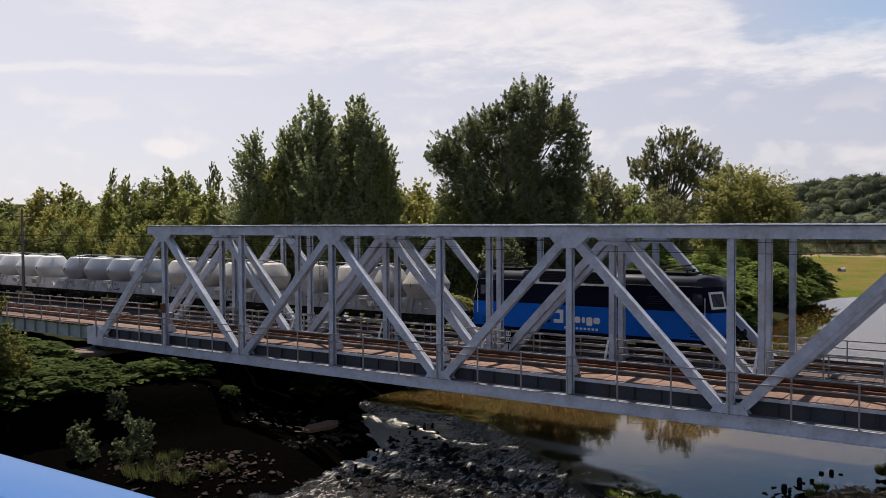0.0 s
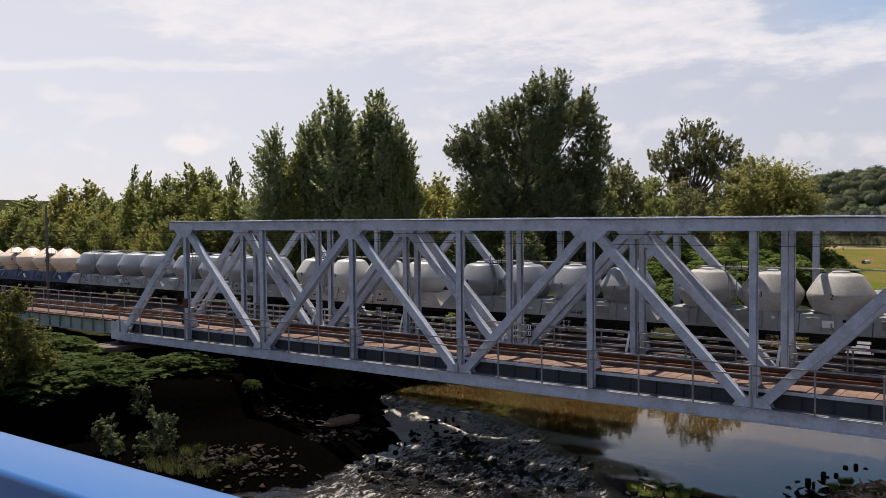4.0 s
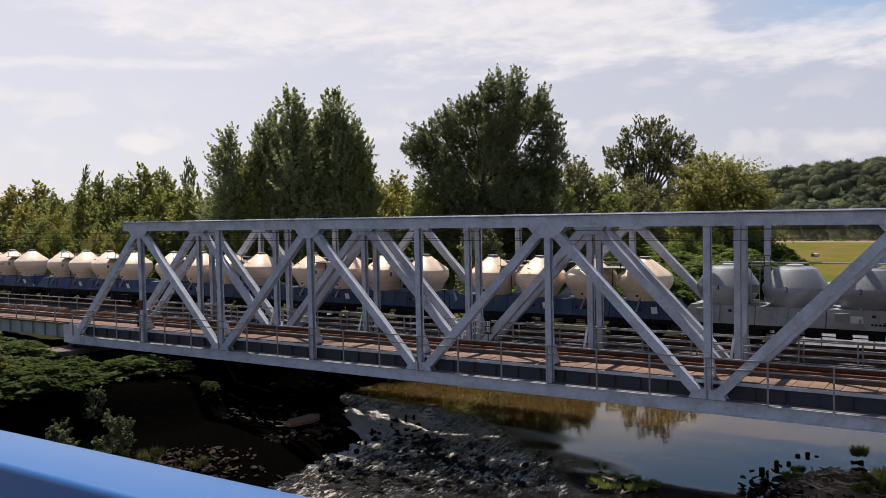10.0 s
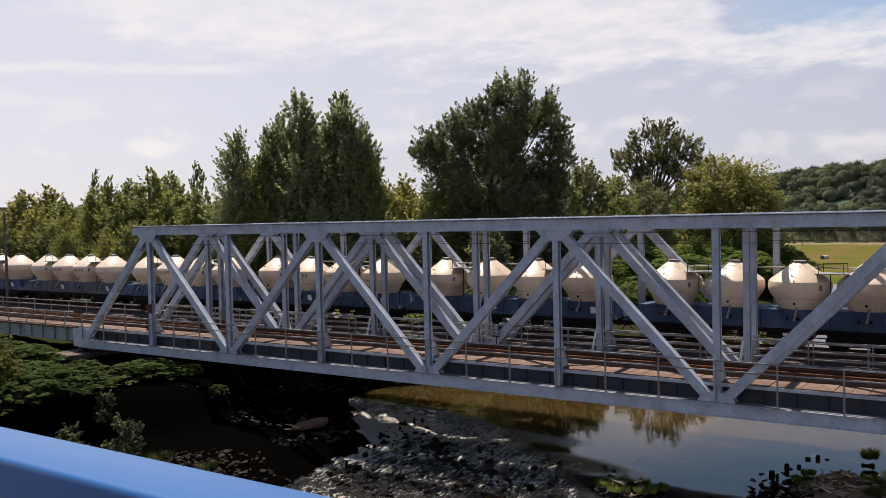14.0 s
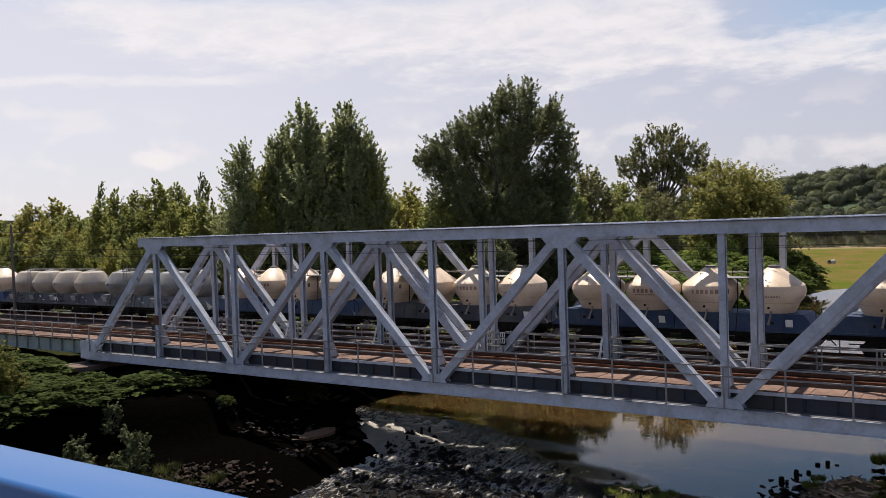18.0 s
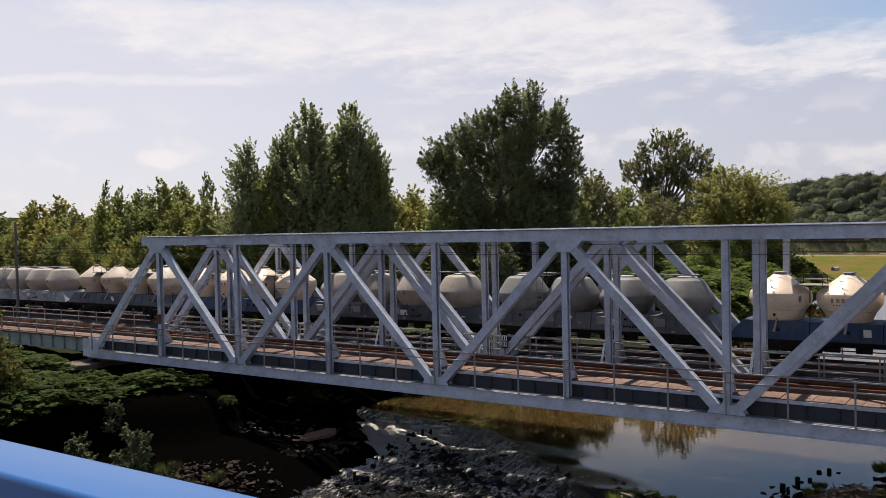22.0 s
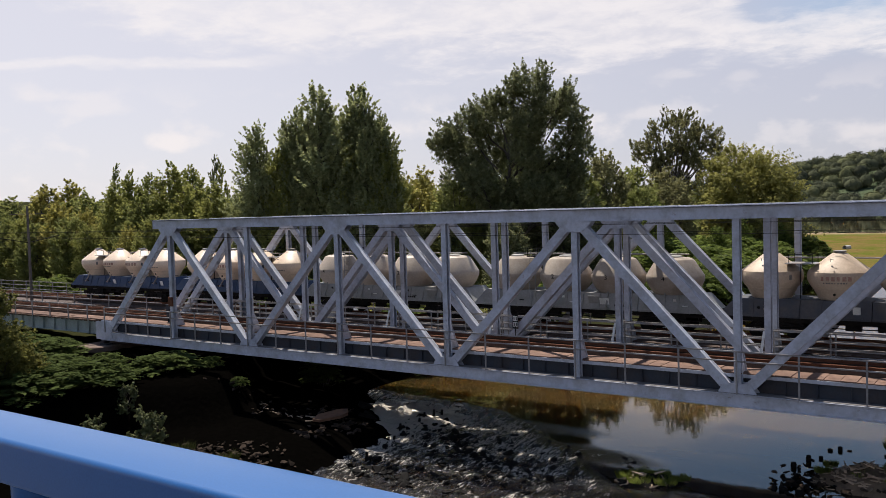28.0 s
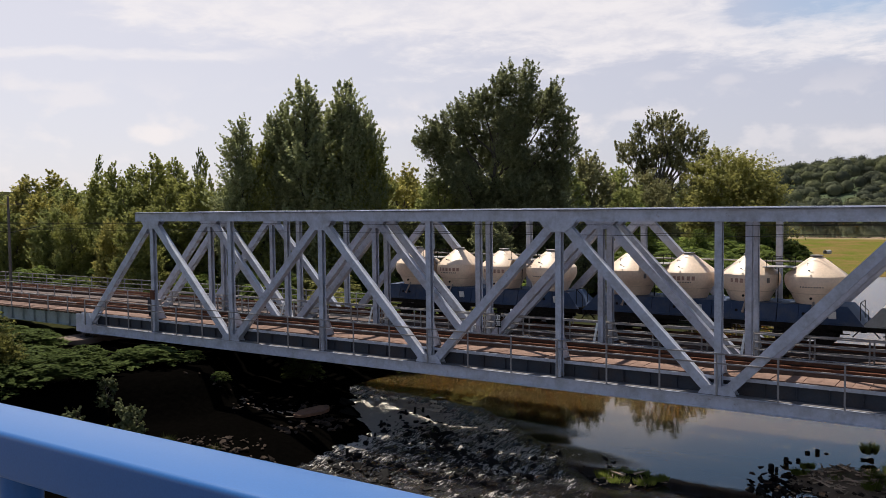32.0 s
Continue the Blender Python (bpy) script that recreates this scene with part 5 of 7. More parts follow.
        for y in (-0.98, 0.25):
            for k in (-e, e):
                part("rail_post", Geo().rod((xl + k, y, zc), (xl + k, y, zc + 0.46), 0.018, 5), BLACK, walkway)
            part("hoop_rail", Geo().rod((xl - e, y, zc + 0.46), (xl + e, y, zc + 0.46), 0.018, 5), BLACK, walkway)
    if cone:
        g = Geo()
        for y in (-1.15, 0.3):
            g.rod((xa + 0.1, y, 1.2), (xa + 0.1, y, 2.25), 0.02, 6)
        g.rod((xa + 0.1, -1.15, 2.25), (xa + 0.1, 0.3, 2.25), 0.02, 6).rod((xa + 0.45, -1.15, 1.2), (xa + 0.45, -1.15, 1.9), 0.02, 6)
        g.rod((xa + 0.1, -1.15, 2.25), (xa + 0.45, -1.15, 1.9), 0.02, 6)
        part("end_handrail", g, BLACK, w)
    return w


FLAT, BACK, CONE = wagon(False), wagon(False, True), wagon(True)
# kind, vessel paint, frame paint, label; the offset of each first vessel behind the leading wagon's
L_BROWN = "cement wagon with four stained grey-brown flat-topped vessels"
L_GREY = "cement wagon with four grey rounded flat-topped vessels on a grey frame"
L_PALE = "cement wagon with four pale cream flat-topped vessels on a dusty frame"
L_DARK = "cement wagon with four dull dark grey vessels on a grimy frame"
L_WHITE = "cement wagon with four off-white flat-topped vessels on a dusty grey frame"
L_CONE = "cement wagon with four cream cone-topped vessels on a blue frame"
L_CONED = "cement wagon with four dusty cream cone-topped vessels on a dark frame"
WAGONS = [
    (FLAT, DUSTY_TANK, GREY_FRAME, L_BROWN, 0.0), (FLAT, DUSTY_TANK, GREY_FRAME, L_BROWN, 14.40), (FLAT, GREY_TANK, GREY_FRAME, L_GREY, 28.78),
    (BACK, WHITE_TANK, PALE, L_WHITE, 43.16), (BACK, GREY_TANK, GREY_FRAME, L_GREY, 57.57), (FLAT, GREY_TANK, GREY_FRAME, L_GREY, 71.90),
    (CONE, CREAM, BLUE_FRAME, L_CONE, 86.22), (CONE, CREAM, BLUE_FRAME, L_CONE, 100.77), (CONE, CREAM, BLUE_FRAME, L_CONE, 115.36),
    (CONE, CREAM, BLUE_FRAME, L_CONE, 130.01), (CONE, CREAM, BLUE_FRAME, L_CONE, 144.69), (CONE, CREAM, BLUE_FRAME, L_CONE, 159.30),
    (CONE, CREAM, BROWN_FRAME, L_CONED, 173.81), (CONE, CREAM, BLUE_FRAME, L_CONE, 188.18), (FLAT, DARK_TANK, DARK_FRAME, L_DARK, 202.60),
    (FLAT, BROWN_TANK, BROWN_FRAME, L_BROWN, 216.92), (CONE, CREAM, BLUE_FRAME, L_CONE, 231.27), (CONE, CREAM_DIRTY, BROWN_FRAME, L_CONED, 245.84),
    (BACK, BROWN_TANK, GREY_FRAME, L_BROWN, 260.42), (FLAT, PALE, GREY_FRAME, L_PALE, 274.88), (CONE, CREAM, BLUE_FRAME, L_CONE, 289.40), (CONE, CREAM, BLUE_FRAME, L_CONE, 303.93)]


def recolour(ob, paints):
    for o in ob.children_recursive:
        kind = o.name.split(".")[0]
        if kind in paints and o.type == "MESH":
            o.material_slots[0].link = "OBJECT"
            o.material_slots[0].material = paints[kind]


TRAIN = []
for kind, tank, frame_paint, label, behind in WAGONS:
    ob = copy_thing(kind, Matrix())
    recolour(ob, {"vessel": tank, "casing": frame_paint, "rib": frame_paint, "support_leg": frame_paint})
    tagged(ob, label)
    TRAIN.append((ob, -behind))
    # the leading cone-topped wagons carry no lettering
    for o in ob.children_recursive if behind < 135 else ():
        if o.name.startswith("lettering"):
            bpy.data.objects.remove(o)
for proto in (FLAT, BACK, CONE):
    for o in (*proto.children_recursive, proto):
        bpy.data.objects.remove(o)


def locomotive():
    w = thing("locomotive", (0, 0, 0), "blue and dark navy electric locomotive with louvred roof panel", "locomotive")
    LEN, HW = 15.6, 1.47
    # body rings along x: (x, bottom half width factor, nose set-back by height)
    def band(name, z0, z1, material, inset0=0.0, inset1=0.0, slope0=0.0, slope1=0.0):
        g = Geo()
        ring = lambda z, i, s: [(s + 0.55, -HW + i, z), (s, -HW + 1.0 + i, z), (s, HW - 1.0 - i, z), (s + 0.55, HW - i, z),
                                (LEN - s - 0.55, HW - i, z), (LEN - s, HW - 1.0 - i, z), (LEN - s, -HW + 1.0 + i, z), (LEN - s - 0.55, -HW + i, z)]
        a, b = ring(z0, inset0, slope0), ring(z1, inset1, slope1)
        g.add(a + b, [(i, (i + 1) % 8, 8 + (i + 1) % 8, 8 + i) for i in range(8)] + [tuple(range(7, -1, -1)), tuple(range(8, 16))])
        return part(name, g, material, w)

    band("skirt", 0.62, 0.80, LOCO_DARK, 0.06, 0.0, 0.10, 0.0)
    side = band("lower_body", 0.80, 2.24, LOCO_BLUE, 0.0, 0.0, 0.0, 0.06)
    upper = band("upper_body", 2.24, 3.55, LOCO_DARK, 0.0, 0.05, 0.06, 0.36)
    g = Geo()
    prof = [(HW - 0.05, 3.55), (HW - 0.07, 3.74), (HW - 0.17, 3.92), (HW - 0.42, 4.05), (0.0, 4.12)]
    full = [(-y, z) for y, z in prof] + [(y, z) for y, z in prof[-2::-1]]
    xs = [0.34, 0.58, 0.92, LEN - 0.92, LEN - 0.58, LEN - 0.34]
    sc = [0.50, 0.85, 1.0, 1.0, 0.85, 0.50]
    wide = [0.40, 0.72, 1.0, 1.0, 0.72, 0.40]
    n = len(full)
    vs = [(x, y * k, 3.55 + (z - 3.55) * s) for x, s, k in zip(xs, sc, wide) for y, z in full]
    fs = [(j * n + i, j * n + i + 1, (j + 1) * n + i + 1, (j + 1) * n + i) for j in range(5) for i in range(n - 1)] + [tuple(range(n)), tuple(range(6 * n - 1, 5 * n - 1, -1))]
    roof = part("roof", Geo().add(vs, fs), LOCO_ROOF, w, smooth=True)
    # louvred panel in the roof slope
    lean = Matrix.Rotation(radians(-11), 3, "X")
    g = Geo()
    cx, cy, cz = 7.12, -HW + 0.0, 3.83
    for dz in (-0.38, 0.38):
        g.box(Vector((cx, cy, cz)) + lean @ Vector((0, -0.02, dz)), (4.55, 0.12, 0.11), lean)
    for dx in (-2.15, 0.0, 2.15):
        g.box(Vector((cx + dx, cy, cz)) + lean @ Vector((0, -0.02, 0)), (0.26 if dx else 0.16, 0.11, 0.70), lean)
    pan = part("louvre_frame", g, WHITE_PAINT, w, "off-white louvre frame")
    g = Geo().box((cx, cy + 0.05, cz), (4.5, 0.06, 0.80), lean)
    part("louvre_backing", g, BLACK, pan)
    m = Geo().box((0, 0, 0), (1.9, 0.05, 0.030), Matrix.Rotation(radians(-20), 3, "X")).mesh("louvre_slat", LOCO_ROOF)
    for k in range(7):
        for dx in (-1.05, 1.05):
            s = new("louvre_slat", m)
            s.parent = pan
            s.location = Vector((cx + dx, cy, cz)) + lean @ Vector((0, -0.02, -0.27 + 0.09 * k))
    part("gutter", Geo().box((LEN / 2, -HW + 0.03, 3.56), (LEN - 2.2, 0.05, 0.03)), RAILING, roof, "thin grey rain gutter")
    # roof gear
    g = Geo()
    for x in (2.2, 12.6):
        g.box((x, 0, 4.18), (2.4, 1.5, 0.10))
        for dx in (-0.8, 0.8):
            for y in (-0.5, 0.5):
                g.turned([(0.06, 3.88), (0.09, 3.95), (0.05, 4.0), (0.09, 4.05), (0.04, 4.12)], (x + dx, y, 0.22), 8)
    part("insulator_frame", g, BLACK, roof)
    for x, d in ((2.2, 1), (12.6, -1)):
        g = Geo()
        for y in (-0.45, 0.45):
            g.rod((x - 0.9 * d, y, 4.36), (x + 0.95 * d, y, 4.46), 0.03, 6)
            g.rod((x + 0.95 * d, y, 4.46), (x - 0.7 * d, y * 0.8, 4.58), 0.025, 6)
        g.rod((x - 0.7 * d, -0.85, 4.60), (x - 0.7 * d, 0.85, 4.60), 0.03, 6).rod((x - 0.9 * d, -0.5, 4.36), (x - 0.9 * d, 0.5, 4.36), 0.04, 6)
        part("pantograph", g, BLACK, w, "folded dark pantograph")
    g = Geo().box((10.3, 0, 4.18), (1.0, 1.3, 0.22)).box((3.9, 0.2, 4.16), (0.9, 1.0, 0.2)).rod((11.0, -0.5, 4.0), (11.0, -0.5, 4.35), 0.05, 8)
    part("roof_box", g, BLACK, roof)
    # cab windows and doors
    for x0, s in ((0.0, 1), (LEN, -1)):
        g = Geo().box((x0 + s * 1.32, -HW + 0.02, 2.92), (0.46, 0.03, 0.52))
        win = part("side_window", g, GLASS_DARK, w)
        g = Geo()
        for dz in (-0.28, 0.28):
            g.box((x0 + s * 1.32, -HW + 0.008, 2.92 + dz), (0.54, 0.05, 0.04))
        for dx in (-0.25, 0.25):
            g.box((x0 + s * 1.32 + dx, -HW + 0.008, 2.92), (0.04, 0.05, 0.60))
        part("window_frame", g, LOCO_ROOF, win)
        for dx in (0.92, 1.74):
            g = Geo().rod((x0 + s * dx, -HW - 0.06, 1.55), (x0 + s * dx, -HW - 0.06, 3.0), 0.022, 6)
            part("grab_rail", g, WHITE_PAINT, w, "pale vertical grab rail", True)
        # windscreens on the slanting corners of the cab end, in pale surrounds

        def corner(f, z, side, out):
            k = (z - 2.24) / 1.31
            back, inset = 0.06 + 0.30 * k, 0.05 * k
            return Vector((x0 + s * (back + 0.55 * (1 - f) - 0.87 * out), side * (HW - inset - 1.0 * f + 0.48 * out), z))

        for side in (-1, 1):
            g = Geo().add([corner(f, z, side, o) for o in (0.0, 0.02) for f, z in ((0.14, 2.52), (0.86, 2.52), (0.86, 3.22), (0.14, 3.22))],
                          [(0, 1, 2, 3), (7, 6, 5, 4), (0, 4, 5, 1), (1, 5, 6, 2), (2, 6, 7, 3), (3, 7, 4, 0)])
            p = part("windscreen", g, GLASS_DARK, w)
            for f0, f1, z0, z1 in ((0.06, 0.94, 2.43, 2.54), (0.06, 0.94, 3.20, 3.31), (0.06, 0.16, 2.54, 3.20), (0.84, 0.94, 2.54, 3.20)):
                g = Geo().add([corner(f, z, side, o) for o in (0.0, 0.04) for f, z in ((f0, z0), (f1, z0), (f1, z1), (f0, z1))],
                              [(0, 1, 2, 3), (7, 6, 5, 4), (0, 4, 5, 1), (1, 5, 6, 2), (2, 6, 7, 3), (3, 7, 4, 0)])
                part("windscreen_frame", g, WHITE_PAINT, p, "pale windscreen surround")
            g = Geo().rod(corner(0.7, 2.56, side, 0.05), corner(0.35, 3.1, side, 0.05), 0.012, 5)
            part("wiper", g, BLACK, p)
        for y in (-0.40, 0.40):
            g = Geo().rod((x0 + s * 0.02, y, 1.45), (x0 - s * 0.05, y, 1.45), 0.14, 14)
            part("headlight", g, WHITE_PAINT, w, "round lamp", True)
        g = Geo()
        for k in range(3):
            g.box((x0 + s * 1.45, -HW - 0.015, 0.98 + 0.16 * k), (0.50, 0.02, 0.045))
        part("footstep", g, BLACK, w)
    # markings as plain shapes
    g = Geo()
    y = -HW - 0.006
    lx = 6.0
    for a, b, c, d in ((0.0, 0.0, 0.62, 0.20), (0.0, 0.56, 0.62, 0.20), (0.40, 0.20, 0.22, 0.36)):
        g.box((lx + a + c / 2, y, 1.22 + b + d / 2), (c, 0.008, d))
    part("emblem", g, WHITE_PAINT, w, "white angular emblem")
    g = Geo()
    for a, b, c, d in ((0.0, 0.0, 0.62, 0.20), (0.0, 0.56, 0.62, 0.20), (0.0, 0.20, 0.22, 0.36)):
        g.box((lx - 0.85 + a + c / 2, y, 1.22 + b + d / 2), (c, 0.008, d))
    part("emblem", g, LOCO_DARK, w, "dark angular emblem")
    g = Geo()
    for cx, wide, z0, z1 in ((7.02, 0.44, 1.30, 1.76), (7.50, 0.34, 1.30, 1.64), (7.86, 0.20, 1.30, 1.64), (8.22, 0.36, 1.16, 1.64), (8.66, 0.38, 1.30, 1.64)):
        c = 0.07
        a0, a1 = cx - wide / 2, cx + wide / 2
        pts = [(a0 + c, z0), (a1 - c, z0), (a1, z0 + c), (a1, z1 - c), (a1 - c, z1), (a0 + c, z1), (a0, z1 - c), (a0, z0 + c)]
        g.prism([(u, y - 0.004, z) for u, z in pts], 0, 0, (0, 0.008, 0))
    part("lettering", g, WHITE_PAINT, w, "row of plain white shapes")
    g = Geo()
    for k in range(9):
        g.box((6.75 + 0.24 * k, y, 0.98), (0.15, 0.008, 0.12))
    part("lettering", g, WHITE_PAINT, w, "row of small pale bars")
    g = Geo()
    for x in (3.6, 12.0):
        for k in range(4):
            g.box((x, y, 2.6 + 0.12 * k), (0.9, 0.012, 0.03))
    hang(g, "vent_slat", upper, LOCO_ROOF)
    for x in (3.6, LEN - 3.6):
        bogie(w, x)
    g = Geo().box((LEN / 2, 0, 0.55), (4.2, 2.2, 0.5)).box((1.0, 0, 0.45), (0.5, 2.2, 0.3)).box((LEN - 1.0, 0, 0.45), (0.5, 2.2, 0.3))
    part("underframe", g, BLACK, w)
    buffers(w, 0.05, -1)
    buffers(w, LEN - 0.05, 1)
    return w


LOCO = locomotive()


def train_x(t):
    """Place of the first vessel's leading edge: the train slows slightly."""
    return 24.51 + 10.43 * t - 0.0196 * t * t


def motions():
    times = [0, 0.1] + [0.5 * k for k in range(1, 64)] + [31.9, 32]
    for ob, off in TRAIN + [(LOCO, 2.45)]:
        walk(ob, [(t, pose(train_x(t) + off, TRACK_Y, RAIL_TOP)) for t in times])
    # foam turns and bobs in the eddies under the weir
    for ob, x, y, size, beat in FOAM:
        rows = []
        for k in range(129):
            t = k * 0.25
            a = beat * t + x * 7
            px, py = x + size * math.cos(a), y + size * 0.6 * math.sin(a * 0.9)
            rows.append((t, pose(px, py, float(river_height(np.array(px), np.array(py))) + 0.02 + 0.03 * math.sin(2.3 * a + y), 0, 0, 25 * math.sin(a * 0.7))))
        walk(ob, rows)
    # an insect leaves the parapet, shoots past the camera and settles again further along
    perch, landing = pose(58.0, RYO - 0.06, RZ + 0.003, 0, 0, 180), pose(48.0, RYO - 0.06, RZ + 0.003, 0, 0, 200)
    walk(INSECT, [(0, perch), (26.9, perch), (27.2, pose(56.6, -34.1, 8.84, 0, 0, 205)), (27.4, pose(55.642, -34.748, 8.915, 8, 0, 215)), (27.5, pose(55.191, -35.062, 8.964, -6, 0, 215)),
                  (27.6, pose(54.748, -35.370, 9.009, 5, 0, 215)), (27.7, pose(54.298, -35.686, 9.020, -4, 0, 215)), (27.8, pose(53.848, -36.002, 9.016, 0, 0, 212)),
                  (28.2, pose(51.6, -36.5, 8.85, 0, 0, 190)), (29.0, landing), (32, landing)])


# ------------------------------------------------------------ plants
def leaf_arrays(points, normals, size, rng, long=1.5, loose=0.7):
    """Pointed leaf cards, each a folded quad, at the points and roughly facing the normals."""
    n = len(points)
    nr = normals + rng.normal(0, loose, (n, 3))
    nr /= np.linalg.norm(nr, axis=1)[:, None] + 1e-9
    up = rng.normal(0, 1, (n, 3))
    u = np.cross(nr, up)
    u /= np.linalg.norm(u, axis=1)[:, None] + 1e-9
    v = np.cross(nr, u)
    s = size * rng.uniform(0.6, 1.4, n)[:, None]
    verts = np.stack([points - u * s * long / 2, points + v * s / 2 + nr * s * 0.12, points + u * s * long / 2, points - v * s / 2 + nr * s * 0.12], 1).reshape(-1, 3)
    k = np.arange(n) * 4
    return verts, np.stack([k, k + 1, k + 2, k + 3], -1)


def unit(d):
    return d / (np.linalg.norm(d, axis=1)[:, None] + 1e-9)


def poplar_shape(z):
    return min(1.0, 0.62 + 1.0 * z) * max(0.02, 1 - max(0.0, (z - 0.42) / 0.60) ** 2.0) ** 0.85


def round_shape(z):
    return math.sqrt(max(0.04, 1 - (1.55 * z - 0.55) ** 2 / 1.02))


def mound_shape(z):
    return math.sqrt(max(0.05, 1 - z * z))


def spread_lobes(shape, n, seed, h, half, r0, low=0.06, high=0.97, stretch=1.0):
    """Leafy masses (x, y, z, radius, upward stretch) through a crown outline, kept apart from one another."""
    rng = random.Random(seed)
    out = []
    for _ in range(n * 60):
        if len(out) == n:
            break
        z = rng.uniform(low, high)
        w = shape(z)
        r = r0 * rng.uniform(0.7, 1.2) * (0.5 + 0.55 * w)
        a, q = rng.uniform(0, 6.2832), max(0.0, w * half - 0.7 * r) * rng.uniform(0.15, 1.0) ** 0.5
        p = (q * math.cos(a), q * math.sin(a), z * h - 0.4 * r * stretch)
        if all(math.hypot(p[0] - o[0], p[1] - o[1], (p[2] - o[2]) / stretch) > 0.62 * (r + o[3]) for o in out):
            out.append((*p, r, stretch))
    return out


def plumed(lobes, seed, per, r, stretch, inner=0.8):
    """Small upright plumes over the upper and outer side of each leafy mass, which stays as a smaller core."""
    rng = random.Random(seed)
    out = []
    for x, y, z, lr, st in lobes:
        out.append((x, y, z - 0.2 * lr, lr * inner, st))
        away = Vector((x, y, 0)).normalized() * 0.5 if x or y else Vector()
        for _ in range(max(2, round(per * (lr / 2.2) ** 1.5))):
            d = (Vector((rng.gauss(0, 1), rng.gauss(0, 1), rng.gauss(0.45, 0.8))) + away).normalized() * lr * rng.uniform(0.72, 1.0)
            out.append((x + d.x, y + d.y, z + d.z * st, r * rng.uniform(0.65, 1.3), stretch))
    return out


def wood_geo(h, r, lobes, rng, low, reach):
    """A bowed trunk, a limb into each leafy mass and twigs out of its end."""
    g = Geo()
    top = h * reach
    pts = [Vector((rng.uniform(-0.012, 0.012) * h, rng.uniform(-0.012, 0.012) * h, top * k / 6)) for k in range(7)]
    pts[0] = Vector((0, 0, -1.2))
    for k in range(6):
        g.rod(pts[k], pts[k + 1], r * (1 - k / 6.5), 8, r * (1 - (k + 1) / 6.5))
    for x, y, z, lr, st in lobes:
        c = Vector((x, y, z))
        flat = math.hypot(x, y)
        z0 = min(max(z - 1.0 * flat - 0.4 * lr * st, low * h), top * 0.95)
        k = min(5, int(z0 / top * 6))
        a = pts[k].lerp(pts[k + 1], z0 / top * 6 - k)
        m = Vector((a.x + (c.x - a.x) * 0.55, a.y + (c.y - a.y) * 0.55, a.z + (c.z - a.z) * 0.42)) + Vector((rng.uniform(-1, 1), rng.uniform(-1, 1), 0)) * 0.12 * lr
        rr = r * 0.36 * (1 - 0.75 * z0 / h) + 0.02
        g.rod(a, m, rr, 6, rr * 0.66)
        g.rod(m, c, rr * 0.66, 5, rr * 0.34)
        for _ in range(6):
            d = Vector((rng.gauss(0, 1), rng.gauss(0, 1), rng.gauss(0.5, 0.7))).normalized()
            g.rod(m.lerp(c, rng.uniform(0.5, 1.0)), c + Vector((d.x, d.y, d.z * st)) * lr * 0.95, rr * 0.28, 4, rr * 0.07)
    return g


def grown(name, h, lobes, leaf, seed, shoots, per, size, label, trunk_r=0.35, rise=0.6, category="tree", group="", low=0.12, reach=0.8, bulk=0.30, loose=0.6, up=0.5, hollow=0.35, shoot=1.0, limbs=None):
    """A plant whose leaves sit on shoots that point outwards and up from each leafy mass."""
    rng = np.random.default_rng(seed)
    t = thing(name, (0, 0, 0), label, category, group)
    part("trunk", wood_geo(h, trunk_r, limbs or lobes, random.Random(seed), low, reach), BARK, t, smooth=True)
    lb = np.array(lobes)
    mean = lb[:, 3].mean()
    count = np.maximum(4, (shoots * (lb[:, 3] / mean) ** 2).astype(int))
    who = np.repeat(np.arange(len(lb)), count)
    m = len(who)
    d = unit(rng.normal(0, 1, (m, 3)) + np.array([0, 0, 0.2]))
    r, st = lb[who, 3][:, None], lb[who, 4][:, None]
    far = hollow + (1 - hollow) * rng.uniform(0, 1, (m, 1)) ** 0.55
    up3 = np.concatenate([np.ones((m, 2)), st], 1)
    p = lb[who, :3] + d * r * up3 * far
    out = p.copy()
    out[:, 2] = 0
    s = unit(0.7 * d + 0.35 * unit(out) + np.array([0, 0, rise]) + rng.normal(0, 0.28, (m, 3)))
    ln = shoot * r * rng.uniform(0.45, 1.25, (m, 1)) * np.sqrt(st)
    n = m * per
    u = rng.uniform(-0.45, 1.0, (n, 1))
    wide = np.repeat(r * bulk * rng.uniform(0.6, 1.2, (m, 1)), per, 0) * np.clip(0.95 - 0.75 * np.clip(u, 0, 1), 0.1, 1)
    side = rng.normal(0, 0.6, (n, 3))
    pts = np.repeat(p, per, 0) + np.repeat(s * ln, per, 0) * u + side * wide
    pts[:, 2] = np.maximum(pts[:, 2], 0.05)
    v, f = leaf_arrays(pts, side * 0.5 + np.repeat(d, per, 0) * 0.5 + np.array([0, 0, up]), size, rng, 1.5, loose)
    part("crown", raw_mesh("crown", v, f, leaf), leaf, t)
    return t


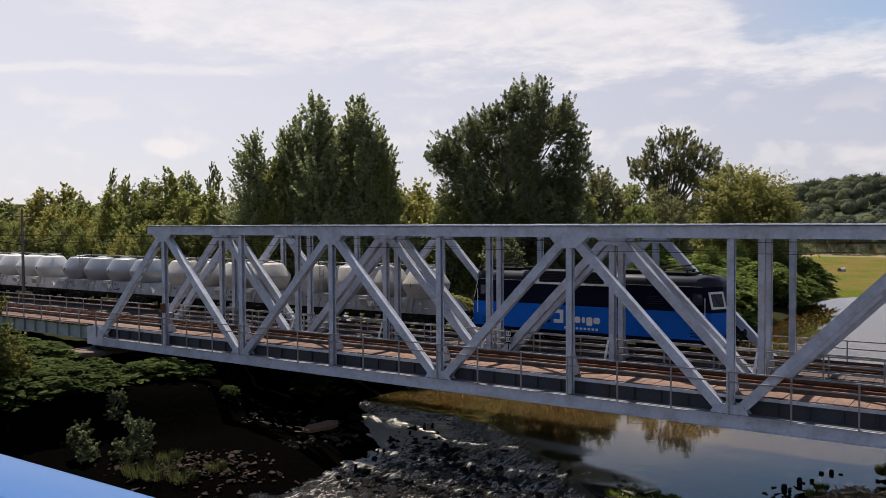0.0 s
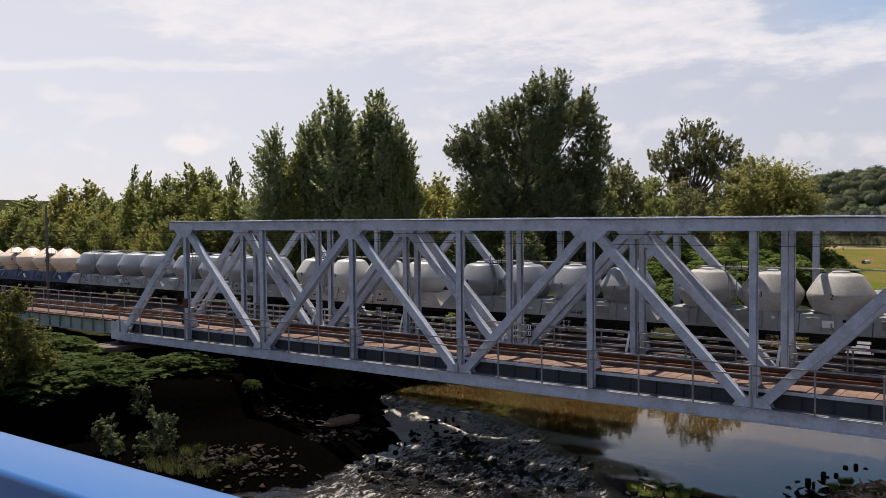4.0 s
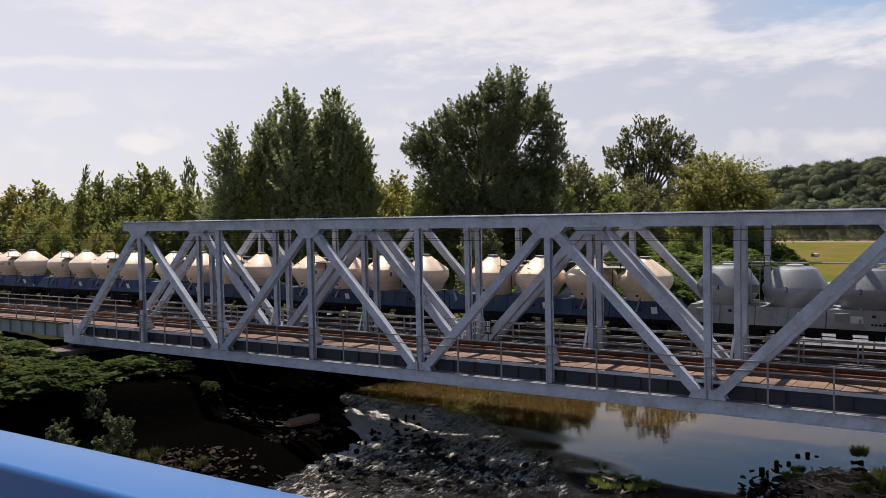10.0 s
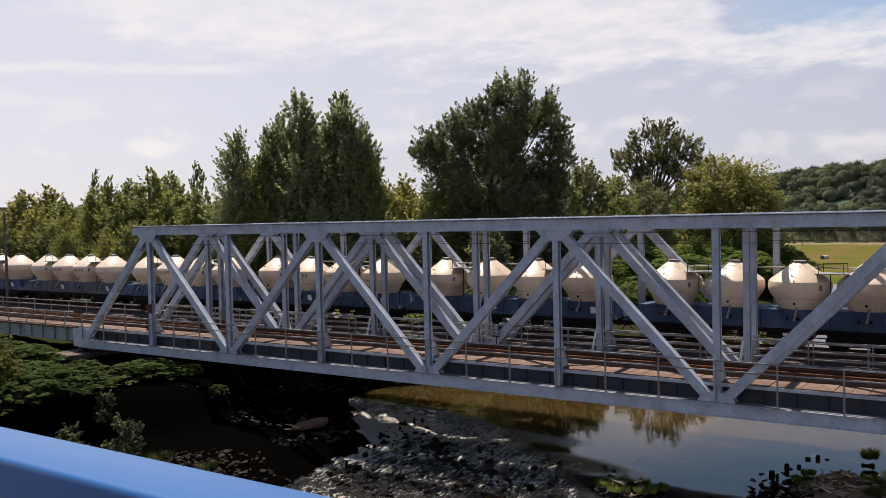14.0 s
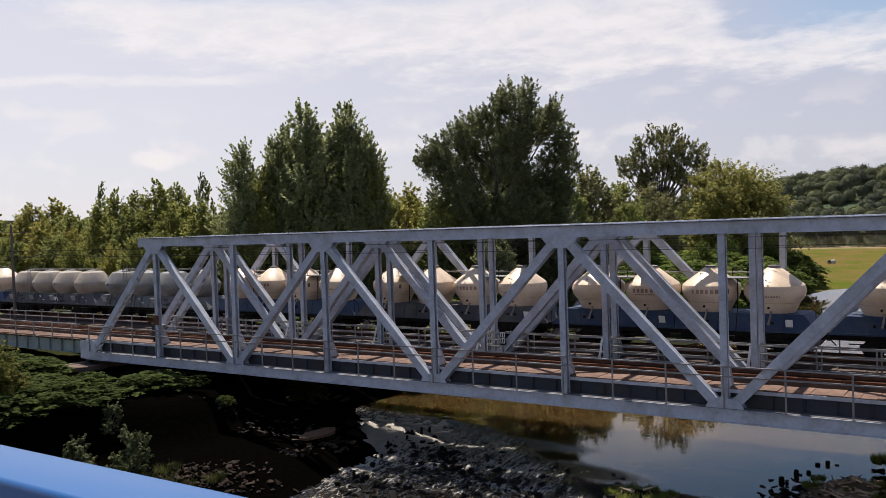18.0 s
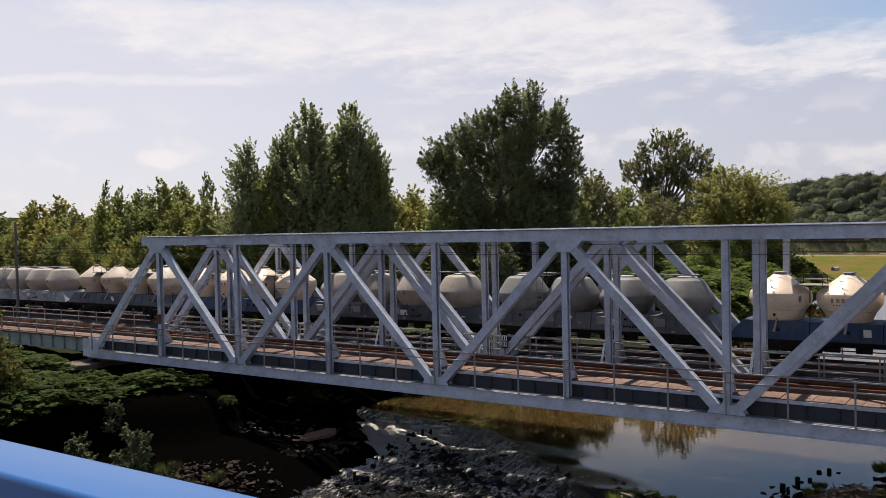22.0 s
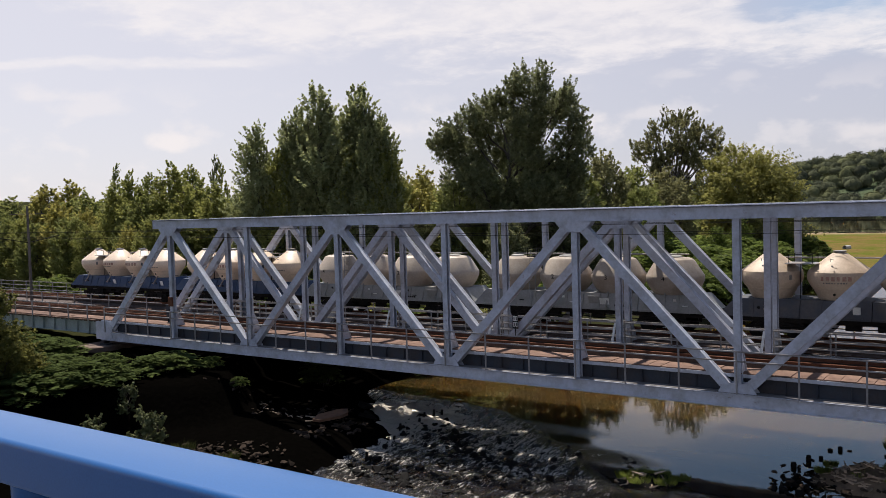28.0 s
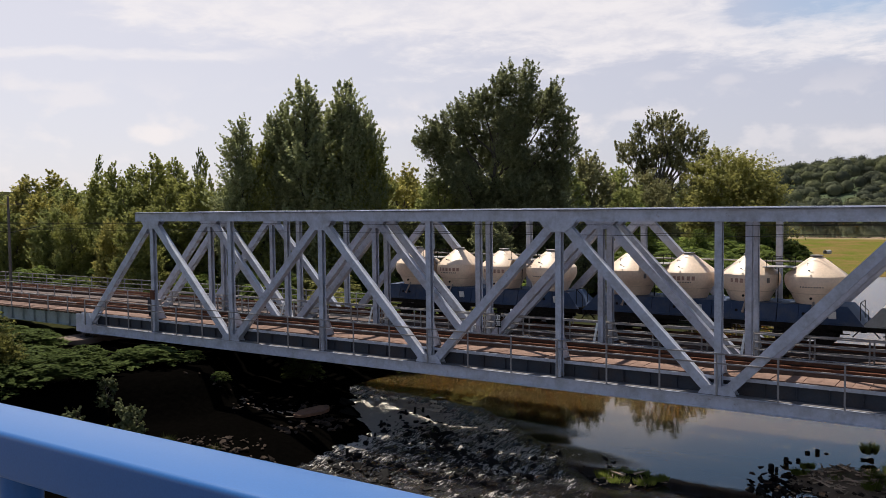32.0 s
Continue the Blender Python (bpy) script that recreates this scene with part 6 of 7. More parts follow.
def layered(name, h, half, leaf, seed, sprays, per, size, label, category="shrub", group="", droop=0.35):
    """A thicket of tall stems with flat arching sprays of leaves, one roof of leaves over another."""
    rng = np.random.default_rng(seed)
    t = thing(name, (0, 0, 0), label, category, group)
    q, a = half * np.sqrt(rng.uniform(0, 1, sprays)), rng.uniform(0, 6.2832, sprays)
    z = h * np.sqrt(np.clip(1.02 - (q / half) ** 2 * 0.85, 0.05, 1)) * rng.uniform(0.12, 1.0, sprays) ** 0.6
    o = np.stack([q * np.cos(a), q * np.sin(a), z], -1)
    b = a + rng.normal(0, 0.8, sprays)
    d = np.stack([np.cos(b), np.sin(b), np.zeros(sprays)], -1)
    side = np.stack([-np.sin(b), np.cos(b), np.zeros(sprays)], -1)
    ln = rng.uniform(0.5, 1.25, (sprays, 1)) * (0.45 + 0.2 * half)
    g = Geo()
    for k in range(0, sprays, 4):
        foot = Vector((o[k, 0] * 0.5, o[k, 1] * 0.5, -0.15))
        g.rod(foot, Vector(o[k]), 0.018, 4, 0.008)
        g.rod(Vector(o[k]), Vector(o[k] + d[k] * ln[k] * 0.8 - np.array([0, 0, droop * 0.6 * ln[k, 0]])), 0.008, 4, 0.004)
    part("stems", g, BARK, t)
    n = sprays * per
    u = rng.uniform(-0.1, 1, (n, 1))
    w = rng.normal(0, 0.34, (n, 1)) * (1.05 - 0.7 * u)
    L = np.repeat(ln, per, 0)
    pts = np.repeat(o, per, 0) + np.repeat(d, per, 0) * u * L + np.repeat(side, per, 0) * w * L
    pts[:, 2] += (0.10 * u[:, 0] - droop * u[:, 0] ** 2) * L[:, 0] - 0.25 * np.abs(w[:, 0]) * L[:, 0] + rng.normal(0, 0.02, n)
    pts[:, 2] = np.maximum(pts[:, 2], 0.03)
    nr = np.array([0, 0, 1.0]) + np.repeat(d, per, 0) * 0.35 * u
    v, f = leaf_arrays(pts, nr, size, rng, 1.4, 0.22)
    part("crown", raw_mesh("crown", v, f, leaf), leaf, t)
    return t


def base_z(x, y):
    return float(ground_height(x, y))


def put(ob, x, y, turn=0.0):
    ob.matrix_basis = pose(x, y, base_z(x, y), 0, 0, turn)
    return ob


def again(ob, x, y, turn, scale, leaf=None, label="", z=None):
    """Another plant of the same build; scale: a number, or (across, up)."""
    s = scale if isinstance(scale, tuple) else (scale, scale)
    old = ob.scale.copy()
    ob.scale = (s[0], s[0], s[1])
    c = copy_thing(ob, pose(x, y, base_z(x, y) if z is None else z, 0, 0, turn))
    ob.scale = old
    if leaf:
        for o in c.children_recursive:
            if o.name.startswith("crown"):
                o.material_slots[0].link = "OBJECT"
                o.material_slots[0].material = leaf
    if label:
        tagged(c, label)
    return c


# the great tree behind the middle of the bridge: a fan of plumes, notched under its leaning limb
rg = random.Random(31)
GREAT = [(3.1, 25.0, 2.3), (1.0, 24.3, 1.9), (-1.2, 23.4, 1.9), (-3.4, 21.9, 2.0), (-5.0, 20.6, 1.9), (7.4, 24.0, 1.5), (7.0, 22.0, 1.8), (9.3, 21.9, 1.2), (8.8, 20.6, 1.2), (5.2, 22.6, 2.2),
         (9.9, 17.9, 1.4), (8.2, 18.2, 1.6), (-8.3, 18.3, 1.8), (-6.8, 19.6, 1.5), (-5.9, 17.2, 2.2), (-0.4, 20.6, 2.7), (2.9, 20.8, 2.7), (2.0, 17.8, 2.5), (-3.1, 18.2, 2.5), (5.4, 16.2, 2.9)]
great = [(u, rg.uniform(-3.2, 3.2), z, r, 1.25) for u, z, r in GREAT]
great += [(u, rg.uniform(-4.0, 4.0), z, r, 1.0) for u, z, r in ((5.2, 12.8, 2.9), (1.5, 12.2, 2.6), (-4.0, 14.6, 2.8), (-6.4, 12.6, 2.8), (-2.0, 11.6, 2.4), (7.6, 14.2, 2.2), (2.4, 8.0, 2.8), (-4.4, 8.0, 2.8), (6.4, 8.6, 2.8), (-1.0, 5.2, 2.6), (4.4, 4.6, 2.6), (-6.6, 4.6, 2.4), (7.4, 4.4, 2.2))]
great += [(u, v, z, 2.5, 1.1) for u, v, z in ((0, 5.5, 17), (4, 6, 15), (-4, 5.5, 14), (2, 5, 21), (0, -5.0, 9), (4, -5, 12), (-3, -5, 13), (1, 6, 9))]
put(grown("tree", 26.2, plumed(great, 5, 8, 0.85, 1.75), LEAF_DARK, 3, 16, 40, 0.165, "huge broad dark green poplar standing behind the bridge", 0.70, 0.9, low=0.16, reach=0.72, bulk=0.26, shoot=0.55, limbs=great), 4.2, 50.2, 30).scale = (0.9, 0.9, 0.91)

# slender poplars: across and up scales from a 24 m tree
POPS = [grown("tree", 24.0, spread_lobes(poplar_shape, 34, s, 24.0, 4.3, 1.45, 0.05, 0.94, 1.5) + [(0.0, 0.1, 22.6, 0.62, 2.0), (0.3, 0, 21.0, 0.9, 1.8)], LEAF_POPLAR, s, 34, 26, 0.235, "tall slender green poplar behind the bridge", 0.32, 1.15, group="poplars", reach=0.93, bulk=0.20, up=0.3) for s in (11, 12)]
put(POPS[0], -10.2, 34.1)
put(POPS[1], -17.4, 31.8)
POPS[1].scale = (0.8, 0.8, 0.70)
for k, (x, y, top, half, turn) in enumerate(((-8.7, 38.3, 23.1, 2.8, 140), (-15.9, 29.9, 18.8, 2.3, 250), (-14.2, 32.7, 19.2, 1.6, 30), (-5.6, 39.4, 17.2, 2.2, 300), (-12.8, 33.2, 20.6, 2.2, 200), (-6.6, 37.6, 21.4, 2.2, 77), (-11.4, 35.2, 20.2, 2.0, 120), (-6.0, 39.2, 19.9, 2.0, 10), (-14.0, 31.0, 16.0, 2.0, 95), (-9.0, 35.6, 17.0, 2.2, 45))):
    again(POPS[k % 2], x, y, turn, (half / 3.0 * 1.02, (top - base_z(x, y)) / 24.0), LEAF_GREEN if top < 18 else None)

# half bare tree: limbs fan up from low on the trunk, leaves on their upper ends
rv = random.Random(5)
fan = []
for k in range(13):
    side = -0.95 + 1.9 * k / 12
    for f in (0.12, 0.42, 0.62, 0.82, 1.0):
        reach = 12.5 * f * (1.0 - 0.10 * abs(side)) + rv.uniform(-0.8, 0.8)
        if f > 0.5 or k % 3 == 0:
            fan.append((1.2 + side * reach * 0.68, rv.uniform(-2.2, 2.2) * f, 13.0 + reach * (1.0 - 0.38 * side * side), rv.uniform(0.7, 1.15) * (0.8 + 0.35 * f), 1.5))
put(grown("tree", 28.6, plumed(fan, 6, 9, 0.75, 1.9), LEAF_WILLOW, 21, 10, 20, 0.215, "half bare grey-green tree with spreading limbs", 0.5, 1.5, low=0.12, reach=0.5, bulk=0.26, shoot=0.6, limbs=fan), 2.2, 110.2, 20)
put(grown("tree", 20.8, spread_lobes(round_shape, 46, 31, 20.8, 9.0, 2.3, 0.10, 0.96), LEAF_DOME, 31, 50, 24, 0.27, "round olive green tree on the river bank", 0.45, 0.35, low=0.1, reach=0.6, bulk=0.26, up=0.7), 15.6, 106.4)
put(grown("tree", 15.6, spread_lobes(round_shape, 22, 41, 15.6, 4.6, 1.35, 0.30, 0.96), LEAF_YELLOW, 41, 26, 20, 0.26, "airy yellowing tree among the poplars", 0.3, 0.6, low=0.16, reach=0.6, bulk=0.26), -11.5, 53.2)
MIDS = [grown("tree", 16.5, spread_lobes(round_shape, 46, s, 16.5, 4.8, 1.25, 0.06, 0.96, 1.35), LEAF_OLIVE, s, 26, 20, 0.26, "olive green bank tree in the thicket", 0.26, 0.9, group="bank trees", reach=0.7, bulk=0.22) for s in (51, 52)]
put(MIDS[0], -4.0, 66.0)
put(MIDS[1], 2.4, 70.0)
again(MIDS[1], -0.6, 46.5, 20, (0.80, 0.80), LEAF_OLIVE, "olive green poplar at the foot of the great tree")
again(MIDS[0], 2.6, 103.5, 40, (1.0, 1.0), LEAF_WILLOW, "grey-green willow in the bank thicket")
again(MIDS[0], 9.6, 53.5, 160, (0.85, 0.92), LEAF_DARK, "dark green poplar at the foot of the great tree")
again(MIDS[1], -7.2, 40.0, 260, (0.7, 0.85), LEAF_POPLAR)
for k, (x, y, s, l) in enumerate(((3.2, 79.6, 1.05, LEAF_WILLOW), (2.7, 91.4, 1.0, LEAF_OLIVE), (9, 92, 0.85, LEAF_WILLOW), (10, 76, 0.75, LEAF_OLIVE), (-15, 60, 0.85, LEAF_YELLOW), (-19, 50, 0.85, LEAF_OLIVE), (19, 92, 0.5, LEAF_BUSH),
                                  (-22, 42, 0.8, LEAF_GREEN), (16, 66, 0.6, LEAF_BUSH), (21, 74, 0.45, LEAF_BUSH), (-4, 44, 0.55, LEAF_DARK), (10, 40, 0.55, LEAF_DARK), (-19, 34, 0.5, LEAF_GREEN), (15, 52, 0.6, LEAF_DARK), (22, 100, 0.5, LEAF_BUSH), (-1, 60, 0.7, LEAF_DARK))):
    again(MIDS[k % 2], x, y, 67 * k, s, l)

# row of younger poplars beyond the approach spans: slim, full and leaning ones
SLIMS = [grown("tree", 16.5, spread_lobes(shape, n, s, 16.5, half, r0, 0.10, 0.95, 1.7) + [(0.0, 0.1, 15.6, 0.45, 1.8)], LEAF_GREEN, s, sh, 16, 0.21, "young green poplar in the row beyond the tracks", 0.15, 1.3, group="poplar row", reach=0.95, bulk=0.22, up=0.25)
         for s, shape, n, half, r0, sh in ((61, poplar_shape, 26, 1.9, 0.75, 20), (62, poplar_shape, 40, 2.9, 0.92, 22), (63, round_shape, 40, 2.6, 0.88, 20))]
for ob, x, y in zip(SLIMS, (-24.0, -71.0, -52.0), (34, 36, 34)):
    put(ob, x, y)
    ob.scale = (0.9, 0.9, 0.76)
ROW = [(-82.8, 38.0, 12.9, 2.6, LEAF_OLIVE), (-56.8, 29.2, 13.7, 1.9, LEAF_YELLOW), (-58.0, 33.3, 14.5, 2.0, LEAF_YELLOW), (-45.2, 30.1, 15.8, 1.0, LEAF_POPLAR), (-40.7, 30.8, 14.9, 1.4, LEAF_GREEN), (-40.0, 33.7, 14.6, 1.6, LEAF_OLIVE),
       (-32.7, 31.5, 15.6, 1.9, LEAF_GREEN), (-34.2, 35.2, 15.3, 1.5, LEAF_GREEN), (-27.9, 32.4, 16.1, 0.8, LEAF_DARK), (-27.1, 35.4, 15.8, 0.9, LEAF_GREEN), (-50.4, 31.2, 12.6, 1.8, LEAF_OLIVE), (-40.5, 28.4, 13.1, 1.5, LEAF_GREEN),
       (-34.1, 27.9, 12.2, 1.7, LEAF_OLIVE), (-23.8, 30.2, 12.7, 1.6, LEAF_GREEN), (-68.6, 33.2, 10.7, 2.1, LEAF_OLIVE), (-49.9, 26.7, 11.2, 1.7, LEAF_YELLOW), (-28.3, 29.5, 12.4, 1.7, LEAF_GREEN), (-63.0, 30.0, 10.5, 2.0, LEAF_YELLOW),
       (-75.0, 34.0, 9.6, 2.2, LEAF_OLIVE), (-37.0, 31.0, 11.4, 2.0, LEAF_OLIVE), (-46.5, 33.0, 11.0, 2.2, LEAF_GREEN), (-54.0, 30.5, 11.6, 2.2, LEAF_OLIVE), (-30.5, 34.0, 13.4, 1.8, LEAF_OLIVE), (-21.0, 33.0, 11.0, 2.0, LEAF_GREEN)]
for k, (x, y, top, half, l) in enumerate(ROW):
    ob = again(SLIMS[0 if half < 1.3 else 1 + k % 2], x, y, 83 * k, (half / 1.7 * (1.3 if half < 1.3 else 1.15), (top - base_z(x, y)) / 16.5), l, "young yellowing poplar in the row beyond the tracks" if l is LEAF_YELLOW else "")
    if half < 1.3:
        ob.rotation_euler = (radians(-3), radians(-5), ob.rotation_euler.z)
rr = random.Random(8)
for k in range(18):
    x = -26 - 3.4 * k + rr.uniform(-1.5, 1.5)
    y = 31.0 + rr.uniform(-3, 3)
    again(SLIMS[1 + k % 2], x, y, rr.uniform(0, 360), (rr.uniform(0.9, 1.2), (rr.uniform(7.5, 11.6) - base_z(x, y)) / 16.5), (LEAF_GREEN, LEAF_OLIVE, LEAF_YELLOW)[k % 3])
for k in range(20):
    again(MIDS[k % 2], -22 - 4.4 * k + rr.uniform(-2, 2), 24 + 0.5 * k + rr.uniform(-3, 4), rr.uniform(0, 360), rr.uniform(0.50, 0.66), (LEAF_GREEN, LEAF_OLIVE, LEAF_YELLOW, LEAF_OLIVE)[k % 4])

# low thicket: leafy mounds along the far shore
SHRUBS = [layered("bush", 3.6, 2.7, LEAF_BUSH, s, 190, 26, 0.24, "dense leafy green bush on the bank", "bush", "bank bushes", 0.45) for s in (71, 72)]
put(SHRUBS[0], 24.5, 84)
put(SHRUBS[1], 22.0, 96)
rs = random.Random(3)
for k in range(46):
    f = k / 45
    x, y = 27.0 - 11 * rs.random() ** 1.3 - 3.0 * (f > 0.8), 50 + 66 * f
    again(SHRUBS[k % 2], x, y, rs.uniform(0, 360), rs.uniform(0.9, 1.75), LEAF_BUSH)
for k in range(40):
    x = -46 + 66 * rs.random()
    y = 16.5 + 22 * rs.random()
    if polyline_distance(np.array([x]), np.array([y]), SHORE)[0] > 2.5:
        again(SHRUBS[k % 2], x, y, rs.uniform(0, 360), rs.uniform(0.6, 1.1), (LEAF_BUSH, LEAF_DOME, LEAF_BUSH)[k % 3])
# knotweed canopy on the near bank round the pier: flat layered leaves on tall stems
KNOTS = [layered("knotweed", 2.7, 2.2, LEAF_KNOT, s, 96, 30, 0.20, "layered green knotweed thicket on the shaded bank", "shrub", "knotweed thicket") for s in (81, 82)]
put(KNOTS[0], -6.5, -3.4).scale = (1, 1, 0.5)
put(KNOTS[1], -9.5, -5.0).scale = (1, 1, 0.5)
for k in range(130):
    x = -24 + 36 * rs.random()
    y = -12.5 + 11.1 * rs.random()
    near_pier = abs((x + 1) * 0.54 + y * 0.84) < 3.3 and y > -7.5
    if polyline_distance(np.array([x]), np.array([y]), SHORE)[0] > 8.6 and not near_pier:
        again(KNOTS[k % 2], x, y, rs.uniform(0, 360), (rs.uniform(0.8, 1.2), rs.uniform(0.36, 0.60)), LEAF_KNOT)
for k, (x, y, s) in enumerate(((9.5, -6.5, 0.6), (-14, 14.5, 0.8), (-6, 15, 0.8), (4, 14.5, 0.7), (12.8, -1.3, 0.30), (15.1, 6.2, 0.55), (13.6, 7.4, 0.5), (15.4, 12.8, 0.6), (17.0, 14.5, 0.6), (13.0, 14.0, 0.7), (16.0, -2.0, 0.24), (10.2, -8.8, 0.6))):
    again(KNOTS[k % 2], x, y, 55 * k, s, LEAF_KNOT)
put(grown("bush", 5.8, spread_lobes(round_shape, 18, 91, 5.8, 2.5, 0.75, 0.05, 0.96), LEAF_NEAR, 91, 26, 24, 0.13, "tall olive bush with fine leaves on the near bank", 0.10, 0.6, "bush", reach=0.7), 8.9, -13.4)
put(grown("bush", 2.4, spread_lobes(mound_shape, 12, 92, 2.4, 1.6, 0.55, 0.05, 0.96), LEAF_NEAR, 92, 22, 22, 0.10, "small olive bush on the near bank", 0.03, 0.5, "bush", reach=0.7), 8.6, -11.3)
# pale-leaved saplings and grass at the water's edge
sap = grown("sapling", 1.8, spread_lobes(round_shape, 10, 93, 1.8, 0.95, 0.24, 0.15, 0.98, 2.0), LEAF_SAP, 93, 9, 12, 0.125, "pale-leaved sapling near the stony shore", 0.02, 0.7, "shrub", "saplings", reach=0.7, bulk=0.4, up=0.9)
put(sap, 16.6, -11.9)
again(sap, 18.7, -10.6, 90, (1.15, 1.2))
again(sap, 14.4, -8.6, 200, 0.8)
again(sap, 17.4, -9.2, 300, (0.7, 0.8))


def tuft(name, n, half, h, seed, material, label, x, y, z=None):
    """A tuft of long bent grass blades."""
    rng = np.random.default_rng(seed)
    a, q = rng.uniform(0, 6.28, n), half * rng.uniform(0, 1, n) ** 0.6
    b = np.stack([q * np.cos(a), q * np.sin(a), np.zeros(n) - 0.05], -1)
    lean = np.stack([np.cos(a), np.sin(a), np.zeros(n)], -1) * rng.uniform(0.1, 0.6, n)[:, None] * h + rng.normal(0, 0.08 * h, (n, 3))
    hh = h * rng.uniform(0.5, 1.1, n)[:, None]
    side = np.stack([-np.sin(a + 1), np.cos(a + 1), np.zeros(n)], -1) * 0.013
    m = b + lean * 0.35 + np.array([0, 0, 1]) * hh * 0.6
    e = b + lean + np.array([0, 0, 1]) * hh
    v = np.stack([b - side, b + side, m + side * 0.7, e, m - side * 0.7], 1).reshape(-1, 3)
    k = np.arange(n) * 5
    ob = new(name, raw_mesh(name, v, np.stack([k, k + 1, k + 2, k + 3, k + 4], -1), material))
    ob.matrix_basis = pose(x, y, base_z(x, y) if z is None else z)
    return tagged(ob, label, "grass", "grass tufts")


for k, (x, y, hf, h) in enumerate(((21.2, -10.9, 0.9, 0.75), (22.2, -10.3, 0.7, 0.6), (20.3, -11.4, 0.7, 0.8), (20.0, -9.4, 0.6, 0.5), (22.6, -8.6, 0.5, 0.5))):
    tuft("grass_tuft", 260, hf, h, 100 + k, SHADE_GRASS, "grass tuft in a shade-darkened green on the stony shore", x, y)


# distant woods, each one mass of foliage made of domed crowns
def woods(name, places, leaf, seed, label, per, size):
    rng = np.random.default_rng(seed)
    pts, nrm, core_v, core_f, core_n = [], [], [], [], 0
    for x, y, h, w in places:
        d = unit(rng.normal(0, 1, (per, 3)) + np.array([0, 0, 0.35]))
        a, e = np.arctan2(d[:, 1], d[:, 0]), d[:, 2]
        k = rng.uniform(0, 6.28, 3)
        lump = 1 + 0.20 * np.sin(3 * a + k[0]) * np.cos(4 * e + k[1]) + 0.16 * np.sin(5 * a + 6 * e + k[2])
        q = lump * rng.uniform(0.84, 1.0, per)
        pts.append(np.stack([x + d[:, 0] * q * w, y + d[:, 1] * q * w, base_z(x, y) + h * 0.5 + d[:, 2] * q * h * 0.55], -1))
        nrm.append(d)
        ring = [(math.cos(0.785 * i), math.sin(0.785 * i)) for i in range(8)]
        z0 = base_z(x, y)
        for r0, z_at in ((0.62, 0.12), (0.88, 0.42), (0.80, 0.70), (0.42, 0.95)):
            core_v += [(x + r0 * w * c * (1 + 0.12 * math.sin(3 * i + k[0])), y + r0 * w * q2, z0 + z_at * h) for i, (c, q2) in enumerate(ring)]
        for j in range(3):
            core_f += [(core_n + j * 8 + i, core_n + j * 8 + (i + 1) % 8, core_n + j * 8 + 8 + (i + 1) % 8, core_n + j * 8 + 8 + i) for i in range(8)]
        core_n += 32
    v, f = leaf_arrays(np.concatenate(pts), np.concatenate(nrm), size, rng, 1.3, 0.38)
    f = np.concatenate([f, np.array(core_f) + len(v)])
    v = np.concatenate([v, np.array(core_v)])
    return tagged(new(name, raw_mesh(name, v, f, leaf)), label, "woods", kind="stuff")


ru = random.Random(12)
hills = [(ru.uniform(-240, 70), ru.uniform(632, 850), ru.uniform(6, 12.5), ru.uniform(5, 9)) for _ in range(560)]
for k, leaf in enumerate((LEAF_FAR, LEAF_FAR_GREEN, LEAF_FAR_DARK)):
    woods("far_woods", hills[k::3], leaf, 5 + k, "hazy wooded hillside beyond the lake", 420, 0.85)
edge = [(ru.uniform(-160, -12), ru.uniform(135, 270), ru.uniform(9, 14), ru.uniform(4, 6)) for _ in range(90)] + [(ru.uniform(-330, -110), ru.uniform(50, 200), ru.uniform(8, 12), ru.uniform(4, 6)) for _ in range(110)]
woods("far_woods", edge, LEAF_OLIVE, 9, "woods behind the meadow", 260, 0.8)

# ------------------------------------------------------------ river stones, shore and small things
def stone_meshes(n, seed, material, name):
    """Broken angular stones: the hull of a few scattered corners."""
    out = []
    rng = np.random.default_rng(seed)
    for _ in range(n):
        bm = bmesh.new()
        for q in rng.uniform(-1, 1, (13, 3)):
            q = q / max(np.abs(q)) * rng.uniform(0.38, 0.55)
            bm.verts.new((q[0] * 1.2, q[1] * 0.9, q[2] * 0.62))
        hull = bmesh.ops.convex_hull(bm, input=bm.verts)
        bmesh.ops.delete(bm, geom=list({v for v in hull["geom_interior"] if isinstance(v, bmesh.types.BMVert)}), context="VERTS")
        me = bpy.data.meshes.new(name)
        bm.to_mesh(me)
        bm.free()
        me.materials.append(material)
        out.append(me)
    return out


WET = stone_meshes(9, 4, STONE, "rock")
DRY = stone_meshes(9, 5, SHORE_STONE, "shore_stone")
rk = random.Random(21)


def rocks(bed, meshes, name, places):
    for x, y, z, s in places:
        ob = new(name, rk.choice(meshes))
        ob.parent = bed
        ob.matrix_basis = pose(x, y, z, rk.uniform(-25, 25), rk.uniform(-25, 25), rk.uniform(0, 360)) @ Matrix.Diagonal((s, s * rk.uniform(0.7, 1.2), s * rk.uniform(0.55, 0.95), 1))


def along(line, n, spread, lo, hi, zoff=0.0, surface=river_height):
    out = []
    segs = list(zip(line, line[1:]))
    ln = [math.dist(a, b) for a, b in segs]
    for _ in range(n):
        (a, b), = rk.choices(segs, ln)
        t = rk.random()
        x, y = a[0] + (b[0] - a[0]) * t + rk.gauss(0, spread), a[1] + (b[1] - a[1]) * t + rk.gauss(0, spread)
        s = lo + (hi - lo) * rk.random() ** 2
        z = float(surface(np.array(x), np.array(y)))
        out.append((x, y, z + zoff + s * 0.05, s))
    return out


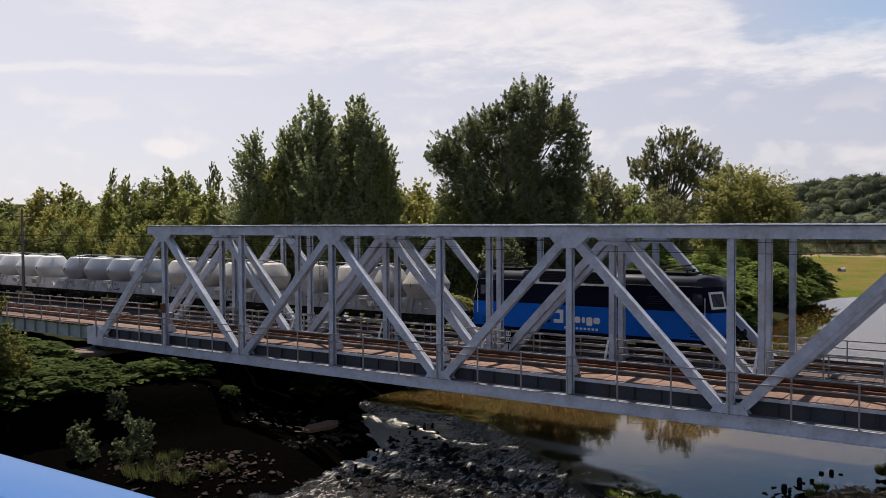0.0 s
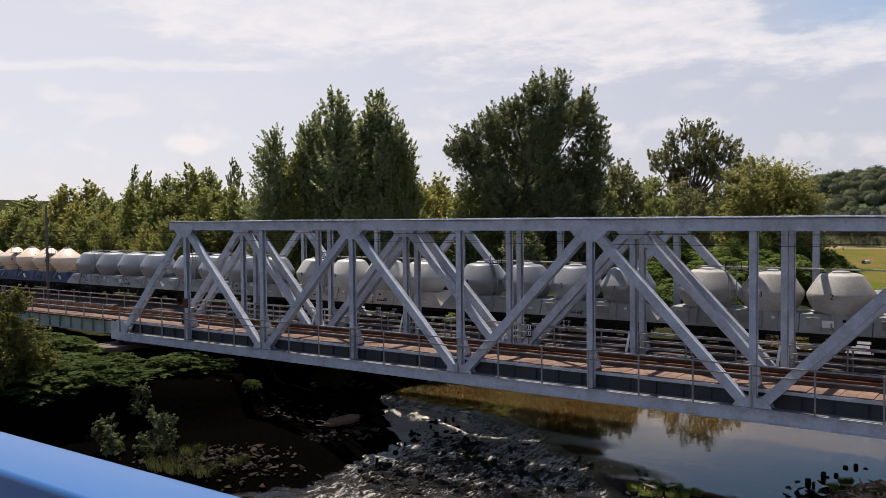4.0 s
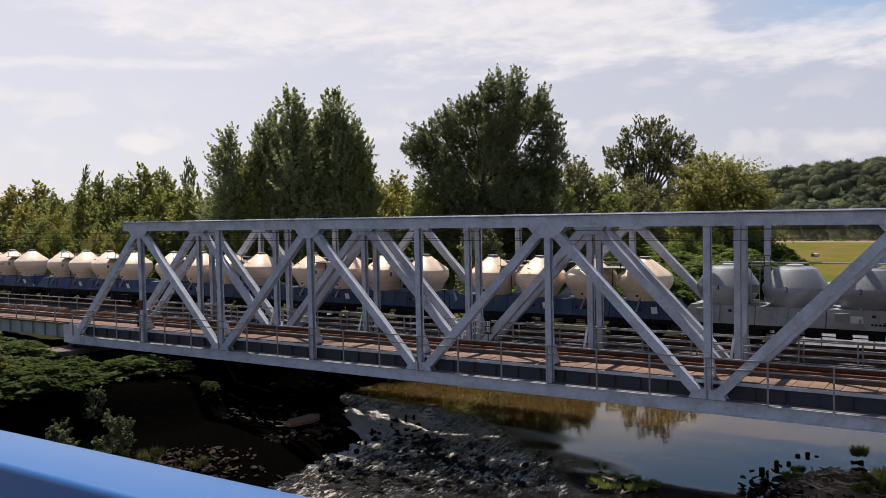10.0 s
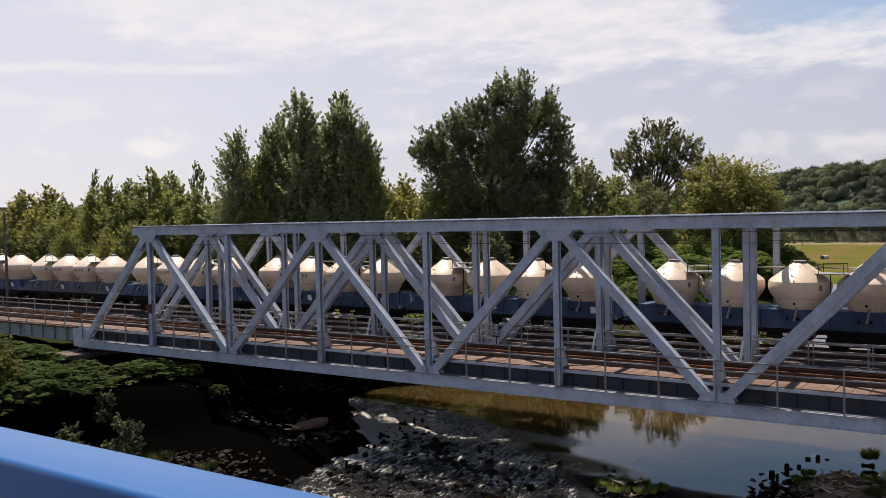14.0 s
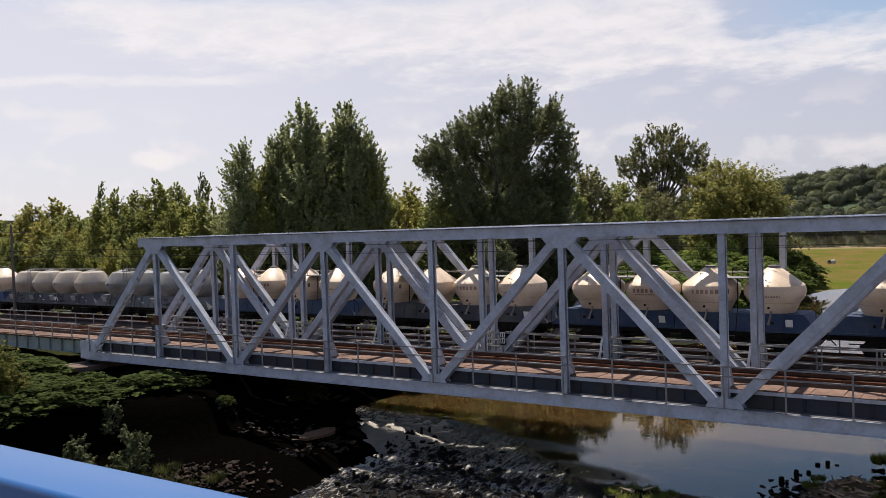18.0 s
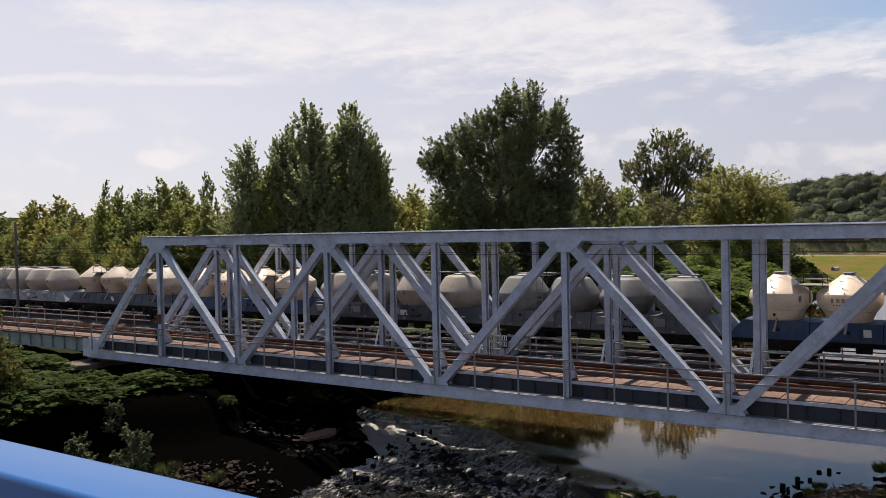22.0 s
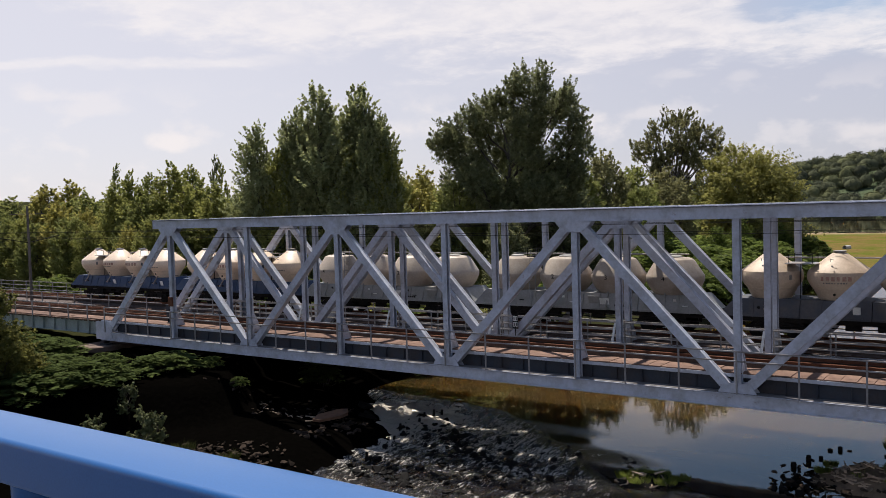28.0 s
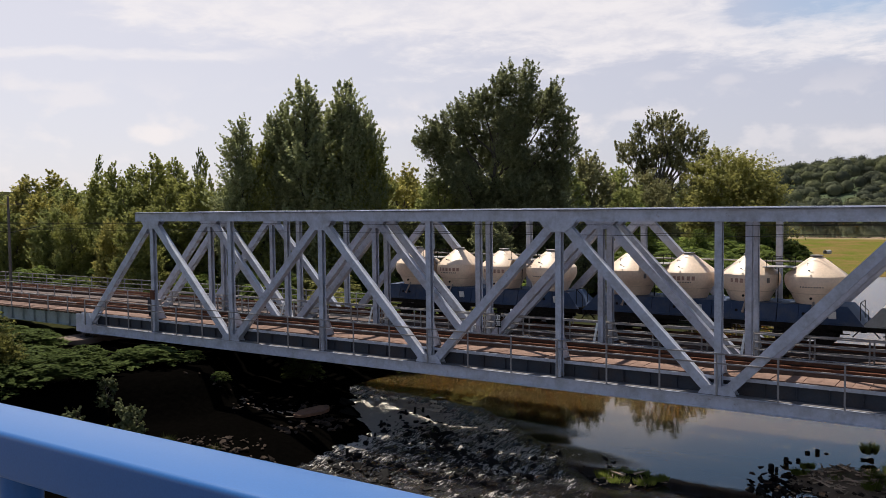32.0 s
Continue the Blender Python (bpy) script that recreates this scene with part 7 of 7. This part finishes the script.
bed = thing("weir_rubble", (0, 0, 0), "dark wet boulders and broken blocks of a ruined weir in the rapids", "rocks")
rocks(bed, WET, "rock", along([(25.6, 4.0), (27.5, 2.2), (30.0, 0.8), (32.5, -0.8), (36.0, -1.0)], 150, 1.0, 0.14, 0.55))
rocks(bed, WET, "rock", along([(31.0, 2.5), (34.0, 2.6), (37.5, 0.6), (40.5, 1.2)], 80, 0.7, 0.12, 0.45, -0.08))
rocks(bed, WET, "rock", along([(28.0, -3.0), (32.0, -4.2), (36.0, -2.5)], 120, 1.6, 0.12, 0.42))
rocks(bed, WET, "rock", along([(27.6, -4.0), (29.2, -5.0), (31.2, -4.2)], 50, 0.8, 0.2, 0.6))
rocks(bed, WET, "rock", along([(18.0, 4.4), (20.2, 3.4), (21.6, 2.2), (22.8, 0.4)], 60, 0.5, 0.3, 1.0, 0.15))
shore = thing("shore_stones", (0, 0, 0), "brown loose stones heaped along the water's edge", "stones")
both = lambda x, y: np.maximum(ground_height(x, y), river_height(x, y))
rocks(shore, DRY, "shore_stone", along([(19.8, -10.8), (21.8, -9.2), (24.0, -7.8)], 290, 0.75, 0.12, 0.40, 0.05, both))
rocks(shore, DRY, "shore_stone", along([(17.5, -12.6), (20.0, -11.4), (22.8, -6.0)], 50, 0.6, 0.10, 0.28, 0.0, both))
rocks(shore, DRY, "shore_stone", along([(22.6, -3.6), (23.0, -1.4), (22.8, 0.6)], 60, 0.5, 0.18, 0.5, 0.0, both))
# broken stakes of the weir
st = thing("weir_stakes", (0, 0, 0), "row of dark broken timber stakes standing in the rapids", "stakes")
for x, y, h in ((24.85, 2.18, 0.75), (25.2, 3.59, 0.55), (25.14, 4.18, 0.4), (25.64, 4.46, 0.85), (25.74, 5.15, 0.5), (27.0, -3.41, 0.9), (25.47, 0.81, 0.4)):
    z = float(river_height(np.array(x), np.array(y)))
    g = Geo().rod((0, 0, -0.5), (0.06, 0.03, h * 0.55), 0.12, 7, 0.07)
    ob = part("stake", g, STONE, st)
    ob.location = (x, y, z)
# tilted slab on the bank
g = Geo()
sl = [(-1.35, -0.25, 0), (-0.8, -0.62, 0), (0.9, -0.60, 0), (1.4, -0.35, 0), (1.45, 0.3, 0), (0.8, 0.55, 0), (-0.9, 0.35, 0)]
g.prism(sl, 0, 0, (0, 0, 0.42))
slab = solo("concrete_slab", g, paint("rusty_slab", (0.15, 0.075, 0.042), (0.07, 0.04, 0.028), 0.85, 0, 1.5, 12, 0.7, 0.4), "tilted rusty brown concrete slab lying on the bank", "slab")
slab.matrix_basis = pose(22.0, -0.6, -3.0, 14, -8, 42) @ Matrix.Diagonal((0.74, 0.74, 0.42, 1))

LITTER = paint("drift_litter", (0.21, 0.145, 0.095), (0.085, 0.065, 0.045), 0.95, 0, 2.5, 22, 0.8, 0.6)
# islets of driftwood and grass
def islet(x, y, rx, ry, top, seed, label, sticks, tufts, turn=30, soil=LITTER):
    rng = random.Random(seed)
    t = thing("islet", (x, y, WATER), label, "islet", "islets")
    g = Geo()
    n, m = 22, 5
    vs = []
    for j in range(m):
        q = 1 - j / (m - 1) * 0.9
        for i in range(n):
            a = 6.28318 * i / n
            k = 1 + 0.14 * math.sin(3 * a + seed) + 0.08 * math.sin(7 * a)
            vs.append((rx * q * k * math.cos(a), ry * q * k * math.sin(a), -0.3 + (top + 0.3) * (1 - q ** 2) + rng.uniform(-0.03, 0.03)))
    g.add(vs, [(j * n + i, j * n + (i + 1) % n, (j + 1) * n + (i + 1) % n, (j + 1) * n + i) for j in range(m - 1) for i in range(n)] + [tuple(range((m - 1) * n, m * n))])
    part("mound", g, soil, t, smooth=True)
    for k in range(sticks):
        a, q = rng.uniform(0, 6.28), math.sqrt(rng.random())
        px, py = rx * 0.95 * q * math.cos(a), ry * 0.95 * q * math.sin(a)
        z = -0.3 + (top + 0.3) * (1 - q * q) + 0.05
        b, ln, el = rng.uniform(0, 6.28), rng.uniform(0.15, 0.6), rng.uniform(-0.1, 0.35)
        g = Geo().rod((px, py, z), (px + math.cos(b) * ln, py + math.sin(b) * ln, z + el * ln), rng.uniform(0.025, 0.075), 5, 0.015)
        part("driftwood", g, DRIFT, t)
    t.rotation_euler = (0, 0, radians(turn))
    for k, (u, v, hf, h) in enumerate(tufts):
        tuft("grass_tuft", 420, hf, h, seed * 10 + k, GRASS, "green grass tuft on a driftwood islet", x + u, y + v, WATER + top * 0.6)


islet(49.7, 3.6, 3.0, 2.3, 0.62, 7, "islet heaped with brown driftwood and grass", 300, ((0.8, 0.1, 0.42, 0.50), (0.1, 4.6, 0.34, 0.52), (1.6, 1.3, 0.45, 0.55), (-0.4, -0.6, 0.42, 0.30), (-2.0, -0.5, 0.35, 0.26), (-1.9, 0.6, 0.3, 0.24), (1.8, -0.5, 0.4, 0.45), (0.9, -1.0, 0.4, 0.3)))
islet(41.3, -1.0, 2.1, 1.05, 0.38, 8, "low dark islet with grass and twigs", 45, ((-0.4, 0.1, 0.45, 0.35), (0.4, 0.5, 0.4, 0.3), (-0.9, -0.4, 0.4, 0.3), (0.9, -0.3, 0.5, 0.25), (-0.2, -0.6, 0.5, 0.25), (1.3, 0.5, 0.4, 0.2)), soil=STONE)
posts = thing("mooring_stumps", (0, 0, 0), "dark rotten timber stumps standing in still water", "stumps")
for x, y, h, r in ((46.2, 4.3, 0.38, 0.18), (46.6, 5.5, 0.50, 0.16), (47.0, 6.2, 0.22, 0.14), (47.1, 7.8, 0.18, 0.17), (47.5, 8.1, 0.32, 0.15), (47.9, 8.2, 0.08, 0.14)):
    h, r = h * 0.6, r * 0.72
    g = Geo().turned([(r, -0.8), (r * 1.02, h * 0.5), (r * 0.92, h * 0.93), (r * 0.7, h)], (0, 0, 0), 9)
    ob = part("stump", g, STONE, posts)
    ob.location = (x, y, WATER)

# concrete pipe lying on the far meadow
g = Geo()
n = 20
vs = [(s * 1.9, r * math.cos(6.28318 * i / n), r * math.sin(6.28318 * i / n)) for s, r in ((-1, 1.05), (1, 1.05), (1, 0.85), (-1, 0.85)) for i in range(n)]
g.add(vs, [(j * n + i, j * n + (i + 1) % n, ((j + 1) % 4) * n + (i + 1) % n, ((j + 1) % 4) * n + i) for j in range(4) for i in range(n)])
pipe = solo("culvert_pipe", g, paint("pale_concrete", (0.42, 0.40, 0.37), (0.24, 0.22, 0.20), 0.9, 0, 1, 8, 0.5, 0.2), "pale concrete pipe section lying on the meadow", "pipe", smooth=True)
pipe.matrix_basis = pose(19.5, 172.0, base_z(19.5, 172) + 0.45, 0, 0, 70) @ Matrix.Scale(0.5, 4)

# kilometre sign and equipment boxes on the near bridge
sign = thing("kilometre_sign", (31.45, 4.55, DECK), "small upright sign with dark bars on white", "sign")
g = Geo().rod((0, 0, 0), (0, 0, 0.7), 0.025, 6)
part("post", g, BLACK, sign)
g = Geo().box((0, 0, 0.95), (0.36, 0.02, 0.80))
board = part("board", g, BLACK, sign)
for z in (0.78, 1.12):
    part("panel", Geo().box((0, -0.014, z), (0.28, 0.008, 0.28)), WHITE_PAINT, board)
    for x in (-0.07, 0.07):
        part("bar", Geo().box((x, -0.021, z), (0.06, 0.006, 0.20)), BLACK, board)
for x, y, w, h, mt in ((5.6, 1.2, 0.42, 0.95, DARK_STEEL), (6.2, 1.2, 0.36, 0.85, RAILING)):
    g = Geo().box((x, y, DECK + h / 2 + 0.25), (w, 0.4, h)).box((x, y, DECK + h + 0.27), (w + 0.06, 0.46, 0.05))
    b = solo("equipment_box", g, mt, "weathered steel trackside equipment box on the deck", "cabinet", "equipment boxes")
    g = Geo().box((x - w * 0.3, y, DECK + 0.12), (0.05, 0.3, 0.27)).box((x + w * 0.3, y, DECK + 0.12), (0.05, 0.3, 0.27))
    part("stand", g, BLACK, b)
g = Geo().box((7.5, -0.20, 3.05), (0.42, 0.09, 0.62))
b = solo("junction_box", g, RUST, "rusty brown junction box bolted to a bridge post", "box")
g = Geo().box((7.5, -0.255, 3.05), (0.34, 0.02, 0.52))
part("cover", g, RUST, b)

# loose foam under the weir
FOAM_PAINT = paint("river_foam", (0.86, 0.80, 0.70), (0.50, 0.43, 0.35), 0.7, 0, 3, 16, 0.8, 0.5)
FOAM = []
rf = random.Random(77)
for k in range(64):
    bm = bmesh.new()
    bmesh.ops.create_icosphere(bm, subdivisions=2, radius=0.5)
    for v in bm.verts:
        q = 1 + 0.30 * math.sin(9 * v.co.x + k) * math.cos(8 * v.co.y + 2 * k)
        v.co = Vector((v.co.x * q * 1.9, v.co.y * q, v.co.z * 0.22))
    me = bpy.data.meshes.new("foam_clump")
    bm.to_mesh(me)
    bm.free()
    me.materials.append(FOAM_PAINT)
    ob = tagged(new("foam_clump", me), "cream-white clump of foam turning in the rapids", "foam", "foam clumps")
    s = rf.uniform(0.16, 0.46)
    for v in me.vertices:
        v.co *= s
    FOAM.append((ob, 20.4 + 5.8 * rf.random(), 4.0 + 3.6 * rf.random(), rf.uniform(0.15, 0.4), rf.uniform(1.2, 2.2)))

# bleached sticks left by high water on the dark bank
sticks = thing("flood_debris", (0, 0, 0), "scattered bleached sticks and scraps on the dark river bank", "debris")
for k in range(14):
    t = rf.random()
    x, y = 17.0 + 4.4 * t + rf.gauss(0, 0.3), -2.2 + 1.2 * t + rf.gauss(0, 0.25)
    a, ln = rf.uniform(0, 6.28), rf.uniform(0.15, 0.6)
    z0, z1 = base_z(x, y) + 0.03, base_z(x + math.cos(a) * ln, y + math.sin(a) * ln) + 0.04
    part("stick", Geo().rod((x, y, z0), (x + math.cos(a) * ln, y + math.sin(a) * ln, z1), rf.uniform(0.02, 0.05), 5, 0.012), DRIFT, sticks)
rocks(shore, DRY, "shore_stone", along([(16, -2.5), (19, -0.8), (21.5, 1.6)], 90, 0.9, 0.08, 0.34, 0.0, both))
rocks(shore, DRY, "shore_stone", [(49.2 + rk.gauss(0, 1.5), 3.0 + rk.gauss(0, 1.1), WATER + rk.uniform(0.0, 0.30), rk.uniform(0.14, 0.36)) for _ in range(90)])
rocks(bed, WET, "rock", [(47.2 + rk.gauss(0, 0.7), 1.9 + rk.gauss(0, 0.9), WATER + rk.uniform(-0.05, 0.15), rk.uniform(0.15, 0.42)) for _ in range(45)] + [(49.8, 8.2, WATER, 0.42), (49.6, 8.0, WATER + 0.05, 0.3)])


motions()
